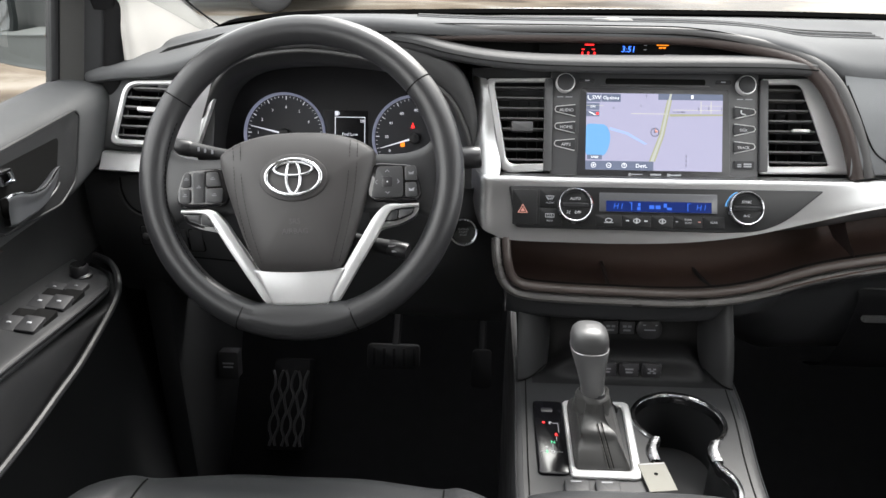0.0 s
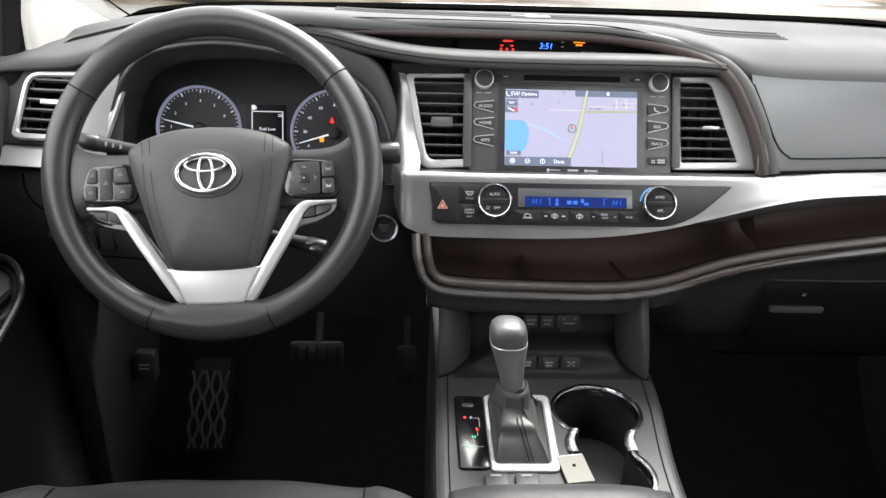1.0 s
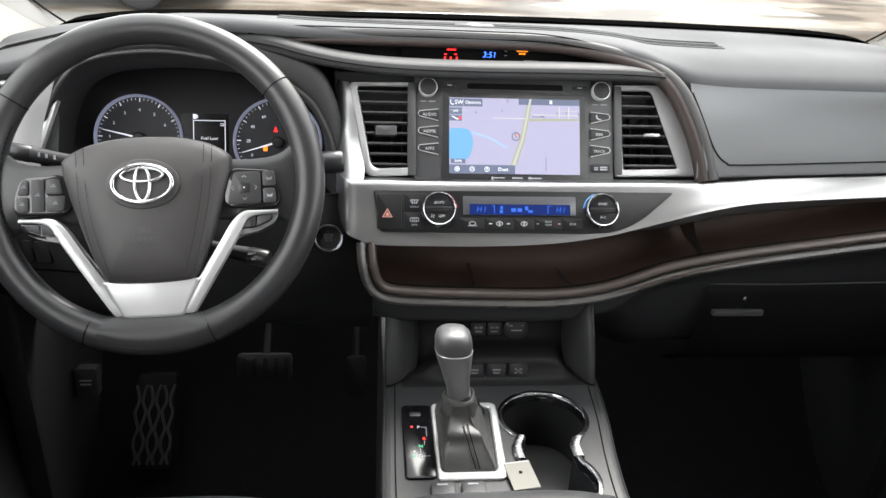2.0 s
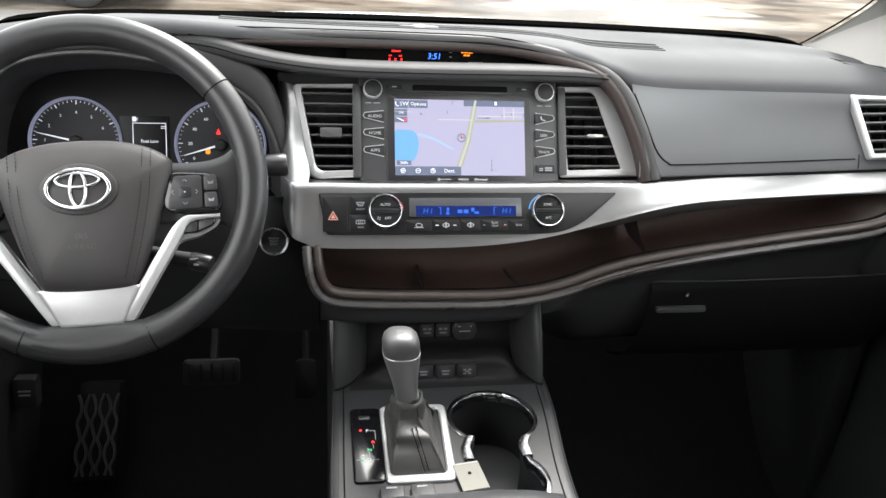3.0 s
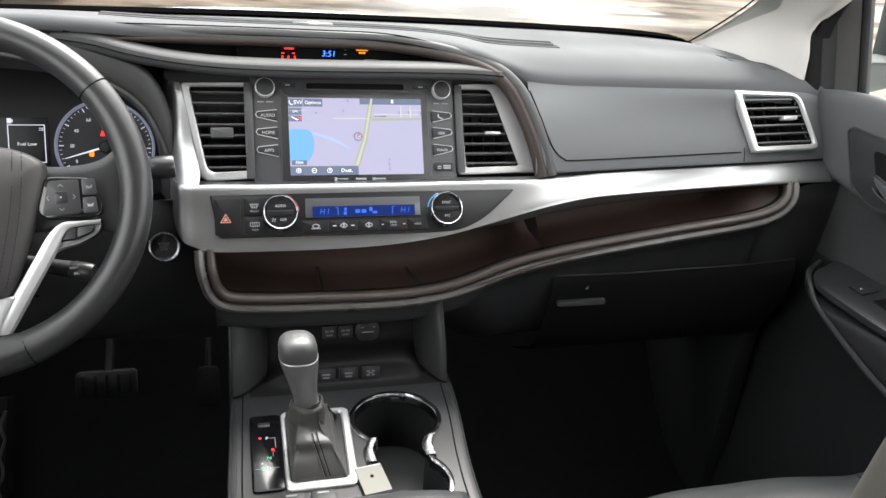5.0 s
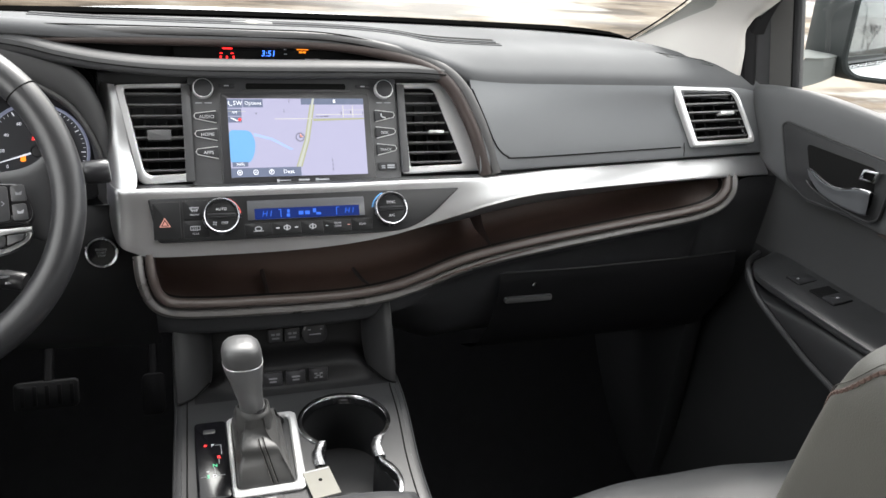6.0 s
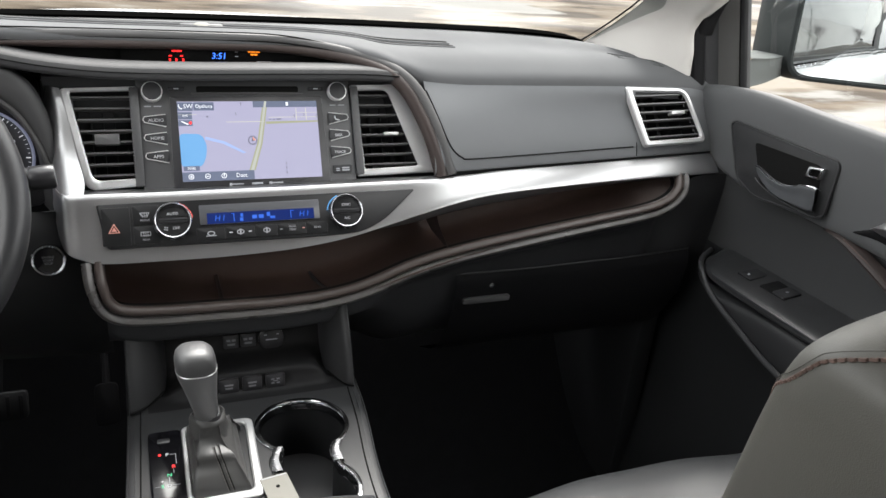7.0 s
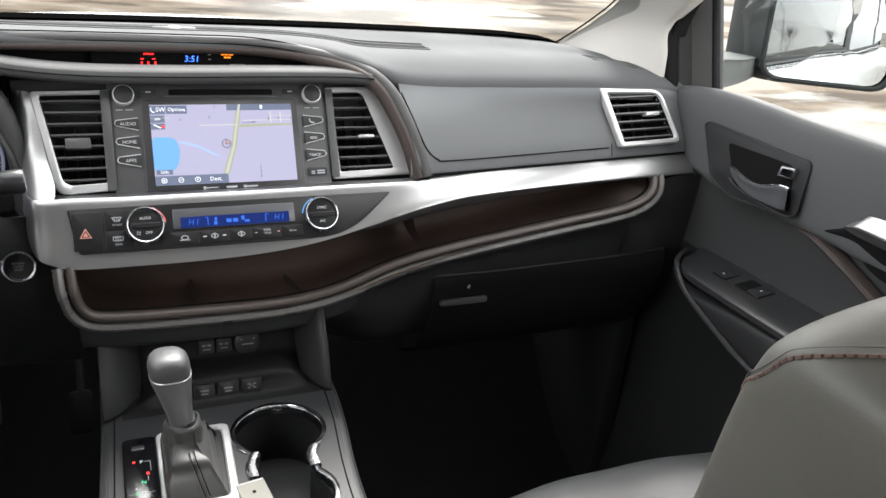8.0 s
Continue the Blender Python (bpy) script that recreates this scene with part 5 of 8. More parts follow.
# spokes behind the cover
for s in (-1, 1):
    rows = [[(s * 0.060, 0.024, -0.004), (s * 0.060, 0.020, 0.010), (s * 0.060, -0.02, 0.014), (s * 0.060, -0.045, 0.004)],
            [(s * 0.110, 0.022, -0.006), (s * 0.110, 0.018, 0.006), (s * 0.110, -0.02, 0.009), (s * 0.110, -0.045, 0.000)],
            [(s * 0.142, 0.028, -0.008), (s * 0.142, 0.024, 0.004), (s * 0.142, -0.02, 0.008), (s * 0.142, -0.050, -0.002)],
            [(s * 0.164, 0.050, -0.010), (s * 0.164, 0.040, 0.002), (s * 0.164, -0.03, 0.004), (s * 0.160, -0.070, -0.006)]]
    thick(part("side_spoke", loft(rows, 16, 12), LEATHER, wheel), 0.008, 1)
    pod = part("switch_pod", prism(rpoly([(s * x, v) for x, v in ((0.1406, -0.018), (0.133, 0.0070), (0.0885, 0.0108), (0.0788, -0.004), (0.0788, -0.0245), (0.0864, -0.0345), (0.1363, -0.0345), (0.1410, -0.028))], 0.008), 0.000, 0.016, 0.003), PIANO, wheel, "gloss black switch pod")
    top, gap0, gap1, low = 0.0052, -0.0114, -0.0136, -0.0302
    if s < 0:
        key_rects = [([(-0.1355, gap0), (-0.1240, gap0), (-0.1240, top), (-0.1300, top)], 0.003), ([(-0.1360, low), (-0.1240, low), (-0.1240, gap1), (-0.1360, gap1)], 0.003), ([(-0.1205, low), (-0.1075, low), (-0.1075, top), (-0.1205, top)], 0.0025),
                     ([(-0.1055, gap0), (-0.0880, gap0), (-0.0920, top), (-0.1055, top)], 0.003), ([(-0.1055, low), (-0.0875, low), (-0.0855, gap1), (-0.1055, gap1)], 0.003)]
        for r, rad in key_rects:
            k = part("switch", prism(rpoly(r, rad), 0.016, 0.0180, 0.0008), PODKEY, pod)
            cu, cv = sum(q[0] for q in r) / 4, sum(q[1] for q in r) / 4
            part("switch_print", bars([(cu - 0.0026, cv - 0.0006, cu + 0.0026, cv + 0.0006), (cu - 0.0010, cv + 0.0014, cu + 0.0016, cv + 0.0024)], 0.0180), FADEDINK, k)
    else:
        cross = part("switch", prism(rpoly([(0.0840, low), (0.1205, low), (0.1205, top), (0.0915, top)], 0.004), 0.016, 0.0180, 0.0008), PODKEY, pod)
        part("centre_key", prism(rpoly(rect(0.0970, -0.0185, 0.1090, -0.0065), 0.0025), 0.0180, 0.0190, 0.0006), SATINBLACK, cross)
        arrows = bmesh.new()
        for cu, cv, du, dv in ((0.1030, 0.0000, 0, 1), (0.1030, -0.0250, 0, -1), (0.0900, -0.0125, -1, 0), (0.1155, -0.0125, 1, 0)):
            sweep([(cu - 0.0022 * abs(dv) - 0.0013 * du, cv - 0.0022 * abs(du) - 0.0013 * dv, 0.0181), (cu + 0.0009 * du, cv + 0.0009 * dv, 0.0181), (cu + 0.0022 * abs(dv) - 0.0013 * du, cv + 0.0022 * abs(du) - 0.0013 * dv, 0.0181)], circle(0.0004, 5), bm=arrows)
        part("arrows", arrows, DIMINK, cross)
        part("centre_dot", prism([(u + 0.1030, v - 0.0125) for u, v in circle(0.0009, 10)], 0.0190, 0.0193), WHITEINK, cross)
        for v0, v1 in ((gap0, top), (low, gap1)):
            k = part("switch", prism(rpoly([(0.1230, v0), (0.1370, v0), (0.1355, v1), (0.1230, v1)], 0.0025), 0.016, 0.0180, 0.0008), PODKEY, pod)
            part("switch_print", prism([(0.1275, v0 + 0.0065), (0.1325, v0 + 0.0065), (0.1335, v0 + 0.0105), (0.1300, v0 + 0.0085), (0.1270, v0 + 0.0100)], 0.0180, 0.0182), FADEDINK if v0 > -0.02 else DIMINK, k)
    # silver blade: thin arm along the pod, then down to the foot plate
    path = [(s * 0.1375, -0.0385, 0.010), (s * 0.118, -0.0395, 0.013), (s * 0.103, -0.0420, 0.0155), (s * 0.0925, -0.0535, 0.016), (s * 0.0790, -0.0750, 0.015), (s * 0.0640, -0.0985, 0.013), (s * 0.0490, -0.122, 0.010), (s * 0.0370, -0.1400, 0.007), (s * 0.0300, -0.1470, 0.004)]
    wide = [0.0022, 0.0024, 0.0046, 0.0066, 0.0070, 0.0072, 0.0074, 0.0074, 0.006]
    rows = []
    for i, ((x, y, z), w) in enumerate(zip(path, wide)):
        a, b = Vector(path[max(i - 1, 0)]), Vector(path[min(i + 1, len(path) - 1)])
        d = (b - a).normalized()
        n = Vector((-d.y, d.x, 0)).normalized() * w
        rows.append([(x + n.x * k, y + n.y * k, z + h) for k, h in ((1.05, -0.012), (1.0, -0.0015), (0.85, 0.0), (0.2, 0.0016), (-0.6, 0.0012), (-0.95, -0.0008), (-1.05, -0.012))])
    part("silver_spoke", loft(rows, 40, 18), BRIGHTSILVER, wheel, "satin silver spoke blade")
    web = [(s * 0.1385, -0.0400), (s * 0.1330, -0.0520), (s * 0.1160, -0.0600), (s * 0.0960, -0.0640), (s * 0.0850, -0.0700), (s * 0.0900, -0.0560), (s * 0.1020, -0.0430)]
    part("spoke_web", prism(rpoly(web, 0.005), -0.006, 0.0075, 0.002), SILVER if s > 0 else PIANO, wheel)
    small = part("lower_pod", prism(rpoly([(s * 0.1335, -0.0420), (s * 0.1060, -0.0430), (s * 0.0945, -0.0575), (s * 0.1120, -0.0565), (s * 0.1300, -0.0495)], 0.004), -0.004, 0.0115, 0.002), PIANO, wheel)
    part("switch", prism(rpoly([(s * 0.1310, -0.0432), (s * 0.1150, -0.0437), (s * 0.1140, -0.0545), (s * 0.1285, -0.0490)], 0.002), 0.0115, 0.0128, 0.0006), PODKEY, small)
    part("switch", prism(rpoly([(s * 0.1135, -0.0438), (s * 0.1065, -0.0445), (s * 0.0975, -0.0560), (s * 0.1125, -0.0548)], 0.002), 0.0115, 0.0128, 0.0006), PODKEY, small)
foot = loft([[(-0.052, -0.1085, 0.0085), (-0.026, -0.1080, 0.0095), (0.0, -0.1080, 0.0100), (0.026, -0.1080, 0.0095), (0.052, -0.1085, 0.0085)],
             [(-0.042, -0.126, 0.0075), (-0.021, -0.126, 0.0080), (0.0, -0.126, 0.0085), (0.021, -0.126, 0.0080), (0.042, -0.126, 0.0075)],
             [(-0.031, -0.1475, 0.0030), (-0.016, -0.1480, 0.0040), (0.0, -0.1482, 0.0045), (0.016, -0.1480, 0.0040), (0.031, -0.1475, 0.0030)]], 12, 20)
thick(part("foot_plate", foot, BRIGHTSILVER, wheel, "bright satin silver foot plate"), 0.006, 1)
part("foot_gap", sweep(spline([(-0.040, -0.1475, 0.001), (-0.02, -0.1497, 0.0045), (0.0, -0.1502, 0.0058), (0.02, -0.1497, 0.0045), (0.040, -0.1475, 0.001)], 20), circle(0.0016, 6)), SEAM, wheel)
rows = []
for x in (-0.058, -0.04, -0.02, 0.0, 0.02, 0.04, 0.058):
    yc = -math.sqrt(RIMR ** 2 - x ** 2)
    rows.append([(x, -0.1455, -0.004), (x, -0.1465, 0.007), (x, (yc - 0.146) / 2, 0.0150), (x, yc + 0.002, 0.0176), (x, yc - 0.009, 0.0146)])
part("rim_base", loft(rows, 20, 16), LEATHER, wheel)

# domed airbag cover
PADO = [(0.0, 0.0480), (0.035, 0.0460), (0.066, 0.0385), (0.086, 0.0270), (0.0895, 0.0180), (0.086, 0.000), (0.078, -0.028), (0.066, -0.064), (0.054, -0.094), (0.047, -0.106), (0.038, -0.1105), (0.0, -0.1125)]
out = PADO + [(-x, y) for x, y in PADO[-2:0:-1]]
out = [tuple(p) for p in spline([(x, y, 0) for x, y in out] + [(out[0][0], out[0][1], 0)], 88)][:-1]
bm = bmesh.new()
rows = []
for f, h in ((1.0, 0.004), (1.0, 0.015), (0.985, 0.0195), (0.95, 0.0225), (0.85, 0.0265), (0.65, 0.031), (0.4, 0.0335), (0.15, 0.0345)):
    rows.append([(p[0] * f, -0.028 + (p[1] + 0.028) * f, h) for p in out])
grid(rows, bm, closed=True)
bm.faces.new([bm.verts.new((p[0] * 0.15, -0.028 + (p[1] + 0.028) * 0.15, 0.0345)) for p in out])
bmesh.ops.remove_doubles(bm, verts=bm.verts[:], dist=1e-6)
cover = part("airbag_cover", bm, PADSKIN, wheel, "domed charcoal airbag cover", sharp=60)
def dome(u, v):
    """Height of the airbag cover."""
    d = math.hypot(u / 0.088, (v + 0.028) / 0.080)
    return 0.0345 - 0.0085 * min(d, 1.0) ** 2
for s in (-1, 1):
    for off in (0.0, 0.0085):
        line = [(s * (u + off), v, dome(u + off, v) + 0.0004) for u, v in ((0.063, 0.034), (0.062, 0.015), (0.059, -0.020), (0.051, -0.060), (0.040, -0.100))]
        part("stitching", stitches(spline(line, 60), 0.0030, 0.0008, 0.0014), PADTHREAD, cover)
part("lettering", words("SRS", 0.0085, 0.0, -0.056, 0.0336, 0.0008), FAINTINK, cover)
part("lettering", words("AIRBAG", 0.0085, 0.0, -0.067, 0.0330, 0.0008), FAINTINK, cover)
part("oval_seat", prism([(u, v - 0.007) for u, v in circle(0.0385, 48, 0.027)], 0.030, 0.0362, 0.0022), PADSKIN, cover)
badge = part("badge", bmesh.new(), CHROME, wheel, "chrome badge of nested ovals")
bm = bmesh.new()
for rx, ry, cv, tube in ((0.0308, 0.0200, -0.007, 0.0025), (0.0078, 0.0185, -0.007, 0.0019), (0.0215, 0.0072, 0.0020, 0.0019)):
    loop = [Vector((rx * math.cos(a), cv + ry * math.sin(a), 0.0375)) for a in np.linspace(0, 2 * math.pi, 49)]
    sweep(loop, circle(tube, 8), bm=bm, cap=False)
bm.to_mesh(badge.data)
bm.free()
badge.data.shade_smooth()

# column shroud and stalks
col = thing("steering_column", WH, "black steering column shroud with wiper and light stalks", "steering column")
rows = []
for z, w, h0, h1 in ((-0.03, 0.048, 0.040, -0.058), (-0.07, 0.055, 0.045, -0.066), (-0.12, 0.060, 0.045, -0.070), (-0.22, 0.062, 0.04, -0.07)):
    o = rpoly(rect(-w, h1, w, h0), 0.022, 5)
    rows.append([(p[0], p[1], z) for p in o])
shroud = grid(rows, closed=True)
shroud.faces.new([shroud.verts.new((p[0], p[1], -0.03)) for p in o])
part("shroud", shroud, PLASTIC, col)
def stalk(pts, tip, name, mat=PLASTIC, r=0.0085):
    p = spline(pts, 24)
    st = part("stalk", sweep(p, circle(r, 14), up=(0, 0, 1), scale=lambda f: 0.85 + 0.25 * f), mat, col, name)
    a, b = Vector(p[-2]), Vector(p[-1])
    d = (b - a).normalized()
    part("tip", sweep([b, b + d * 0.002, b + d * tip * 0.9, b + d * tip], circle(r * 1.2, 14), up=(0, 0, 1), scale=lambda f: 1.0 if 0.1 < f < 0.9 else 0.88), SATINBLACK, st)
    return st, p
st, p = stalk([(-0.06, 0.030, -0.060), (-0.115, 0.040, -0.060), (-0.150, 0.048, -0.060)], 0.026, "light stalk with white marks")
for f in (14, 17, 20):
    q = Vector(p[f])
    part("stalk_print", block(q.x - 0.0012, q.y - 0.002, q.z + 0.0085, q.x + 0.0012, q.y + 0.003, q.z + 0.0095), DIMINK, st)
stalk([(0.05, 0.018, -0.066), (0.12, 0.024, -0.068), (0.184, 0.027, -0.070)], 0.026, "wiper stalk", TRIMGREY, 0.0115)
cst, p = stalk([(0.050, -0.070, -0.042), (0.080, -0.079, -0.036), (0.098, -0.084, -0.032)], 0.024, "short cruise stalk with white print")
part("stalk_print", block(0.098, -0.084, -0.0220, 0.107, -0.0815, -0.0205), WHITEINK, cst)
part("stalk_print", block(0.102, -0.0905, -0.0215, 0.114, -0.088, -0.0200), WHITEINK, cst)

# ---------------------------------------------------------------- centre console
con = thing("centre_console", pose(-0.027, 0.62, 0.0), "charcoal plastic centre console between the front seats", "console", kind="structure")
con_back = Vector((0.027, -0.62, 0.0))


def cpart(name, bm, material, parent=None, label="", **more):
    bmesh.ops.translate(bm, verts=bm.verts[:], vec=con_back)
    return part(name, bm, material, parent or con, label, **more)


TOPZ = 0.450
def cup_outline(k=1.0, n=26):
    a = [(0.027 + 0.0555 * k * math.cos(t), 0.7215 + 0.0545 * k * math.sin(t)) for t in np.linspace(radians(-48), radians(226), n)]
    b = [(0.019 + 0.0495 * k * math.cos(t), 0.604 + 0.0495 * k * math.sin(t)) for t in np.linspace(radians(142), radians(400), n)]
    return a + [(-0.0185 * k + 0.0, 0.662)] + b + [(0.0535, 0.6635)]
def filled(outer, holes, z):
    """A flat plate with holes."""
    bm = bmesh.new()
    edges = []
    for loop in [outer] + holes:
        vs = [bm.verts.new((p[0], p[1], z)) for p in loop]
        edges += [bm.edges.new((vs[i], vs[(i + 1) % len(vs)])) for i in range(len(vs))]
    bmesh.ops.triangle_fill(bm, use_beauty=True, use_dissolve=False, edges=edges)
    return bm
outer = [(-0.170, 0.40), (-0.1695, 0.60), (-0.1675, 0.70), (-0.165, 0.80), (-0.11, 0.83), (0.06, 0.83), (0.109, 0.79), (0.103, 0.72), (0.092, 0.64), (0.086, 0.56), (0.082, 0.40)]
cpart("top_plate", filled(outer, [cup_outline()], TOPZ), TRIMGREY, label="charcoal grained top plate")
def edge_rows(pts, s):
    return [[(x - s * 0.0, y, TOPZ), (x + s * 0.006, y, TOPZ - 0.002), (x + s * 0.010, y, TOPZ - 0.010), (x + s * 0.012, y, TOPZ - 0.10), (x + s * 0.014, y, 0.02)] for x, y in pts]
left = [(-0.170, 0.10), (-0.170, 0.40), (-0.1695, 0.60), (-0.1675, 0.70), (-0.165, 0.80), (-0.166, 0.90), (-0.166, 1.05)]
right = [(0.082, 0.10), (0.082, 0.40), (0.086, 0.56), (0.092, 0.64), (0.103, 0.72), (0.109, 0.79), (0.111, 0.90), (0.111, 1.05)]
cpart("side_panel", loft(edge_rows(left, -1), 24, 14), PLASTIC)
cpart("side_panel", loft(edge_rows(right, 1), 24, 14), PLASTIC)
cpart("edge_seam", sweep(spline([(x + 0.006, y, TOPZ + 0.0004) for x, y in left[1:5]], 30), circle(0.0009, 5)), SEAM)
cpart("edge_seam", sweep(spline([(x - 0.006, y, TOPZ + 0.0004) for x, y in right[1:6]], 30), circle(0.0009, 5)), SEAM)
# wings that rise to the dash on both sides of the recess
WINGL = [(-0.171, -0.004), (-0.162, -0.001), (-0.148, 0.010), (-0.130, 0.034), (-0.120, 0.075)]
WINGR = [(0.112, -0.008), (0.105, -0.005), (0.096, 0.008), (0.084, 0.034), (0.077, 0.075)]
for w in (WINGL, WINGR):
    rows = [[(x, 0.798 + d + lean, z) for i, (x, d) in enumerate(w)] for z, lean in ((0.450, 0.0), (0.475, 0.008), (0.510, 0.026), (0.560, 0.060))]
    thick(cpart("wing", loft(rows, 16, 16), TRIMGREY, label="charcoal curved wing"), 0.004, 1)
    seam = [(x, 0.796 + d * 0.98, 0.452 + 0.10 * max(0, d)) for x, d in w[:4]]
    cpart("wing_seam", sweep(spline(seam, 16), circle(0.0010, 5)), SEAM)
# recess between the wings
rows = [[(x, y, 0.4503 + (z - 0.4503) * (w if y < 0.86 else 1.0)) for x, w in ((-0.150, 0.0), (-0.128, 0.10), (-0.098, 0.80), (-0.06, 1.0), (0.0, 1.0), (0.045, 1.0), (0.068, 0.80), (0.086, 0.10), (0.104, 0.0))] for y, z in ((0.792, 0.4503), (0.806, 0.4525), (0.815, 0.462), (0.822, 0.473), (0.846, 0.477), (0.866, 0.482), (0.876, 0.51), (0.880, 0.545))]
cpart("recess", loft(rows, 28, 32), RECESSBLACK, label="black recess with power outlets")
for x in (-0.064, -0.034, -0.004):
    b = prism(rpoly(rect(x + 0.001, -0.010, x + 0.026, 0.009), 0.002), 0, 0.004, 0.001)
    bmesh.ops.transform(b, matrix=tilted(0, 0.8135, 0.4625, 0.2), verts=b.verts[:])
    k = cpart("lower_switch", b, SATINBLACK)
    p = bars([(x + 0.008, 0.000, x + 0.019, 0.0022), (x + 0.009, -0.0045, x + 0.018, -0.0023)] if x < -0.01 else [(x + 0.008, 0.001, x + 0.012, 0.003), (x + 0.015, 0.001, x + 0.019, 0.003), (x + 0.0105, -0.0012, x + 0.0165, 0.0), (x + 0.008, -0.0045, x + 0.012, -0.0025), (x + 0.015, -0.0045, x + 0.019, -0.0025)], 0.004)
    bmesh.ops.transform(p, matrix=tilted(0, 0.8135, 0.4625, 0.2), verts=p.verts[:])
    cpart("switch_print", p, FADEDINK, k)
for x in (-0.050, -0.0275):
    b = prism(rpoly(rect(x, -0.009, x + 0.020, 0.010), 0.002), 0, 0.004, 0.001)
    bmesh.ops.transform(b, matrix=tilted(0, 0.870, 0.494, 0.2), verts=b.verts[:])
    k = cpart("upper_switch", b, SATINBLACK)
    p = bars([(x + 0.004, 0.001, x + 0.009, 0.004), (x + 0.011, 0.001, x + 0.016, 0.004), (x + 0.005, -0.0045, x + 0.015, -0.002)], 0.004)
    bmesh.ops.transform(p, matrix=tilted(0, 0.870, 0.494, 0.2), verts=p.verts[:])
    cpart("switch_print", p, FADEDINK, k)
b = turned([(0.0175, -0.004), (0.0175, 0.004), (0.0150, 0.006), (0.0, 0.0064)], 28)
bmesh.ops.transform(b, matrix=tilted(0.014, 0.872, 0.492, 0.2), verts=b.verts[:])
k = cpart("power_outlet_cap", b, SATINBLACK)
p = bars([(-0.008, -0.001, 0.008, 0.0005), (-0.010, 0.006, -0.006, 0.0075), (0.007, 0.006, 0.010, 0.0075)], 0.0065)
bmesh.ops.transform(p, matrix=tilted(0.014, 0.872, 0.492, 0.2), verts=p.verts[:])
cpart("cap_print", p, DIMINK, k)

# cup holders with their chrome rim
cups = thing("cup_holder", pose(0.023, 0.66, TOPZ), "double cup holder with a bright chrome rim", "cup holder")
cb = Vector((-0.023, -0.66, -TOPZ))
def upart(name, bm, material, label="", **more):
    bmesh.ops.translate(bm, verts=bm.verts[:], vec=cb)
    return part(name, bm, material, cups, label, **more)
loop = cup_outline()
bowl = grid([[(p[0], p[1], TOPZ) for p in loop], [(p[0], p[1], TOPZ - 0.010) for p in cup_outline(0.985)], [(p[0], p[1], TOPZ - 0.085) for p in cup_outline(0.90)]], closed=True)
upart("well", bowl, DARK)
upart("base", prism(cup_outline(0.92), TOPZ - 0.10, TOPZ - 0.082), RUBBER)
rim_path = [Vector((p[0], p[1], TOPZ)) for p in loop] + [Vector((loop[0][0], loop[0][1], TOPZ))]
upart("chrome_rim", sweep(rim_path, [(-0.0046, -0.010), (-0.0042, 0.0006), (-0.0028, 0.0028), (0.0, 0.0032), (0.0026, 0.0024), (0.0036, 0.0), (0.0036, -0.012)], cap=False), CHROME, "polished chrome rim")
for side in ([(-0.0095, 0.683), (-0.0175, 0.662), (-0.0165, 0.641)], [(0.0610, 0.680), (0.0540, 0.6635), (0.0545, 0.643)]):
    rows = [[(x + o, y, TOPZ + h) for o, h in ((-0.006, 0.002), (-0.002, 0.0042), (0.003, 0.0042), (0.007, 0.001), (0.0075, -0.024))] for x, y in side]
    upart("pinch_trim", loft(rows, 10, 8), RIMCHROME)
upart("rear_insert", turned([(0.036, TOPZ - 0.085), (0.037, TOPZ - 0.045), (0.034, TOPZ - 0.042), (0.0, TOPZ - 0.042)], 28, at=(0.019, 0.604)), RUBBER, "rubber insert")
card = thing("card_tag", Matrix.Translation((-0.021, 0.610, 0.4556)) @ Euler((radians(2), radians(0), radians(8))).to_matrix().to_4x4(), "small cream card tag with a punched hole in the cup holder", "tag")
part("sheet", block(-0.0155, -0.022, -0.0004, 0.0155, 0.022, 0.0004), PAPER, card)
part("eyelet", turned([(0.0022, 0.0003), (0.0022, 0.0008), (0.0, 0.0008)], 14, at=(0.000, 0.004)), SEAM, card)
part("edge_print", bars([(-0.0145, 0.0195, 0.0145, 0.0208)], 0.0004), DIMINK, card)

# gear lever
lever = thing("gear_lever", pose(-0.078, 0.682, TOPZ), "automatic gear lever with silver knob, leather boot and lit gate", "gear lever")
def gpart(name, bm, material, parent=None, label="", **more):
    bmesh.ops.translate(bm, verts=bm.verts[:], vec=(0.078, -0.682, -TOPZ))
    return part(name, bm, material, parent or lever, label, **more)
gate = gpart("gate_plate", prism(rpoly([(-0.1525, 0.612), (-0.1165, 0.612), (-0.1155, 0.7485), (-0.1525, 0.7485)], 0.007), TOPZ - 0.004, TOPZ + 0.0035, 0.002), GATEBLACK, label="gloss black gate indicator plate")
frame_o, frame_i = rpoly([(-0.1160, 0.608), (-0.0365, 0.608), (-0.0305, 0.7500), (-0.1150, 0.7500)], 0.009, 5), rpoly([(-0.1105, 0.620), (-0.0460, 0.620), (-0.0400, 0.7420), (-0.1095, 0.7420)], 0.007, 5)
gpart("boot_frame", ring(frame_o, frame_i, TOPZ - 0.004, TOPZ + 0.005, 0.002), MATSILVER, label="satin silver boot frame")
rows = []
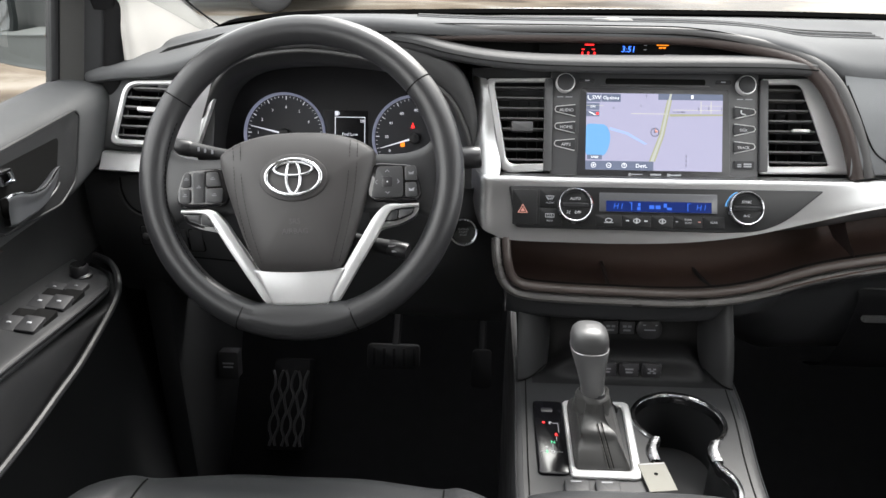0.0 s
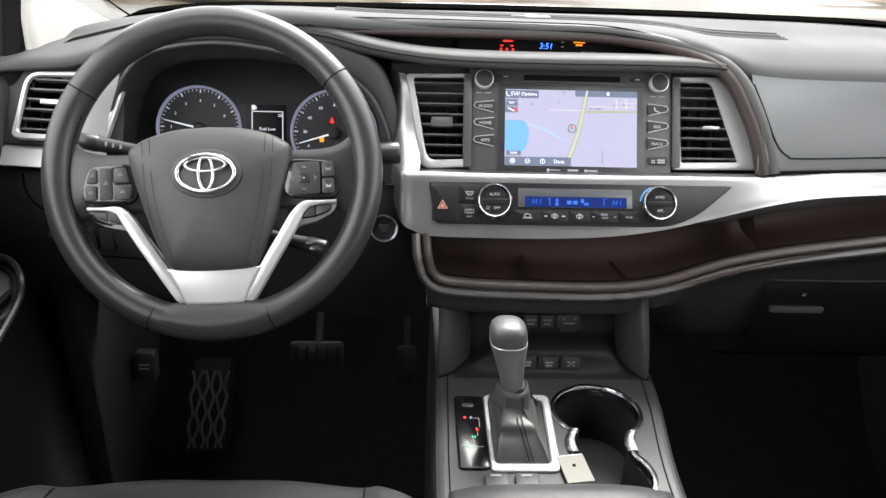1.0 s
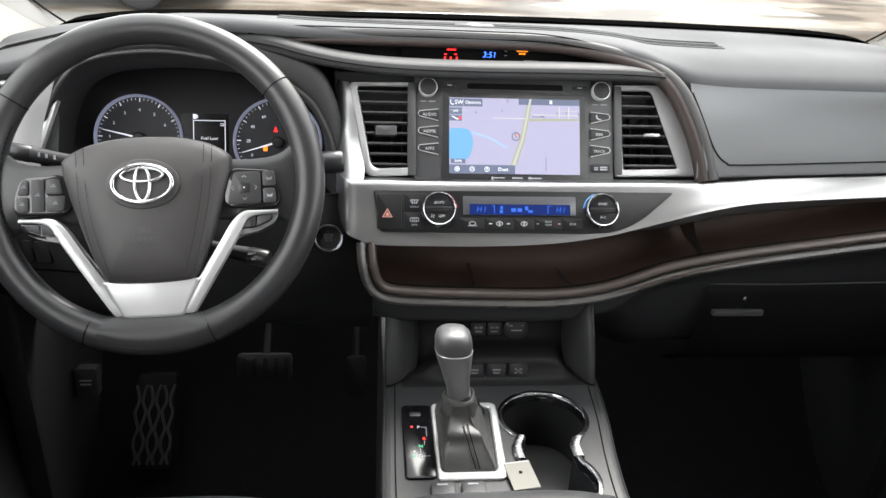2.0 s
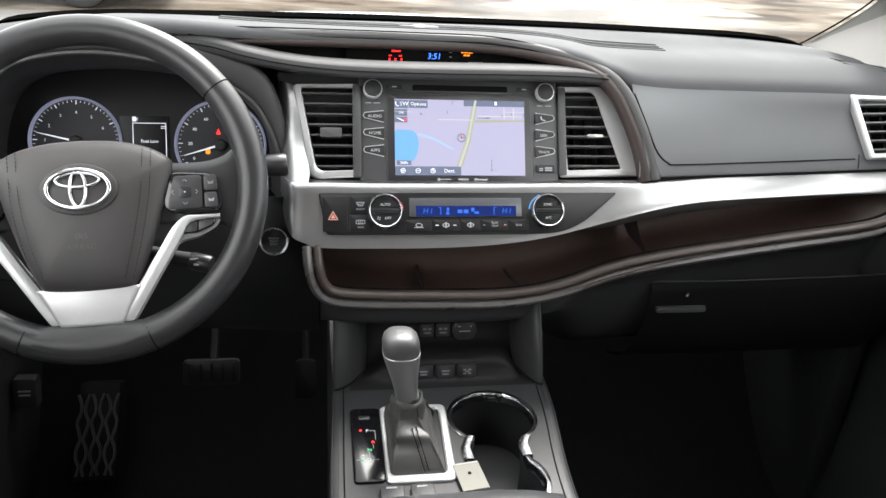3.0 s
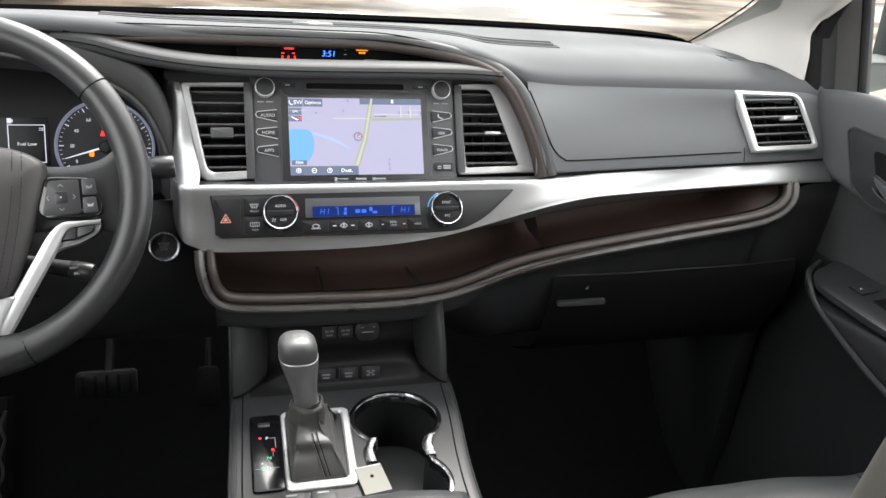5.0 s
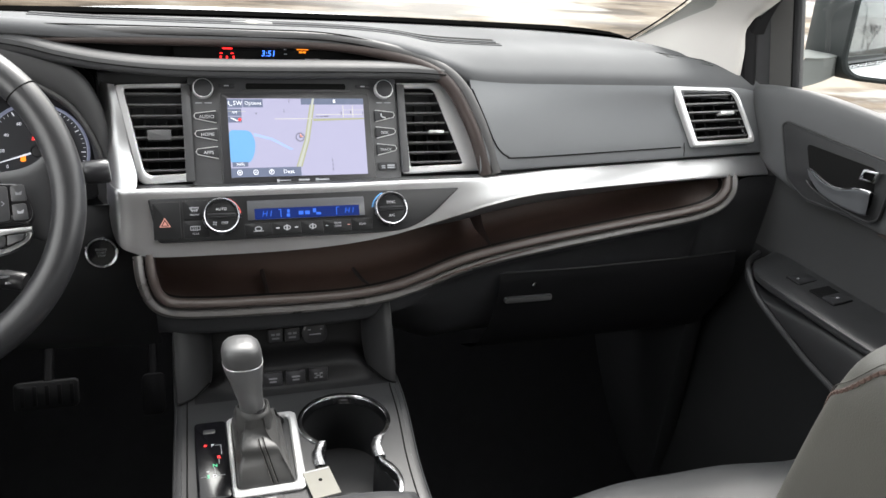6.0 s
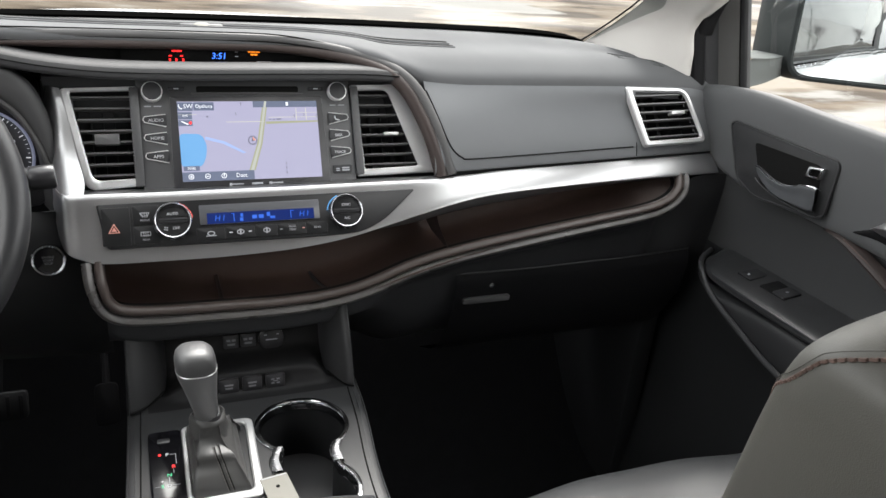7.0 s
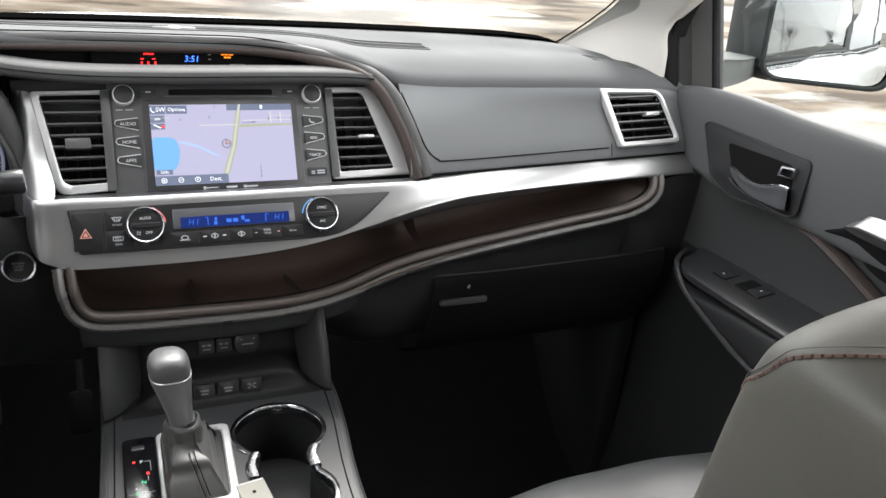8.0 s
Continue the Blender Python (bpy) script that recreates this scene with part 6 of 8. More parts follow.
for f, z, wob in ((0.0, TOPZ - 0.002, 0.0), (0.02, TOPZ + 0.005, 0.0006), (0.10, TOPZ + 0.012, 0.0010), (0.26, TOPZ + 0.020, 0.0016), (0.43, TOPZ + 0.028, 0.0024), (0.58, TOPZ + 0.035, 0.0040), (0.76, TOPZ + 0.041, 0.0046), (0.93, TOPZ + 0.046, 0.0024), (0.99, TOPZ + 0.053, 0.0006), (1.0, TOPZ + 0.0585, 0.0)):
    row = []
    for k, (x, y) in enumerate(frame_i):
        a = math.atan2(y - 0.681, x + 0.077)
        tx, ty = -0.087 + 0.0205 * math.cos(a), 0.686 + 0.0205 * math.sin(a)
        x, y = min(x, -0.0500), min(y, 0.732)
        w = wob * (0.6 * math.sin(a * 3 + z * 260) + 0.4 * math.sin(a * 7 - z * 420))
        row.append((x + (tx - x) * f + w * math.cos(a), y + (ty - y) * f + w * math.sin(a), z + 0.5 * w))
    rows.append(row)
sleeve = []
for z, r in ((0.038, 0.0215), (0.042, 0.0225), (0.047, 0.0218), (0.052, 0.0208), (0.058, 0.0200), (0.062, 0.0185), (0.0635, 0.0165), (0.062, 0.0150)):
    sleeve.append([(-0.087 + (r + 0.0010 * math.sin(5 * a + z * 300)) * math.cos(a), 0.688 + (r + 0.0010 * math.sin(4 * a - z * 200)) * 1.02 * math.sin(a), TOPZ + z + 0.0012 * math.sin(2 * a)) for a in np.linspace(0, 2 * math.pi, 41)[:-1]])
gpart("boot_collar", grid(sleeve, closed=True), BOOTHIDE, label="gathered leather collar")
hide = loft([r + [r[0]] for r in rows], 40, 96)
HIDETREE = BVHTree.FromBMesh(hide)
boot = gpart("boot", hide, BOOTHIDE, label="creased black leather boot")
for x in (-0.0745, -0.0795):
    line = []
    for k in range(24):
        f = k / 23
        hit = HIDETREE.ray_cast(Vector((x + 0.006 - 0.012 * f, 0.56, TOPZ + 0.006 + 0.034 * f)), Vector((0, 1, 0)))[0]
        if hit:
            line.append(hit + Vector((0, -0.0004, 0.0002)))
    gpart("stitching", stitches(line, 0.0030, 0.0009, 0.0012, up=(0, -0.6, 0.8)), THREAD, boot)
    gpart("boot_seam", sweep([p + Vector((0.0014, 0, 0)) for p in line], circle(0.0006, 5)), SEAM, boot)
def lever_ring(cx, cy, z, rx, ry, n=28, sq=2.6):
    out = []
    for k in range(n):
        a = 2 * math.pi * k / n
        c, s = math.cos(a), math.sin(a)
        out.append((cx + rx * abs(c) ** (2 / sq) * (1 if c > 0 else -1), cy + ry * abs(s) ** (2 / sq) * (1 if s > 0 else -1), z))
    return out
gpart("collar", grid([lever_ring(-0.0870, 0.688, TOPZ + 0.052, 0.0155, 0.0160), lever_ring(-0.0875, 0.688, TOPZ + 0.066, 0.0140, 0.0150), lever_ring(-0.0875, 0.688, TOPZ + 0.066, 0.012, 0.013)], closed=True), SATINBLACK)
body = [(-0.0880, 0.688, 0.060, 0.0132, 0.0150), (-0.0895, 0.688, 0.074, 0.0138, 0.0160), (-0.0920, 0.687, 0.090, 0.0158, 0.0180), (-0.0945, 0.686, 0.108, 0.0188, 0.0205), (-0.0965, 0.685, 0.122, 0.0212, 0.0225), (-0.0970, 0.685, 0.1275, 0.0214, 0.0228)]
gpart("knob_body", grid([lever_ring(x, y, TOPZ + z - 0.003 * 0, rx, ry) for x, y, z, rx, ry in body], closed=True), KNOBSILVER, label="satin silver knob body")
gpart("knob_ring", sweep([Vector(p) for p in lever_ring(-0.0970, 0.685, TOPZ + 0.1277, 0.0212, 0.0226)] + [Vector(lever_ring(-0.0970, 0.685, TOPZ + 0.1277, 0.0212, 0.0226)[0])], circle(0.0007, 6), cap=False), BRIGHTSILVER)
cap = [(-0.0970, 0.685, 0.1280, 0.0210, 0.0224), (-0.0972, 0.685, 0.1292, 0.0216, 0.0230), (-0.0980, 0.6845, 0.1400, 0.0214, 0.0226), (-0.0984, 0.684, 0.1465, 0.0198, 0.0210), (-0.0986, 0.684, 0.1502, 0.0166, 0.0180), (-0.0986, 0.684, 0.1524, 0.0112, 0.0126), (-0.0986, 0.684, 0.1532, 0.004, 0.005)]
bm = grid([lever_ring(x, y, TOPZ + z, rx, ry) for x, y, z, rx, ry in cap], closed=True)
bm.faces.new([bm.verts.new(p) for p in lever_ring(-0.0986, 0.684, TOPZ + 0.1532, 0.004, 0.005)])
gpart("knob_cap", bm, KNOBGREY, label="dark grey soft knob cap")
ZG = TOPZ + 0.0036
for t, x, y, m in (("P", -0.1330, 0.7020, WHITEINK), ("R", -0.1270, 0.6800, REDLED), ("N", -0.1320, 0.6660, GREENLED), ("D", -0.1330, 0.6485, WHITEINK), ("S", -0.1400, 0.6485, GREENLED), ("+", -0.1400, 0.6565, WHITEINK)):
    gpart("gate_letter", words(t, 0.0072, x, y, ZG), m, gate)
gpart("gate_lines", bars([(-0.1300, 0.7015, -0.1235, 0.7021), (-0.1240, 0.684, -0.1234, 0.7021), (-0.1275, 0.668, -0.1270, 0.6765), (-0.1330, 0.6525, -0.1324, 0.6625), (-0.1480, 0.6482, -0.1425, 0.6487), (-0.1300, 0.6482, -0.1215, 0.6487)], ZG), DIMINK, gate)
gpart("position_light", turned([(0.0017, ZG), (0.0017, ZG + 0.0004), (0.0, ZG + 0.0004)], 12, at=(-0.1410, 0.7030)), REDLED, gate)
gpart("release_cover", prism(rpoly(rect(-0.1425, 0.724, -0.1285, 0.732), 0.002), ZG - 0.001, ZG + 0.0008, 0.0004), SATINBLACK, gate)

# seat heater wheels and the armrest lid behind the gate
for x in (-0.112, -0.078):
    sw = thing("seat_heater_switch", pose(x, 0.590, TOPZ), "small black thumb wheel with a silver mark", "switch", "seat heater switches")
    part("housing", prism(rpoly(rect(-0.013, -0.022, 0.014, 0.012), 0.004), 0, 0.006, 0.002), PLASTIC, sw)
    part("mark", bars([(-0.006, 0.006, 0.006, 0.0085)], 0.006), FADEDINK, sw)
lid = thing("console_armrest", pose(0.0, 0.40, TOPZ), "black padded console armrest lid", "armrest")
rows = [[(x, y, z - 0.012 * (abs(x + 0.044) / 0.125) ** 4) for x in (-0.165, -0.12, -0.044, 0.03, 0.078)] for y, z in ((0.183, 0.001), (0.181, 0.008), (0.172, 0.014), (0.14, 0.019), (0.0, 0.024), (-0.30, 0.026))]
thick(part("pad", loft(rows, 24, 20), SEATHIDE, lid), 0.03, -1)

# ---------------------------------------------------------------- front doors
def front_door(s, name, label):
    """A front door's inner side; s is +1 for the passenger, -1 for the driver."""
    d = thing(name, pose(s * 0.76, 0.3, 0.0), label, "car door", kind="structure")
    back = Vector((-s * 0.76, -0.3, 0.0))
    def add(nm, bm, material, parent=None, lab="", **more):
        bmesh.ops.translate(bm, verts=bm.verts[:], vec=back)
        return part(nm, bm, material, parent or d, lab, **more)
    xi, xd = (0.690, 0.772) if s > 0 else (0.708, 0.790)
    def rise(y, flat):
        """Height of the armrest's edge: level beside the passenger, climbing rearwards beside the driver."""
        return flat if s > 0 else 0.575 + 0.115 * (0.809 - y)
    # upper panel: sill roll, flat, lower rolled edge
    rows = []
    for y, zt in ((1.00, 0.818), (0.985, 0.822), (0.93, 0.832), (0.84, 0.840), (0.70, 0.838), (0.55, 0.838), (0.20, 0.842), (-0.45, 0.850)):
        zb = 0.700 if y > 0.9 else 0.685 - 0.05 * max(0, 0.62 - y)
        if s > 0:
            sill = [(0.830, zt - 0.034), (0.805, zt - 0.022), (0.765, zt - 0.003), (0.748, zt - 0.014), (0.746, 0.770)]
        else:
            z0 = 0.8105 - 0.006 * max(0.0, (y - 0.93) / 0.07)
            sill = [(0.836, z0 - 0.016), (0.812, z0), (0.780, z0 - 0.005), (0.757, z0 - 0.012), (0.7475, z0 - 0.026), (0.746, 0.765)]
        rows.append([(s * x, y, z) for x, z in sill] + [(s * 0.750, y, 0.72), (s * 0.753, y, zb + 0.006), (s * 0.766, y, zb - 0.003), (s * 0.785, y, zb - 0.002)])
    add("upper_panel", loft(rows, 60, 30), DOORSKIN, lab="dark grey soft upper panel")
    # two tones paint the window light's fall-off down the door
    add("mid_panel", loft([[(s * 0.778, y, 0.705), (s * (xd + 0.001), y, 0.66), (s * (xd + 0.003), y, 0.61), (s * (xd + 0.001), y, 0.56)] for y in (1.0, 0.7, 0.3, -0.45)], 12, 12), MIDSKIN, lab="panel above the armrest, toned lighter for window light")
    add("lower_panel", loft([[(s * (xd + 0.001), y, 0.565), (s * (xd - 0.002), y, 0.50), (s * (xd - 0.01), y, 0.40), (s * 0.745, y, 0.20), (s * 0.72, y, 0.05)] for y in (1.0, 0.7, 0.3, -0.45)], 12, 20), DARK, lab="lower panel, toned darker where window light fades")
    add("front_edge", block(min(s * 0.742, s * 0.80), 0.988, 0.05, max(s * 0.742, s * 0.80), 1.02, 0.815), SEAM)
    # handle bezel and cup; a flat black plate paints the cup's shade
    bez = [(0.890, 0.778), (0.882, 0.785), (0.671, 0.784), (0.674, 0.705), (0.686, 0.697), (0.808, 0.686), (0.852, 0.702)]
    cup = [(0.831, 0.766), (0.697, 0.770), (0.690, 0.714), (0.745, 0.703), (0.800, 0.708)]
    hy, hz = (0.0, 0.0) if s > 0 else (-0.015, 0.006)
    bez, cup = [(y + hy, z + hz) for y, z in bez], [(y + hy, z + hz) for y, z in cup]
    def wall(pts, z0, z1, bev, nm, mat, lab="", holes=None, parent=None, r=0.012):
        o = rpoly(pts, r, 5)
        bm = ring(o, [holes(p) for p in o], z0, z1, bev) if holes else prism(o, z0, z1, bev)
        m = Matrix(((0, 0, -s, s * 0.750), (1, 0, 0, 0), (0, 1, 0, 0), (0, 0, 0, 1)))
        bmesh.ops.transform(bm, matrix=m, verts=bm.verts[:])
        return add(nm, bm, mat, parent, lab)
    plate = wall(bez, -0.010, 0.0065, 0.004, "handle_bezel", TRIMGREY, "charcoal handle surround")
    o = rpoly(bez, 0.012, 5)
    add("bezel_edge", sweep([(s * 0.7445, p[0], p[1]) for p in o + o[:1]], circle(0.0022, 6), up=(1, 0, 0), cap=False), PLASTIC, plate)
    wall(cup, 0.0066, 0.0072, 0.0, "recess_shade", SEAM, "flat black plate painted as the finger recess's shade", parent=plate, r=0.010)
    # pull lever: a scooped paddle, deep and tall at its free end
    rows = []
    for y, zt, zb, out in ((0.811, 0.7345, 0.7235, 0.004), (0.800, 0.7340, 0.7165, 0.006), (0.778, 0.7300, 0.7085, 0.010), (0.752, 0.7285, 0.7045, 0.013), (0.728, 0.7325, 0.7045, 0.0145), (0.708, 0.7405, 0.7050, 0.015), (0.692, 0.7435, 0.7060, 0.015), (0.685, 0.7425, 0.7080, 0.013)):
        x, h = s * (0.7425 - out), zt - zb
        y, zt, zb = y + hy, zt + hz, zb + hz
        rows.append([(x + s * 0.010, y, zt - 0.004), (x + s * 0.0030, y, zt - 0.0004), (x, y, zt - 0.0012), (x - s * 0.0012, y, zt - 0.12 * h - 0.001), (x + s * 0.0012, y, zt - 0.45 * h), (x + s * 0.0022, y, zt - 0.75 * h), (x + s * 0.0035, y, zb + 0.0015), (x + s * 0.011, y, zb)])
    add("door_handle", loft(rows, 40, 28), DARKCHROME, plate, "smoked chrome pull lever")
    add("lever_edge", sweep(spline([Vector(r[2]) + Vector((-s * 0.0004, 0, 0.0004)) for r in rows], 40), circle(0.0011, 8), up=(1, 0, 0)), CHROME, plate)
    add("cup_edge", sweep(spline([(s * 0.7425, y + hy, z + hz) for y, z in ((0.812, 0.714), (0.800, 0.708), (0.770, 0.7015), (0.740, 0.6985), (0.700, 0.6975), (0.684, 0.699))], 30), circle(0.0010, 6), up=(1, 0, 0)), KNOBGREY, plate)
    lk = ring(rpoly([(0.716, 0.7495), (0.690, 0.7525), (0.687, 0.7695), (0.712, 0.7665)], 0.002), rpoly([(0.712, 0.753), (0.694, 0.7555), (0.6915, 0.7655), (0.709, 0.763)], 0.001), 0.007, 0.016, 0.001)
    bmesh.ops.transform(lk, matrix=Matrix(((0, 0, -s, s * 0.750), (1, 0, 0, hy), (0, 1, 0, hz), (0, 0, 0, 1))), verts=lk.verts[:])
    add("lock_tab", lk, CHROME, plate)
    # armrest with switch plate and bolster
    rows = []
    for y, zt, k in ((0.868, 0.556, 0.25), (0.855, 0.560, 0.55), (0.83, 0.562, 0.8), (0.79, 0.563, 0.97), (0.72, 0.564, 1.0), (0.60, 0.566, 1.0), (0.40, 0.572, 1.0), (0.0, 0.58, 1.0)):
        x0, w, zt = xd, (xd - xi) * k, rise(y, zt)
        rows.append([(s * x0, y, zt + 0.012), (s * (x0 - w * 0.5), y, zt + 0.006), (s * (x0 - w * 0.92), y, zt), (s * (x0 - w), y, zt - 0.005), (s * (x0 - w * 0.97), y, zt - 0.014), (s * (x0 - w * 0.6), y, zt - 0.024), (s * (x0 - w * 0.4), y, zt - 0.05)])
    arm = add("armrest", loft(rows, 40, 28), ARMBLACK, lab="charcoal armrest with switch plate")
    add("armrest_edge", sweep(spline([(s * (xd - (xd - xi) * k), y, rise(y, z) - 0.003) for y, z, k in ((0.80, 0.5625, 0.96), (0.72, 0.564, 1.0), (0.60, 0.566, 1.0), (0.50, 0.569, 1.0))], 20), circle(0.0022, 8)), ARMBLACK, arm)
    rows = []
    swell = (((0.872, 0.554, 0.550, 0.35), (0.855, 0.549, 0.543, 0.70), (0.81, 0.538, 0.532, 0.92), (0.74, 0.540, 0.516, 0.96), (0.66, 0.546, 0.498, 0.98), (0.50, 0.550, 0.482, 1.0), (0.0, 0.55, 0.47, 1.0)) if s > 0 else
             ((0.872, 0.572, 0.568, 0.35), (0.855, 0.566, 0.560, 0.70), (0.81, 0.552, 0.546, 0.92), (0.74, 0.561, 0.538, 0.96), (0.66, 0.576, 0.528, 0.98), (0.50, 0.598, 0.515, 1.0), (0.0, 0.62, 0.51, 1.0)))
    for y, zt, zb, k in swell:
        x0, w = xd, (xd - xi) * k
        rows.append([(s * (x0 - w * 0.55), y, zt - 0.006), (s * (x0 - w * 0.8), y, zt + 0.001), (s * (x0 - w * 0.97), y, zt - 0.004), (s * (x0 - w * 1.04), y, (zt + zb) / 2), (s * (x0 - w * 1.02), y, zb), (s * (x0 - w * 0.9), y, zb - 0.008), (s * x0, y, zb - 0.03)])
    bol = add("door_bolster", loft(rows, 36, 28), BOLSTER, lab="black rolled door pocket bolster")
    rim = ([(0.748, 0.872, 0.566), (0.718, 0.856, 0.560), (0.695, 0.826, 0.556), (0.687, 0.787, 0.533), (0.684, 0.703, 0.507), (0.682, 0.627, 0.490), (0.68, 0.50, 0.476), (0.68, 0.1, 0.47)] if s > 0 else
           [(-0.760, 0.872, 0.585), (-0.728, 0.850, 0.584), (-0.703, 0.815, 0.578), (-0.700, 0.790, 0.557), (-0.699, 0.693, 0.533), (-0.698, 0.628, 0.527), (-0.70, 0.50, 0.516), (-0.70, 0.1, 0.51)])
    add("pocket_rim", sweep(spline(rim, 50), circle(0.0045, 8)), PLASTIC if s > 0 else BOLSTER, bol, "soft grey pocket rim")
    # switches; raised black pads stand in for the shade in their wells
    def key(x, y, z, w, l, nm="window_switch", raise_=0.006, turn=0.0, mat=KEYMAT, tip=0.0):
        bm = prism(rpoly(rect(-w / 2, -l / 2, w / 2, l / 2), 0.0025), -0.006, raise_, 0.0015)
        bmesh.ops.transform(bm, matrix=pose(s * x, y, z, tip, -s * 7, turn), verts=bm.verts[:])
        return add(nm, bm, mat, arm)
    if s > 0:
        key(0.7425, 0.7655, 0.5695, 0.038, 0.030, "well_shade", 0.0020, mat=SEALSHADE)
        key(0.7425, 0.7655, 0.5705, 0.034, 0.026, "lock_switch", 0.0025)
        for o in (-0.009, 0.009):
            key(0.7425 + o, 0.7655, 0.5732, 0.004, 0.003, "switch_print", 0.0006, mat=DIMINK)
        key(0.743, 0.7075, 0.5715, 0.036, 0.050, "well_shade", 0.0016, mat=SEALSHADE)
        key(0.743, 0.6950, 0.5715, 0.034, 0.024, "window_switch", 0.0040)
        key(0.743, 0.6950, 0.5757, 0.006, 0.004, "switch_print", 0.0004, mat=DIMINK)
    else:
        for o in (-0.013, 0.013):
            key(0.7505 + o, 0.772 - 0.15 * o, rise(0.772, 0) + 0.006, 0.024, 0.024, "lock_switch", 0.003)
            key(0.7505 + o, 0.772 - 0.15 * o, rise(0.772, 0) + 0.0095, 0.005, 0.003, "switch_print", 0.0005, mat=FADEDINK)
            for yy in (0.721, 0.657):
                zk = rise(yy, 0) + 0.006
                key(0.743 + o * 0.92, yy + 0.0225, zk - 0.003, 0.0235, 0.034, "well_shade", 0.0025, mat=SEAM)
                key(0.743 + o * 0.92, yy, zk, 0.0230, 0.029, "window_switch", 0.0040, tip=5)
                key(0.743 + o * 0.92, yy, zk + 0.0044, 0.006, 0.004, "switch_print", 0.0006, mat=DIMINK)
        kn = turned([(0.015, 0.0), (0.0155, 0.004), (0.012, 0.006), (0.0115, 0.016), (0.010, 0.018), (0.0, 0.019)], 28)
        bmesh.ops.translate(kn, verts=kn.verts[:], vec=(-0.7545, 0.818, rise(0.818, 0) + 0.004))
        kb = add("mirror_knob", kn, SATINBLACK, arm, "round mirror adjuster")
        tp = turned([(0.0098, 0.0), (0.0098, 0.0015), (0.008, 0.002), (0.0, 0.002)], 24)
        bmesh.ops.translate(tp, verts=tp.verts[:], vec=(-0.7545, 0.818, rise(0.818, 0) + 0.0222))
        add("knob_top", tp, CHROME, kb)
    # pull pocket accents behind the handle
    add("accent_band", loft([[(s * 0.764, y, za - 0.006), (s * 0.755, y, za), (s * 0.750, y, (za + zb) / 2), (s * 0.755, y, zb), (s * 0.764, y, zb + 0.005)] for y, za, zb in ((0.672, 0.684, 0.686), (0.645, 0.677, 0.686), (0.60, 0.661, 0.673), (0.545, 0.639, 0.652), (0.46, 0.602, 0.616))], 24, 12), BROWN, lab="dark brown stitched accent")
    for j, nm in ((0, "accent_stitching"), (1, "accent_stitching")):
        add(nm, sweep([(s * 0.7535, y, z[j]) for y, z in ((0.640, (0.6775, 0.6845)), (0.60, (0.6632, 0.6712)), (0.545, (0.6412, 0.6502)), (0.46, (0.604, 0.614)))], circle(0.0008, 5)), REDTHREAD)
    # black sheet that stands in for the shade behind the pull grip
    add("grip_shadow", loft([[(s * 0.758, y, za), (s * 0.748, y, (za + zb) / 2), (s * 0.758, y, zb)] for y, za, zb in ((0.625, 0.698, 0.704), (0.58, 0.690, 0.738), (0.52, 0.668, 0.762), (0.30, 0.66, 0.762))], 16, 8), SEALSHADE)
    add("grip", loft([[(s * 0.752, 0.600, 0.714), (s * 0.744, 0.598, 0.717), (s * 0.752, 0.596, 0.720)], [(s * 0.742, 0.575, 0.716), (s * 0.728, 0.575, 0.728), (s * 0.742, 0.572, 0.738)],
                      [(s * 0.738, 0.53, 0.716), (s * 0.720, 0.53, 0.734), (s * 0.736, 0.53, 0.752)], [(s * 0.738, 0.30, 0.710), (s * 0.716, 0.30, 0.732), (s * 0.736, 0.30, 0.750)]], 20, 10), SILVER, lab="satin silver pull grip")
    # sash triangle in front of the window, leaning with the door frame
    def lean(x, y, z):
        return (s * (x - 0.112 * (z - 0.87)), y + 0.19 * (z - 0.87), z)
    def strip(nm, cols, mat, lab="", zs=(0.785, 0.83, 0.88, 0.93, 0.975, 1.02), n=6):
        return add(nm, loft([[lean(x, y, z) for x, y in cols] for z in zs], 12, n), mat, None, lab, sharp=25)
    strip("sash_cover", [(0.800, 0.970), (0.7975, 0.968), (0.791, 0.9765), (0.784, 0.986), (0.779, 0.993), (0.7775, 0.9945)], SASHGREY, "warm grey sash corner cover", n=12)
    strip("sash_side", [(0.7775, 0.9945), (0.774, 0.9958), (0.764, 0.9968), (0.753, 0.998), (0.750, 1.002)], SASHBLACK, "black sash side", n=12)
    strip("sash_seal", [(0.753, 1.006), (0.7515, 0.998), (0.747, 0.993), (0.740, 0.990), (0.731, 0.990), (0.724, 0.994), (0.720, 1.010)], SEALSHADE, "black rubber door seal", n=18)
    add("upper_sash", sweep(spline([lean(0.748, 1.008, 0.90), (s * 0.746, 1.002, 0.945), (s * 0.738, 0.965, 0.985), (s * 0.725, 0.88, 1.06), (s * 0.70, 0.68, 1.23)], 20), rpoly(rect(-0.020, -0.016, 0.020, 0.016), 0.008)), SEALSHADE)
    strip("window_channel", [(0.8005, 0.974), (0.7995, 0.966), (0.8005, 0.958), (0.8045, 0.954), (0.812, 0.956)], TRIMGREY, "window run channel", n=10)
    strip("channel_gap", [(0.8015, 0.972), (0.7985, 0.9672), (0.8002, 0.9655)], SEALSHADE)
    pane = add("side_window", loft([[(s * x, ya, z), (s * x, yb, z)] for x, z, ya, yb in ((0.812, 0.79, 0.975, -0.50), (0.804, 0.88, 0.990, -0.48), (0.793, 0.99, 1.0, -0.45), (0.779, 1.11, 0.90, -0.45), (0.760, 1.25, 0.75, -0.45))], 14, 2), GLASS, lab="clear side window")
    pane.visible_shadow = False
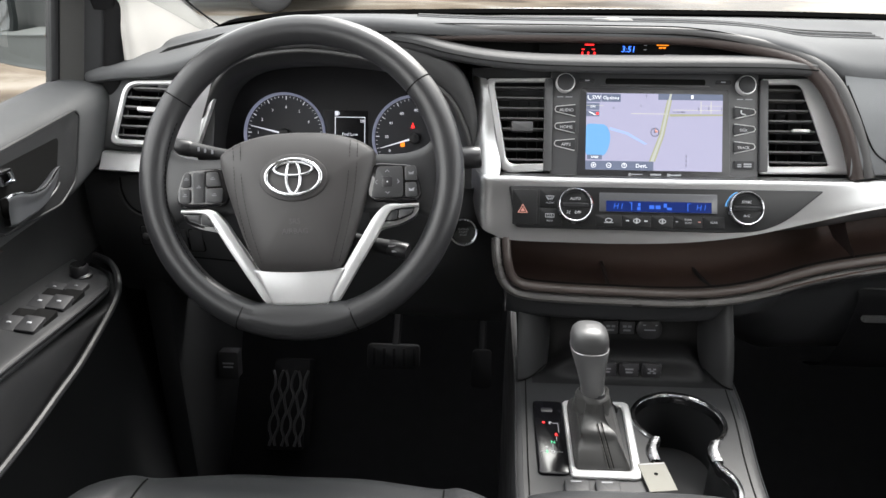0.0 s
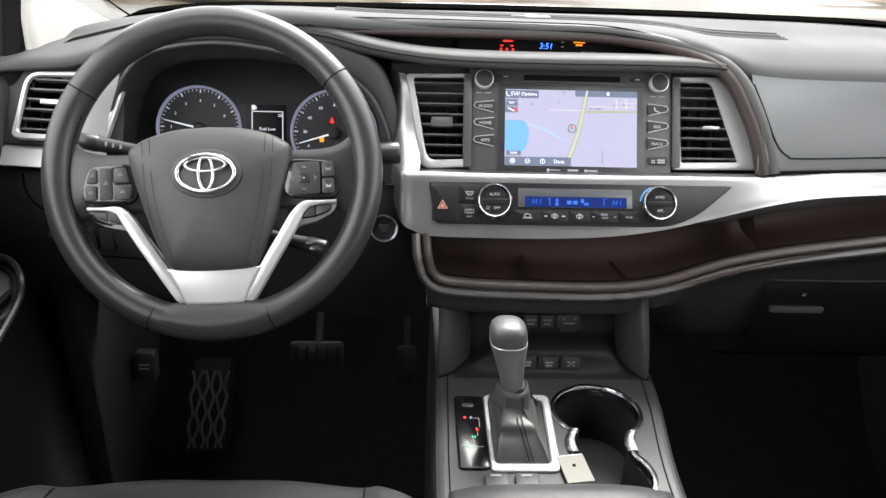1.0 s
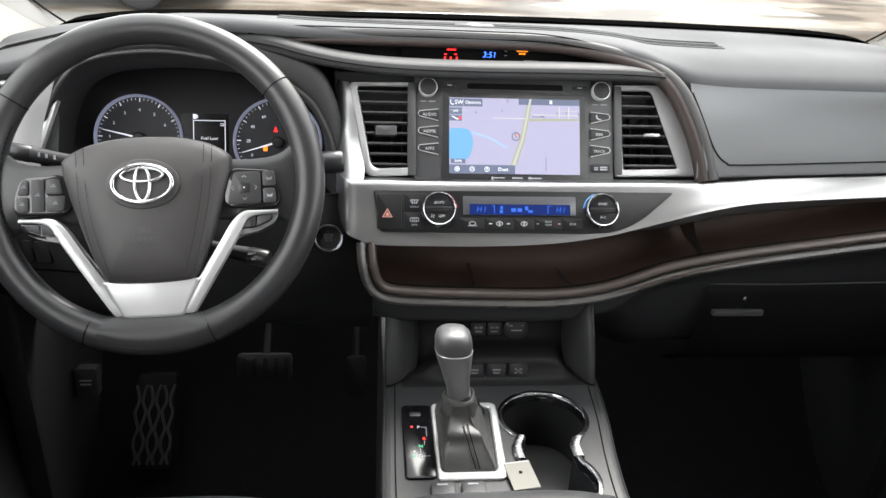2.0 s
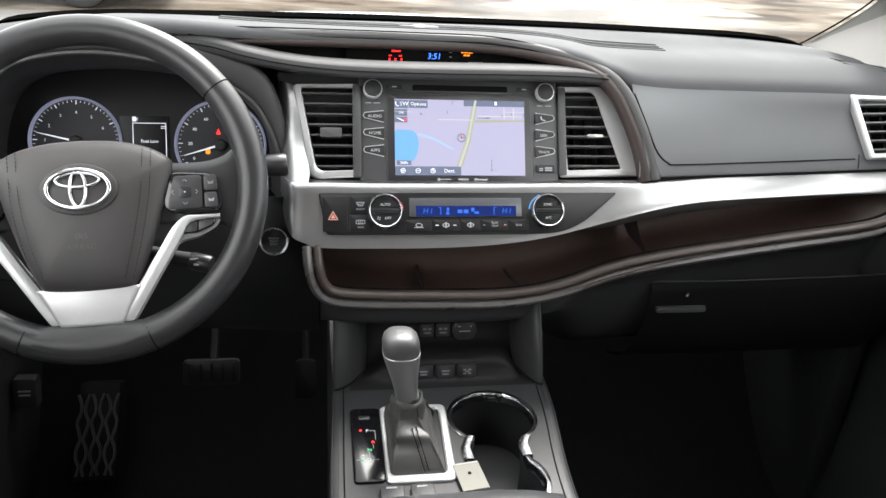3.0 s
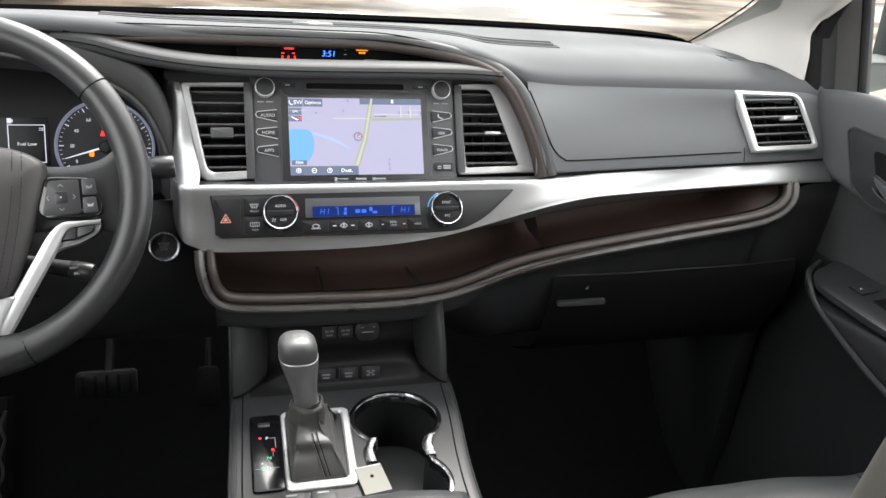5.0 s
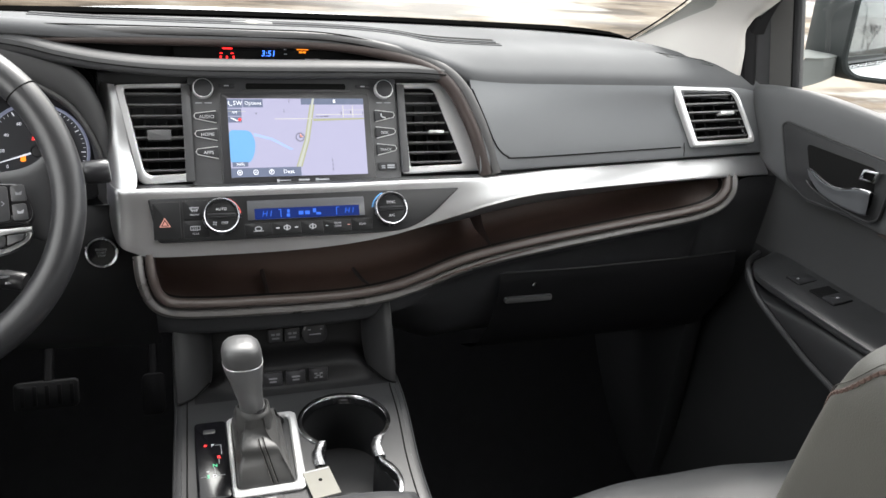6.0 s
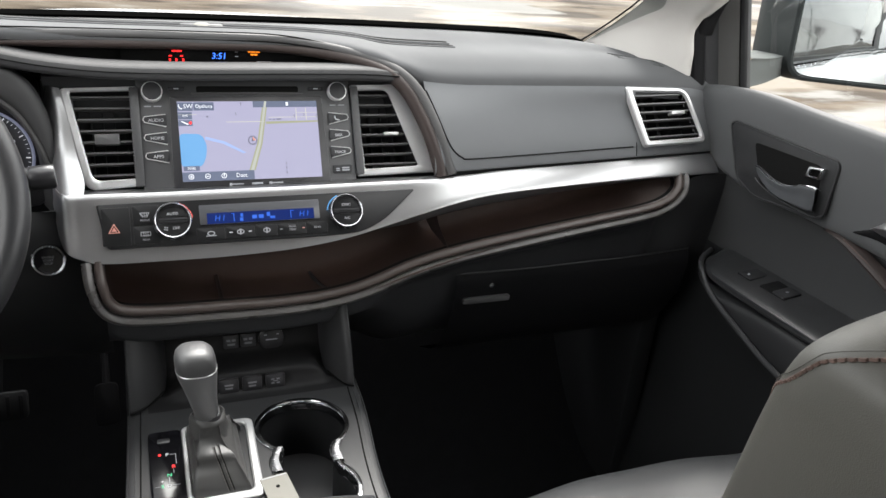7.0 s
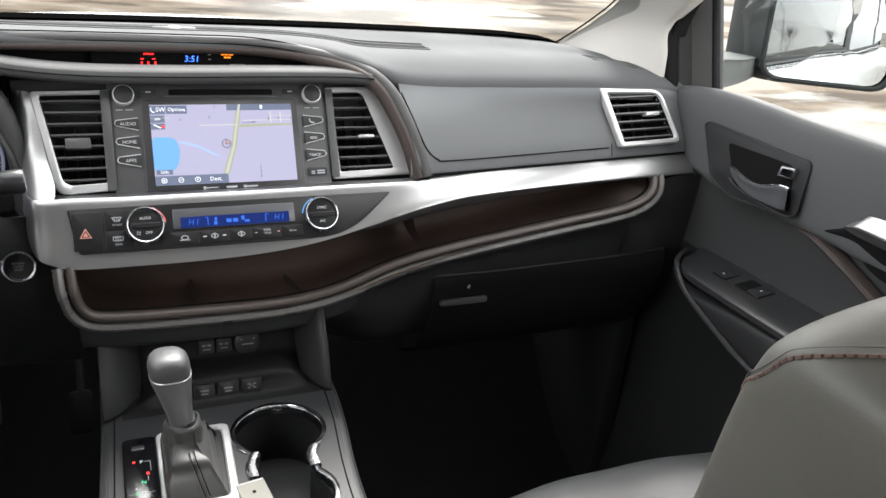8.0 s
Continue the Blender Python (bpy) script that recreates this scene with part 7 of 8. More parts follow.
    add("belt_seal", sweep([(s * 0.812, 0.90, 0.798 if s < 0 else 0.815), (s * 0.812, 0.3, 0.810), (s * 0.812, -0.45, 0.826)], rpoly(rect(-0.008, -0.008, 0.008, 0.008), 0.003)), RUBBER)
    return d


front_door(1, "door_1", "charcoal passenger door panel with chrome pull lever, closed")
front_door(-1, "door_2", "charcoal driver's door panel with window switches, closed")

# ---------------------------------------------------------------- door mirrors
def door_mirror(s, name):
    m = thing(name, pose(s * 0.80, 1.02, 0.82), "grey door mirror with tinted glass outside the window", "door mirror", "door mirrors")
    back = Vector((-s * 0.80, -1.02, -0.82))
    def add(nm, bm, mat, lab="", **more):
        bmesh.ops.translate(bm, verts=bm.verts[:], vec=back)
        return part(nm, bm, mat, m, lab, **more)
    c = Vector((1.061, 0.971, 0.902) if s > 0 else (-1.000, 0.990, 0.918))
    # glass faces back and inward; the passenger's is turned further in and convex
    aim = (Vector((-0.515, -0.857, 0.035)) if s > 0 else Vector((0.4547, -0.889, 0.0464))).normalized()
    curve = 0.25 if s > 0 else 0.02
    acr = aim.cross(Vector((0, 0, 1))).normalized() * s
    upv = (acr * s).cross(aim)
    def at(u, v, w):
        return c + acr * u + upv * v + aim * w
    o = rpoly([(-0.120, -0.078), (0.112, -0.078), (0.118, 0.092), (-0.100, 0.088)], 0.040, 7)
    rows = [[at(u * k + sh + (-3.0 * min(0.0, w + 0.02) * (v + 0.06) if u < 0 else 0.0), v * k, w) for u, v in o] for k, w, sh in ((0.93, 0.004, 0), (0.97, 0.008, 0), (1.02, 0.006, 0), (1.05, -0.004, 0), (1.07, -0.03, 0.012), (1.07, -0.065, 0.032), (0.98, -0.105, 0.044), (0.72, -0.135, 0.040), (0.3, -0.150, 0.03))]
    hull = grid(rows, closed=True)
    hull.faces.new([hull.verts.new(at(u * 0.3 + 0.03, v * 0.3, -0.150)) for u, v in o])
    add("shell", hull, CAPGREY, "grey mirror housing")
    g = grid([[at(u * k, v * k, 0.003 - curve * k * k * (u * u + v * v)) for u, v in o] for k in (0.945, 0.85, 0.7, 0.5, 0.3, 0.15, 0.02)], closed=True)
    add("mirror_glass", g, MIRROR, "mirror glass")
    arm = loft([[(s * 0.812, 1.07, 0.866), (s * 0.812, 0.962, 0.870), (s * 0.812, 0.955, 0.864), (s * 0.812, 0.955, 0.828), (s * 0.812, 0.962, 0.819), (s * 0.812, 1.07, 0.816)],
                [(s * 0.90, 1.09, 0.858), (s * 0.90, 1.008, 0.862), (s * 0.90, 1.002, 0.856), (s * 0.90, 1.002, 0.826), (s * 0.90, 1.008, 0.818), (s * 0.90, 1.09, 0.816)],
                [(s * 1.00, 1.12, 0.856), (s * 1.00, 1.066, 0.858), (s * 1.00, 1.060, 0.852), (s * 1.00, 1.060, 0.828), (s * 1.00, 1.066, 0.821), (s * 1.00, 1.12, 0.820)]], 12, 20)
    add("arm", arm, ARMGREY, "grey mirror arm")
    return m


door_mirror(1, "door_mirror")
door_mirror(-1, "door_mirror")

# ---------------------------------------------------------------- body shell
for s, nm, lab in ((1, "pillar_1", "pale grey windscreen pillar trim beside the passenger"), (-1, "pillar_2", "pale grey windscreen pillar trim beside the driver")):
    rows = [[(s * 0.596, 1.178, 0.836), (s * 0.630, 1.126, 0.830), (s * 0.660, 1.062, 0.824), (s * 0.690, 1.020, 0.820), (s * 0.716, 0.988, 0.812), (s * 0.745, 1.003, 0.80)],
            [(s * 0.621, 1.140, 0.868), (s * 0.632, 1.126, 0.870), (s * 0.664, 1.064, 0.871), (s * 0.692, 1.022, 0.868), (s * 0.717, 0.990, 0.866), (s * 0.742, 1.005, 0.862)],
            [(s * 0.640, 1.085, 0.911), (s * 0.648, 1.076, 0.914), (s * 0.676, 1.040, 0.918), (s * 0.698, 1.012, 0.916), (s * 0.717, 0.994, 0.914), (s * 0.742, 1.006, 0.912)],
            [(s * 0.646, 1.030, 0.954), (s * 0.654, 1.020, 0.957), (s * 0.678, 0.988, 0.961), (s * 0.697, 0.964, 0.960), (s * 0.711, 0.945, 0.958), (s * 0.738, 0.955, 0.955)],
            [(s * 0.612, 0.86, 1.070), (s * 0.620, 0.851, 1.075), (s * 0.655, 0.82, 1.085), (s * 0.680, 0.80, 1.08), (s * 0.695, 0.79, 1.08), (s * 0.73, 0.79, 1.08)],
            [(s * 0.575, 0.60, 1.24), (s * 0.583, 0.591, 1.246), (s * 0.61, 0.56, 1.25), (s * 0.635, 0.54, 1.245), (s * 0.65, 0.53, 1.245), (s * 0.70, 0.53, 1.245)]]
    if s < 0:
        rows = [[(x - d, y, z) for (x, y, z), d in zip(r, (0.042, 0.038, 0.027, 0.013, 0.0, 0.0))] for r in rows]
    edge = spline([Vector(r[0]) + Vector((-s * 0.002, 0.006, 0.002)) for r in rows], 40)
    single(nm + "_edge", sweep(edge, circle(0.0015, 8), up=(1, 0, 0)), SEAM, "black glass border along the windscreen pillar", "windscreen border", kind="structure")
    bm = loft(rows, 30, 24)
    single(nm, bm, CLOTH, lab, "pillar", kind="structure")

WSB = [(-0.75, 1.10), (-0.67, 1.150), (-0.60, 1.170), (-0.40, 1.193), (-0.20, 1.216), (0.0, 1.222), (0.20, 1.216), (0.40, 1.193), (0.60, 1.170), (0.67, 1.150), (0.75, 1.10)]
def sag(x):
    """How far the dash and the windscreen base drop towards the pillars."""
    return 0.018 * (max(0.0, abs(x) - 0.45) / 0.2) ** 2
rows = [[(x * 1.0, y, 0.856 - sag(x)) for x, y in WSB], [(x * 0.965, y - 0.275, 1.075) for x, y in WSB], [(x * 0.90, y - 0.56, 1.285) for x, y in WSB]]
ws = single("windscreen", loft(rows, 12, 32), SCREENGLASS, "clear raked windscreen above the dashboard", "windscreen", kind="structure")
ws.visible_shadow = False
rim = spline([(a, b, 0) for a, b in WSB], 72)
def fade(x):
    """How much of the printed border is left towards the pillars."""
    return min(1.0, max(0.0, ((0.675 if x < 0 else 0.640) - abs(x)) / 0.06))
single("windscreen_border", grid([[(p.x, p.y - 0.004 - 0.058 * fade(p.x), 0.860 + 0.0155 * fade(p.x) - sag(p.x)) for p in rim], [(p.x, p.y - 0.003 - 0.023 * fade(p.x), 0.861 + 0.0160 * fade(p.x) - sag(p.x)) for p in rim], [(p.x, p.y - 0.004, 0.860 - sag(p.x)) for p in rim], [(p.x, p.y + 0.010, 0.840 - sag(p.x)) for p in rim]]), BORDERBLACK, "black printed border along the windscreen base", "windscreen border", kind="structure")
def roof_z(x, y):
    return 1.33 - 0.05 * (abs(x) / 0.7) ** 4 - 0.045 * max(0.0, (y - 0.1) / 0.52) ** 2 - 0.03 * max(0.0, (-y - 1.0) / 1.4) ** 2
xs = [-0.70, -0.62, -0.52, -0.36, -0.2, 0.0, 0.2, 0.36, 0.52, 0.62, 0.70]
ys = [0.62, 0.50, 0.38, 0.25, 0.12, 0.0, -0.15, -0.28, -0.6, -1.0, -1.5, -2.0, -2.4]
bm = grid([[(x, y, roof_z(x, y)) for x in xs] for y in ys])
roof = single("ceiling", bm, CLOTH, "pale grey cloth headliner", "ceiling", kind="structure")
thick(roof, 0.03, 1)
single("floor", loft([[(-0.80, y, z), (-0.3, y, z), (0.3, y, z), (0.80, y, z)] for y, z in ((-2.5, 0.02), (0.2, 0.0), (0.85, 0.0), (1.10, 0.05), (1.32, 0.34), (1.36, 0.55), (1.33, 0.72))], 30, 8), CARPET, "black carpeted floor and toe board", "floor", kind="structure")
for s, nm in ((1, "wall_right"), (-1, "wall_left")):
    single(nm, block(min(s * 0.76, s * 0.80), -2.5, 0.0, max(s * 0.76, s * 0.80), -0.45, 0.86, 0.01), PLASTIC, "dark rear door trim", "rear trim", kind="structure")
    single(nm + "_footwell", block(min(s * 0.70, s * 0.74), 0.95, 0.0, max(s * 0.70, s * 0.74), 1.40, 0.70, 0.01), DARK, "black footwell side trim", "trim", kind="structure")
    single("pillar_b", block(min(s * 0.72, s * 0.79), -0.62, 0.84, max(s * 0.72, s * 0.79), -0.45, 1.29, 0.02), CLOTH, "pale centre pillar trim", "pillar", kind="structure")
single("wall_rear", block(-0.78, -2.54, 0.0, 0.78, -2.50, 0.95, 0.01), PLASTIC, "dark tailgate trim", "tailgate", kind="structure")

# ---------------------------------------------------------------- seats
def seat(cx, front, name, label, rise):
    """A front seat: cushion with side bolsters, backrest with piped and stitched shoulders."""
    st = thing(name, pose(cx, 0.3, 0.0), label, "car seat", "front seats")
    def add(nm, bm, mat, parent=None, lab="", **more):
        bmesh.ops.translate(bm, verts=bm.verts[:], vec=(-cx, -0.3, 0))
        return part(nm, bm, mat, parent or st, lab, **more)
    prof = [(-0.262, -0.10), (-0.258, -0.02), (-0.235, 0.012), (-0.195, 0.012), (-0.165, -0.004), (-0.08, -0.010), (0.0, -0.012), (0.08, -0.010), (0.165, -0.004), (0.195, 0.012), (0.235, 0.012), (0.258, -0.02), (0.262, -0.10)]
    rows = []
    for y, z, dip in ((front + 0.010, 0.30, 0.0), (front + 0.012, 0.365, 0.3), (front, 0.398, 0.6), (front - 0.03, 0.414, 0.8), (front - 0.09, 0.420, 1.0), (front - 0.25, 0.412, 1.0), (front - 0.45, 0.395, 1.0)):
        rows.append([(cx + u * (1 - 0.05 * (1 - dip)), y - 0.10 * (abs(u) / 0.262) ** 3 * (1 - dip * 0.4), rise + (z + v * (0.4 + 0.6 * dip) if v > -0.05 else z - 0.10)) for u, v in prof])
    skin = loft(rows, 36, 60)
    tree = BVHTree.FromBMesh(skin)
    cush = add("cushion", skin, SEATHIDE, lab="black leather seat cushion")
    for s in (-1, 1):
        line = [tree.ray_cast(Vector((cx + s * 0.172, y, 0.8)), Vector((0, 0, -1)))[0] for y in np.linspace(front - 0.035, front - 0.35, 30)]
        add("seam", sweep(line, circle(0.0013, 6)), SEAM, cush)
    return add


padd = seat(0.44, 0.600, "passenger_seat", "black leather passenger seat with a warm grey stitched backrest", 0)
dadd = seat(-0.43, 0.640, "driver_seat", "black leather driver's seat cushion", 0.020)
# passenger backrest: an outline of the shoulder seen from the front, with depth
def backrest(add, cx, y0, ztop, mat):
    half = [(0.192, 0.38), (0.206, 0.53), (0.224, 0.67), (0.237, 0.74), (0.246, 0.79), (0.249, 0.825), (0.240, 0.851), (0.19, 0.869), (0.10, 0.881)]
    out = [(-u, z) for u, z in half] + [(0.0, 0.885)] + half[::-1]
    rows = []
    for k, d in ((0.04, 0.042), (0.30, 0.0415), (0.55, 0.0395), (0.72, 0.037), (0.83, 0.0335), (0.90, 0.0287), (0.955, 0.0205), (0.985, 0.008), (1.0, -0.012), (1.0, -0.06), (0.98, -0.10), (0.90, -0.12)):
        rows.append([(cx + u * k, y0 + d - (0.62 + (z - 0.62) * k - 0.55) * 0.28, 0.62 + (z - 0.62) * k + (ztop - 0.885)) for u, z in out])
    skin = loft(rows, 40, 90)
    tree = BVHTree.FromBMesh(skin)
    return add("backrest", skin, mat, lab="warm grey leather backrest"), tree


bk, tree = backrest(padd, 0.422, 0.252, 0.905, SEATGREY)
backrest(dadd, -0.43, -0.05, 0.885, SEATGREY)
line = []
for p in spline([(0, 0.246, 0.70), (0, 0.236, 0.745), (0, 0.224, 0.785), (0, 0.207, 0.820), (0, 0.190, 0.838), (0, 0.1794, 0.8516), (0, 0.1736, 0.859), (0, 0.1665, 0.8645), (0, 0.160, 0.8685), (0, 0.1525, 0.8725), (0, 0.1454, 0.8758), (0, 0.136, 0.8795), (0, 0.12, 0.884)], 110):
    hit = tree.ray_cast(Vector((-0.30, p.y, p.z)), Vector((1, 0, 0)))[0]
    if hit:
        line.append(hit)
padd("shoulder_seam", sweep([p + Vector((0, 0, 0.0050)) for p in line], circle(0.0004, 6)), SEATGREY, bk)
padd("shoulder_stitching", stitches(line, 0.0034, 0.0026, 0.0015, up=(-0.7, -0.7, 0.2)), REDTHREAD, bk, "rust-coloured stitching")

# ---------------------------------------------------------------- pedals
foot = thing("foot_rest", tilted(-0.578, 1.10, 0.165, 0.62), "black ribbed foot rest with worn ribs in the footwell", "foot rest")
part("plate", prism(rpoly([(-0.038, -0.078), (0.034, -0.078), (0.040, 0.09), (-0.026, 0.09)], 0.008), -0.05, 0.004, 0.002), SHADEDBLACK, foot)
for k in range(6):
    u = -0.030 + k * 0.0118
    path = [(u + 0.0036 * math.sin(j * 1.9 + k * math.pi) + 0.0006 * j, -0.071 + j * 0.0155, 0.005) for j in range(10)]
    part("rib", sweep(spline(path, 36), circle(0.0026, 6)), WORNRIB, foot)
brake = thing("brake_pedal", tilted(-0.372, 1.10, 0.285, 0.45), "black rubber brake pedal under the column", "pedal")
part("pad", prism(rpoly(rect(-0.050, -0.022, 0.044, 0.022), 0.008), -0.008, 0.006, 0.003), DARK, brake)
for k in range(5):
    part("tread", block(-0.040 + k * 0.018, -0.016, 0.006, -0.034 + k * 0.018, 0.016, 0.009, 0.001), SHADEDBLACK, brake)
part("arm", sweep([(0, 0.01, -0.006), (0.0, 0.10, -0.06), (0.0, 0.25, -0.10)], rpoly(rect(-0.006, -0.014, 0.006, 0.014), 0.003)), SHADEDBLACK, brake)
gas = thing("accelerator_pedal", tilted(-0.216, 1.12, 0.245, 0.55), "black rubber accelerator pedal beside the console", "pedal")
part("pad", prism(rpoly([(-0.020, -0.030), (0.018, -0.030), (0.018, 0.040), (-0.018, 0.040)], 0.010), -0.008, 0.006, 0.003), SHADEDBLACK, gas)
part("arm", sweep([(0, 0.03, -0.008), (0.0, 0.14, -0.05), (0.0, 0.28, -0.08)], circle(0.007, 8)), SHADEDBLACK, gas)
latch = thing("bonnet_release", tilted(-0.675, 1.09, 0.262, 0.2), "small black bonnet release lever with pale print", "lever")
part("lever", prism(rpoly(rect(-0.018, -0.026, 0.018, 0.026), 0.005), -0.02, 0.004, 0.002), PLASTIC, latch)
part("lever_print", bars([(-0.010, 0.003, 0.010, 0.006), (-0.009, -0.004, 0.009, -0.001)], 0.004), DIMINK, latch)

# ---------------------------------------------------------------- outside
def wet_lot():
    """Worn wet asphalt: brown grit, bright puddles and slush patches."""
    m = bpy.data.materials.new("wet_gritty_asphalt")
    m.use_nodes = True
    n, l = m.node_tree.nodes, m.node_tree.links
    b = n["Principled BSDF"]
    tc = n.new("ShaderNodeTexCoord")
    def noise_(scale, detail, stretch=(1, 1, 1)):
        mp, t = n.new("ShaderNodeMapping"), n.new("ShaderNodeTexNoise")
        mp.inputs["Scale"].default_value = stretch
        t.inputs["Scale"].default_value, t.inputs["Detail"].default_value = scale, detail
        l.new(tc.outputs["Object"], mp.inputs["Vector"])
        l.new(mp.outputs["Vector"], t.inputs["Vector"])
        return t
    def ramp_(src, stops):
        r = n.new("ShaderNodeValToRGB")
        while len(r.color_ramp.elements) < len(stops):
            r.color_ramp.elements.new(0.5)
        for e, (p, c) in zip(r.color_ramp.elements, stops):
            e.position, e.color = p, (*c, 1)
        l.new(src, r.inputs["Fac"])
        return r
    base = ramp_(noise_(1.1, 12, (0.55, 1.0, 1)).outputs["Fac"], [(0.40, (0.028, 0.020, 0.013)), (0.46, (0.068, 0.052, 0.036)), (0.53, (0.096, 0.078, 0.059)), (0.60, (0.150, 0.132, 0.110))])
    slush = ramp_(noise_(0.42, 12, (0.45, 1.0, 1)).outputs["Fac"], [(0.560, (0, 0, 0)), (0.590, (1, 1, 1))])
    wet = ramp_(noise_(0.24, 7, (0.4, 1.0, 1)).outputs["Fac"], [(0.46, (0.80, 0.80, 0.80)), (0.56, (0.42, 0.42, 0.42))])
    mix = n.new("ShaderNodeMix")
    mix.data_type = "RGBA"
    mix.inputs[7].default_value = (0.150, 0.144, 0.134, 1)
    l.new(slush.outputs["Color"], mix.inputs[0])
    l.new(base.outputs["Color"], mix.inputs[6])
    l.new(mix.outputs[2], b.inputs["Base Color"])
    l.new(wet.outputs["Color"], b.inputs["Roughness"])
    b.inputs["Specular IOR Level"].default_value = 0.08
    bump = n.new("ShaderNodeBump")
    bump.inputs["Strength"].default_value, bump.inputs["Distance"].default_value = 0.12, 0.02
    l.new(noise_(14, 5).outputs["Fac"], bump.inputs["Height"])
    l.new(bump.outputs["Normal"], b.inputs["Normal"])
    return m


GZ = -0.45
single("ground", grid([[(x, y, GZ) for x in (-900, -60, -8, 8, 60, 900)] for y in (-900, -60, -8, 8, 60, 900)]), wet_lot(), "wet gritty parking lot with puddles and slush", "ground", kind="structure", smooth=False)

# parked car ahead: wheel, body and sill
car = thing("parked_car", pose(-3.6, 10.3, GZ), "dusty silver parked car ahead across the lot", "car")
def profile_body(w0, w1):
    side = [(-2.6, 0.45), (-2.55, 0.28), (-2.0, 0.24), (1.0, 0.24), (1.6, 0.28), (1.66, 0.55), (1.55, 0.85), (0.6, 1.0), (0.1, 1.45), (-1.6, 1.5), (-2.4, 1.05), (-2.6, 0.95)]
    o = rpoly(side, 0.08, 3)
    bm = bmesh.new()
    grid([[(u, w, z) for u, z in o] for w in (w0, w0 + 0.05, w1 - 0.05, w1)], bm, closed=True)
    for w in (w0, w1):
        bm.faces.new([bm.verts.new((u, w, z)) for u, z in o])
    return bm
part("body", profile_body(0.02, 1.8), BLUEPAINT, car)
for u in (0.56, -2.0):
    for w in (0.10, 1.7):
        t = turned([(0.20, -0.10), (0.30, -0.105), (0.335, -0.09), (0.345, 0.0), (0.335, 0.09), (0.30, 0.105), (0.20, 0.10)], 36)
        bmesh.ops.transform(t, matrix=pose(u, w, 0.345, 90, 0, 0), verts=t.verts[:])
        wh = part("wheel", t, RUBBER, car, "black tyre on a grey rim")
        r = turned([(0.21, -0.08), (0.20, -0.09), (0.10, -0.07), (0.05, -0.085), (0.0, -0.085)], 30)
        bmesh.ops.transform(r, matrix=pose(u, w, 0.345, -90, 0, 0) if w > 1 else pose(u, w, 0.345, 90, 0, 0) @ Matrix.Diagonal((1, 1, -1, 1)), verts=r.verts[:])
        part("rim", r, MATSILVER, wh)
for a, b in ((-1.5, -0.5), (-0.42, 0.15)):
    part("window", grid([[(a, 0.012, 1.02), (b, 0.012, 1.02)], [(a + 0.05, 0.012, 1.38), (b - 0.08, 0.012, 1.36)]]), TINTGLASS, car, smooth=False)
second = thing("parked_car", pose(-1.05, 13.6, GZ), "dusty blue parked car further off", "car")
part("body", profile_body(0.02, 1.8), BLUEPAINT, second)
t = turned([(0.20, -0.10), (0.30, -0.105), (0.335, -0.09), (0.345, 0.0), (0.335, 0.09), (0.30, 0.105), (0.20, 0.10)], 36)
bmesh.ops.transform(t, matrix=pose(-1.8, 0.10, 0.345, 90, 0, 0), verts=t.verts[:])
part("wheel", t, RUBBER, second)

# the car's own white flanks, seen in the door mirrors
for s in (1, -1):
    own = thing("body_side", pose(s * 0.86, -0.8, 0.0), "white car flank with dark side windows", "car body", kind="structure")
    rows = [[(s * (0.045 + bulge) + 0.0, y, z) for z, bulge in ((-0.22, -0.03), (0.0, 0.03), (0.35, 0.055), (0.60, 0.045), (0.72, 0.02), (0.765, -0.015), (0.782, -0.055), (0.786, -0.088))] for y in (1.75, 1.2, 0.2, -1.0, -1.7, -2.0)]
    part("flank", loft(rows, 20, 20), PAINT, own, "glossy white painted flank")
    part("belt_trim", sweep([(s * -0.040, 1.66, 0.790), (s * -0.040, -1.72, 0.812)], rpoly(rect(-0.005, -0.005, 0.005, 0.005), 0.002)), RIMCHROME, own)
    part("rear_window", grid([[(s * -0.045, 0.20, 0.82), (s * -0.045, -0.95, 0.83)], [(s * -0.105, 0.18, 1.27), (s * -0.105, -0.92, 1.27)]]), TINTGLASS, own, smooth=False)
    part("quarter_window", grid([[(s * -0.045, -1.03, 0.83), (s * -0.05, -1.68, 0.86)], [(s * -0.105, -1.00, 1.27), (s * -0.105, -1.45, 1.25)]]), TINTGLASS, own, smooth=False)
    part("centre_post", grid([[(s * -0.042, 0.36, 0.80), (s * -0.040, 0.28, 0.80), (s * -0.042, 0.19, 0.80)], [(s * -0.100, 0.33, 1.28), (s * -0.098, 0.26, 1.28), (s * -0.100, 0.17, 1.28)]]), RUBBER, own)
    part("rear_post", grid([[(s * -0.042, -0.94, 0.82), (s * -0.042, -1.04, 0.82)], [(s * -0.103, -0.90, 1.28), (s * -0.103, -1.01, 1.28)]]), RUBBER, own)
    part("tail_post", grid([[(s * -0.044, -1.66, 0.80), (s * -0.10, -1.75, 0.80)], [(s * -0.103, -1.43, 1.28), (s * -0.16, -1.60, 1.28)]]), PAINT, own)
    part("roof_rail", sweep([(s * -0.13, 1.45, 1.315), (s * -0.13, -1.62, 1.315)], rpoly(rect(-0.03, -0.03, 0.03, 0.03), 0.015)), PAINT, own)

tail = single("tailgate_window", grid([[(-0.70, -2.50, 0.94), (0.70, -2.50, 0.94)], [(-0.62, -2.36, 1.30), (0.62, -2.36, 1.30)]]), TINTGLASS, "dark tinted tailgate window", "window", kind="structure", smooth=False)
tail.visible_shadow = False

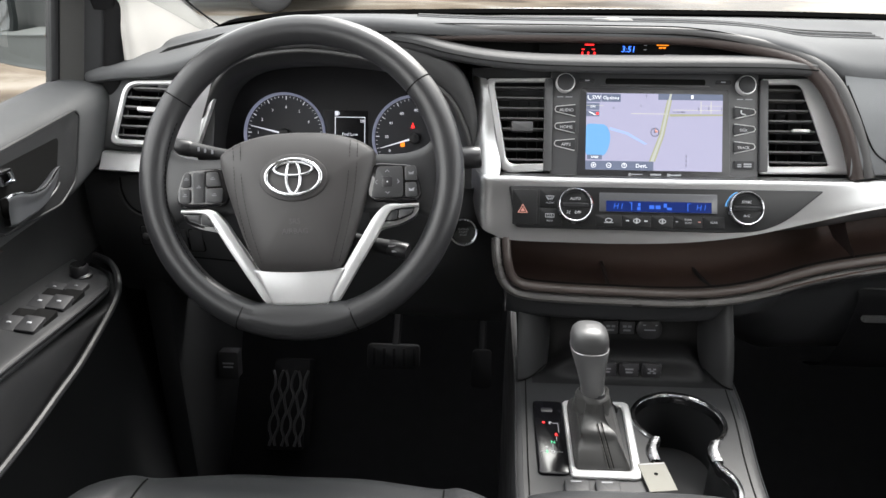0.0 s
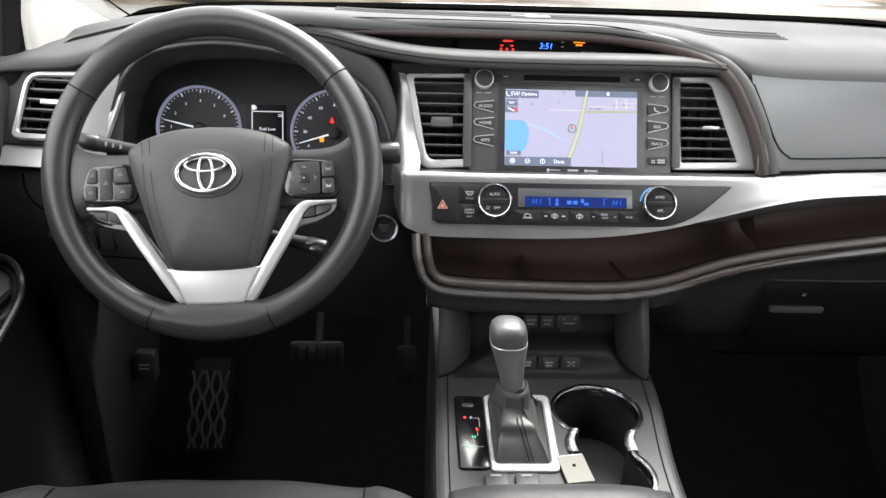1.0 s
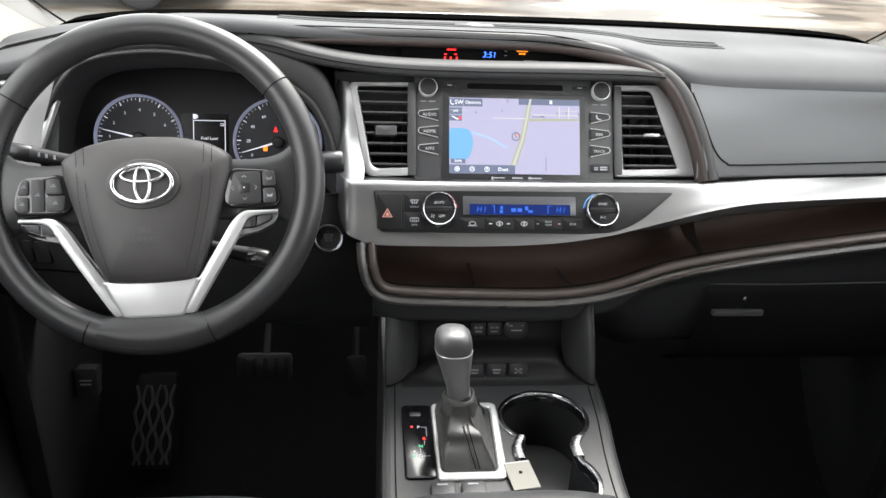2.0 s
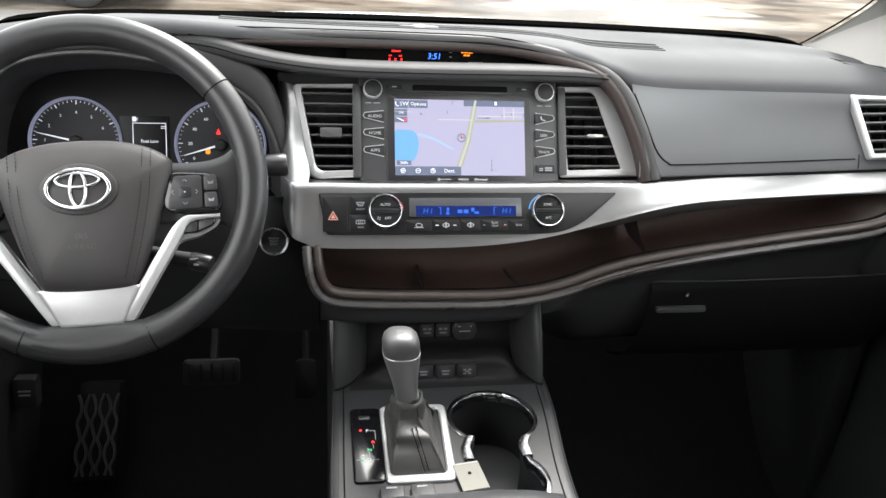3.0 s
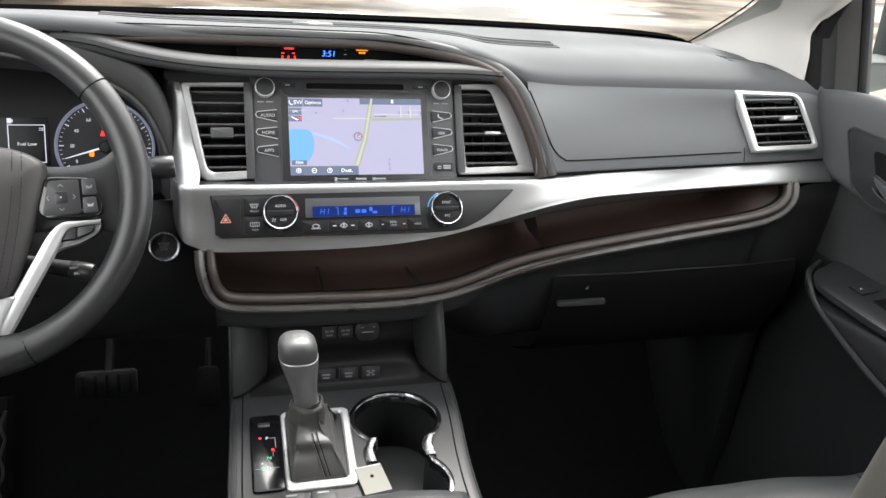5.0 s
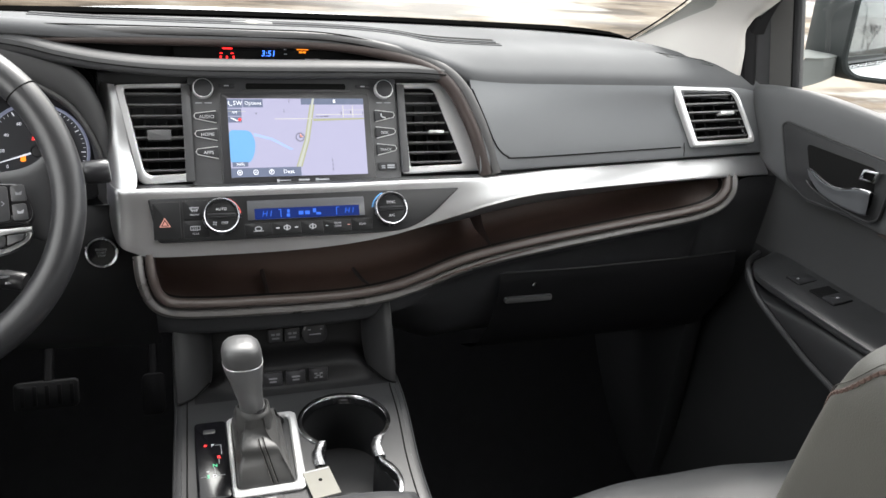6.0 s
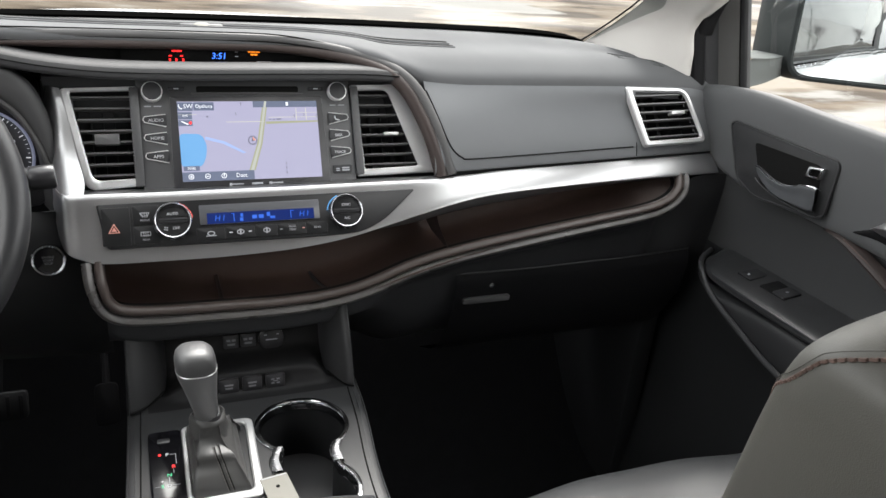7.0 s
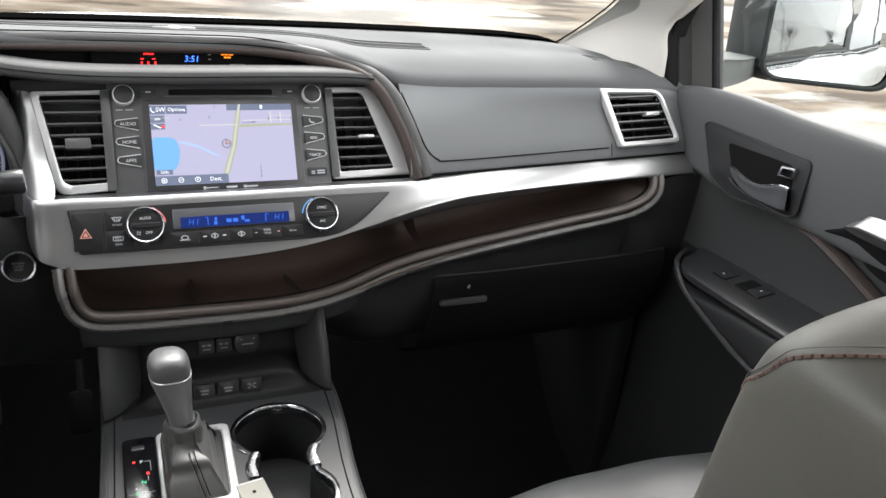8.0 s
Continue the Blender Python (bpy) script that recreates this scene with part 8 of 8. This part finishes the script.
hood = thing("bonnet", pose(0, 1.8, 0.78), "glossy white bonnet beyond the windscreen", "car body", kind="structure")
rows = [[(x, y - 0.22 * (abs(x) / 0.8) ** 2, z - 0.05 * (abs(x) / 0.8) ** 3) for x in (-0.84, -0.6, -0.3, 0.0, 0.3, 0.6, 0.84)] for y, z in ((-0.42, 0.020), (-0.2, 0.022), (0.1, 0.002), (0.4, -0.045), (0.62, -0.13), (0.70, -0.30))]
part("panel", loft(rows, 24, 30), PAINT, hood, "glossy white painted bonnet")

# lamp post and bare trees behind
post = thing("lamp_post", pose(16.5, -40.0, GZ), "thin grey lamp post in the parking lot", "lamp post")
part("pole", turned([(0.10, 0), (0.08, 4.0), (0.05, 8.0)], 14), MATSILVER, post)
part("arm", sweep([(0, 0, 7.9), (-0.8, 0.2, 8.1)], circle(0.04, 8)), MATSILVER, post)
part("head", block(-1.3, 0.05, 8.02, -0.7, 0.35, 8.14, 0.03), MATSILVER, post)
def bare_tree(x, y, h, seed, label):
    tr = thing("tree", pose(x, y, GZ), label, "tree", "bare trees")
    rng = random.Random(seed)
    bm = bmesh.new()
    def grow(p, d, length, r, depth):
        q = p + d * length
        sweep([p, (p + q) / 2 + Vector((rng.uniform(-1, 1), rng.uniform(-1, 1), 0)) * length * 0.05, q], circle(r, 5), up=(0.3, 0.9, 0.1), bm=bm, scale=lambda f: 1 - 0.35 * f, cap=False)
        if depth:
            for _ in range(3):
                v = (d + Vector((rng.uniform(-1, 1), rng.uniform(-1, 1), rng.uniform(-0.1, 0.7))) * 0.75).normalized()
                grow(q, v, length * rng.uniform(0.6, 0.8), r * 0.6, depth - 1)
    trunk = bmesh.new()
    sweep([(0, 0, 0), (0.03, 0, h * 0.15), (0.0, 0.04, h * 0.3)], circle(h * 0.022, 8), up=(0, 1, 0), bm=trunk, scale=lambda f: 1.2 - 0.4 * f)
    part("trunk", trunk, BARK, tr)
    for _ in range(4):
        grow(Vector((0, 0.04, h * 0.28)), Vector((rng.uniform(-0.6, 0.6), rng.uniform(-0.6, 0.6), 1)).normalized(), h * 0.22, h * 0.012, 4)
    part("crown", bm, BARK, tr)
for i, (x, y, h) in enumerate(((16, -60, 5), (24, -62, 6), (27, -47, 5), (-9, -50, 8), (-20, -46, 7))):
    bare_tree(x, y, h, i + 3, "leafless grey-brown tree at the lot's edge")
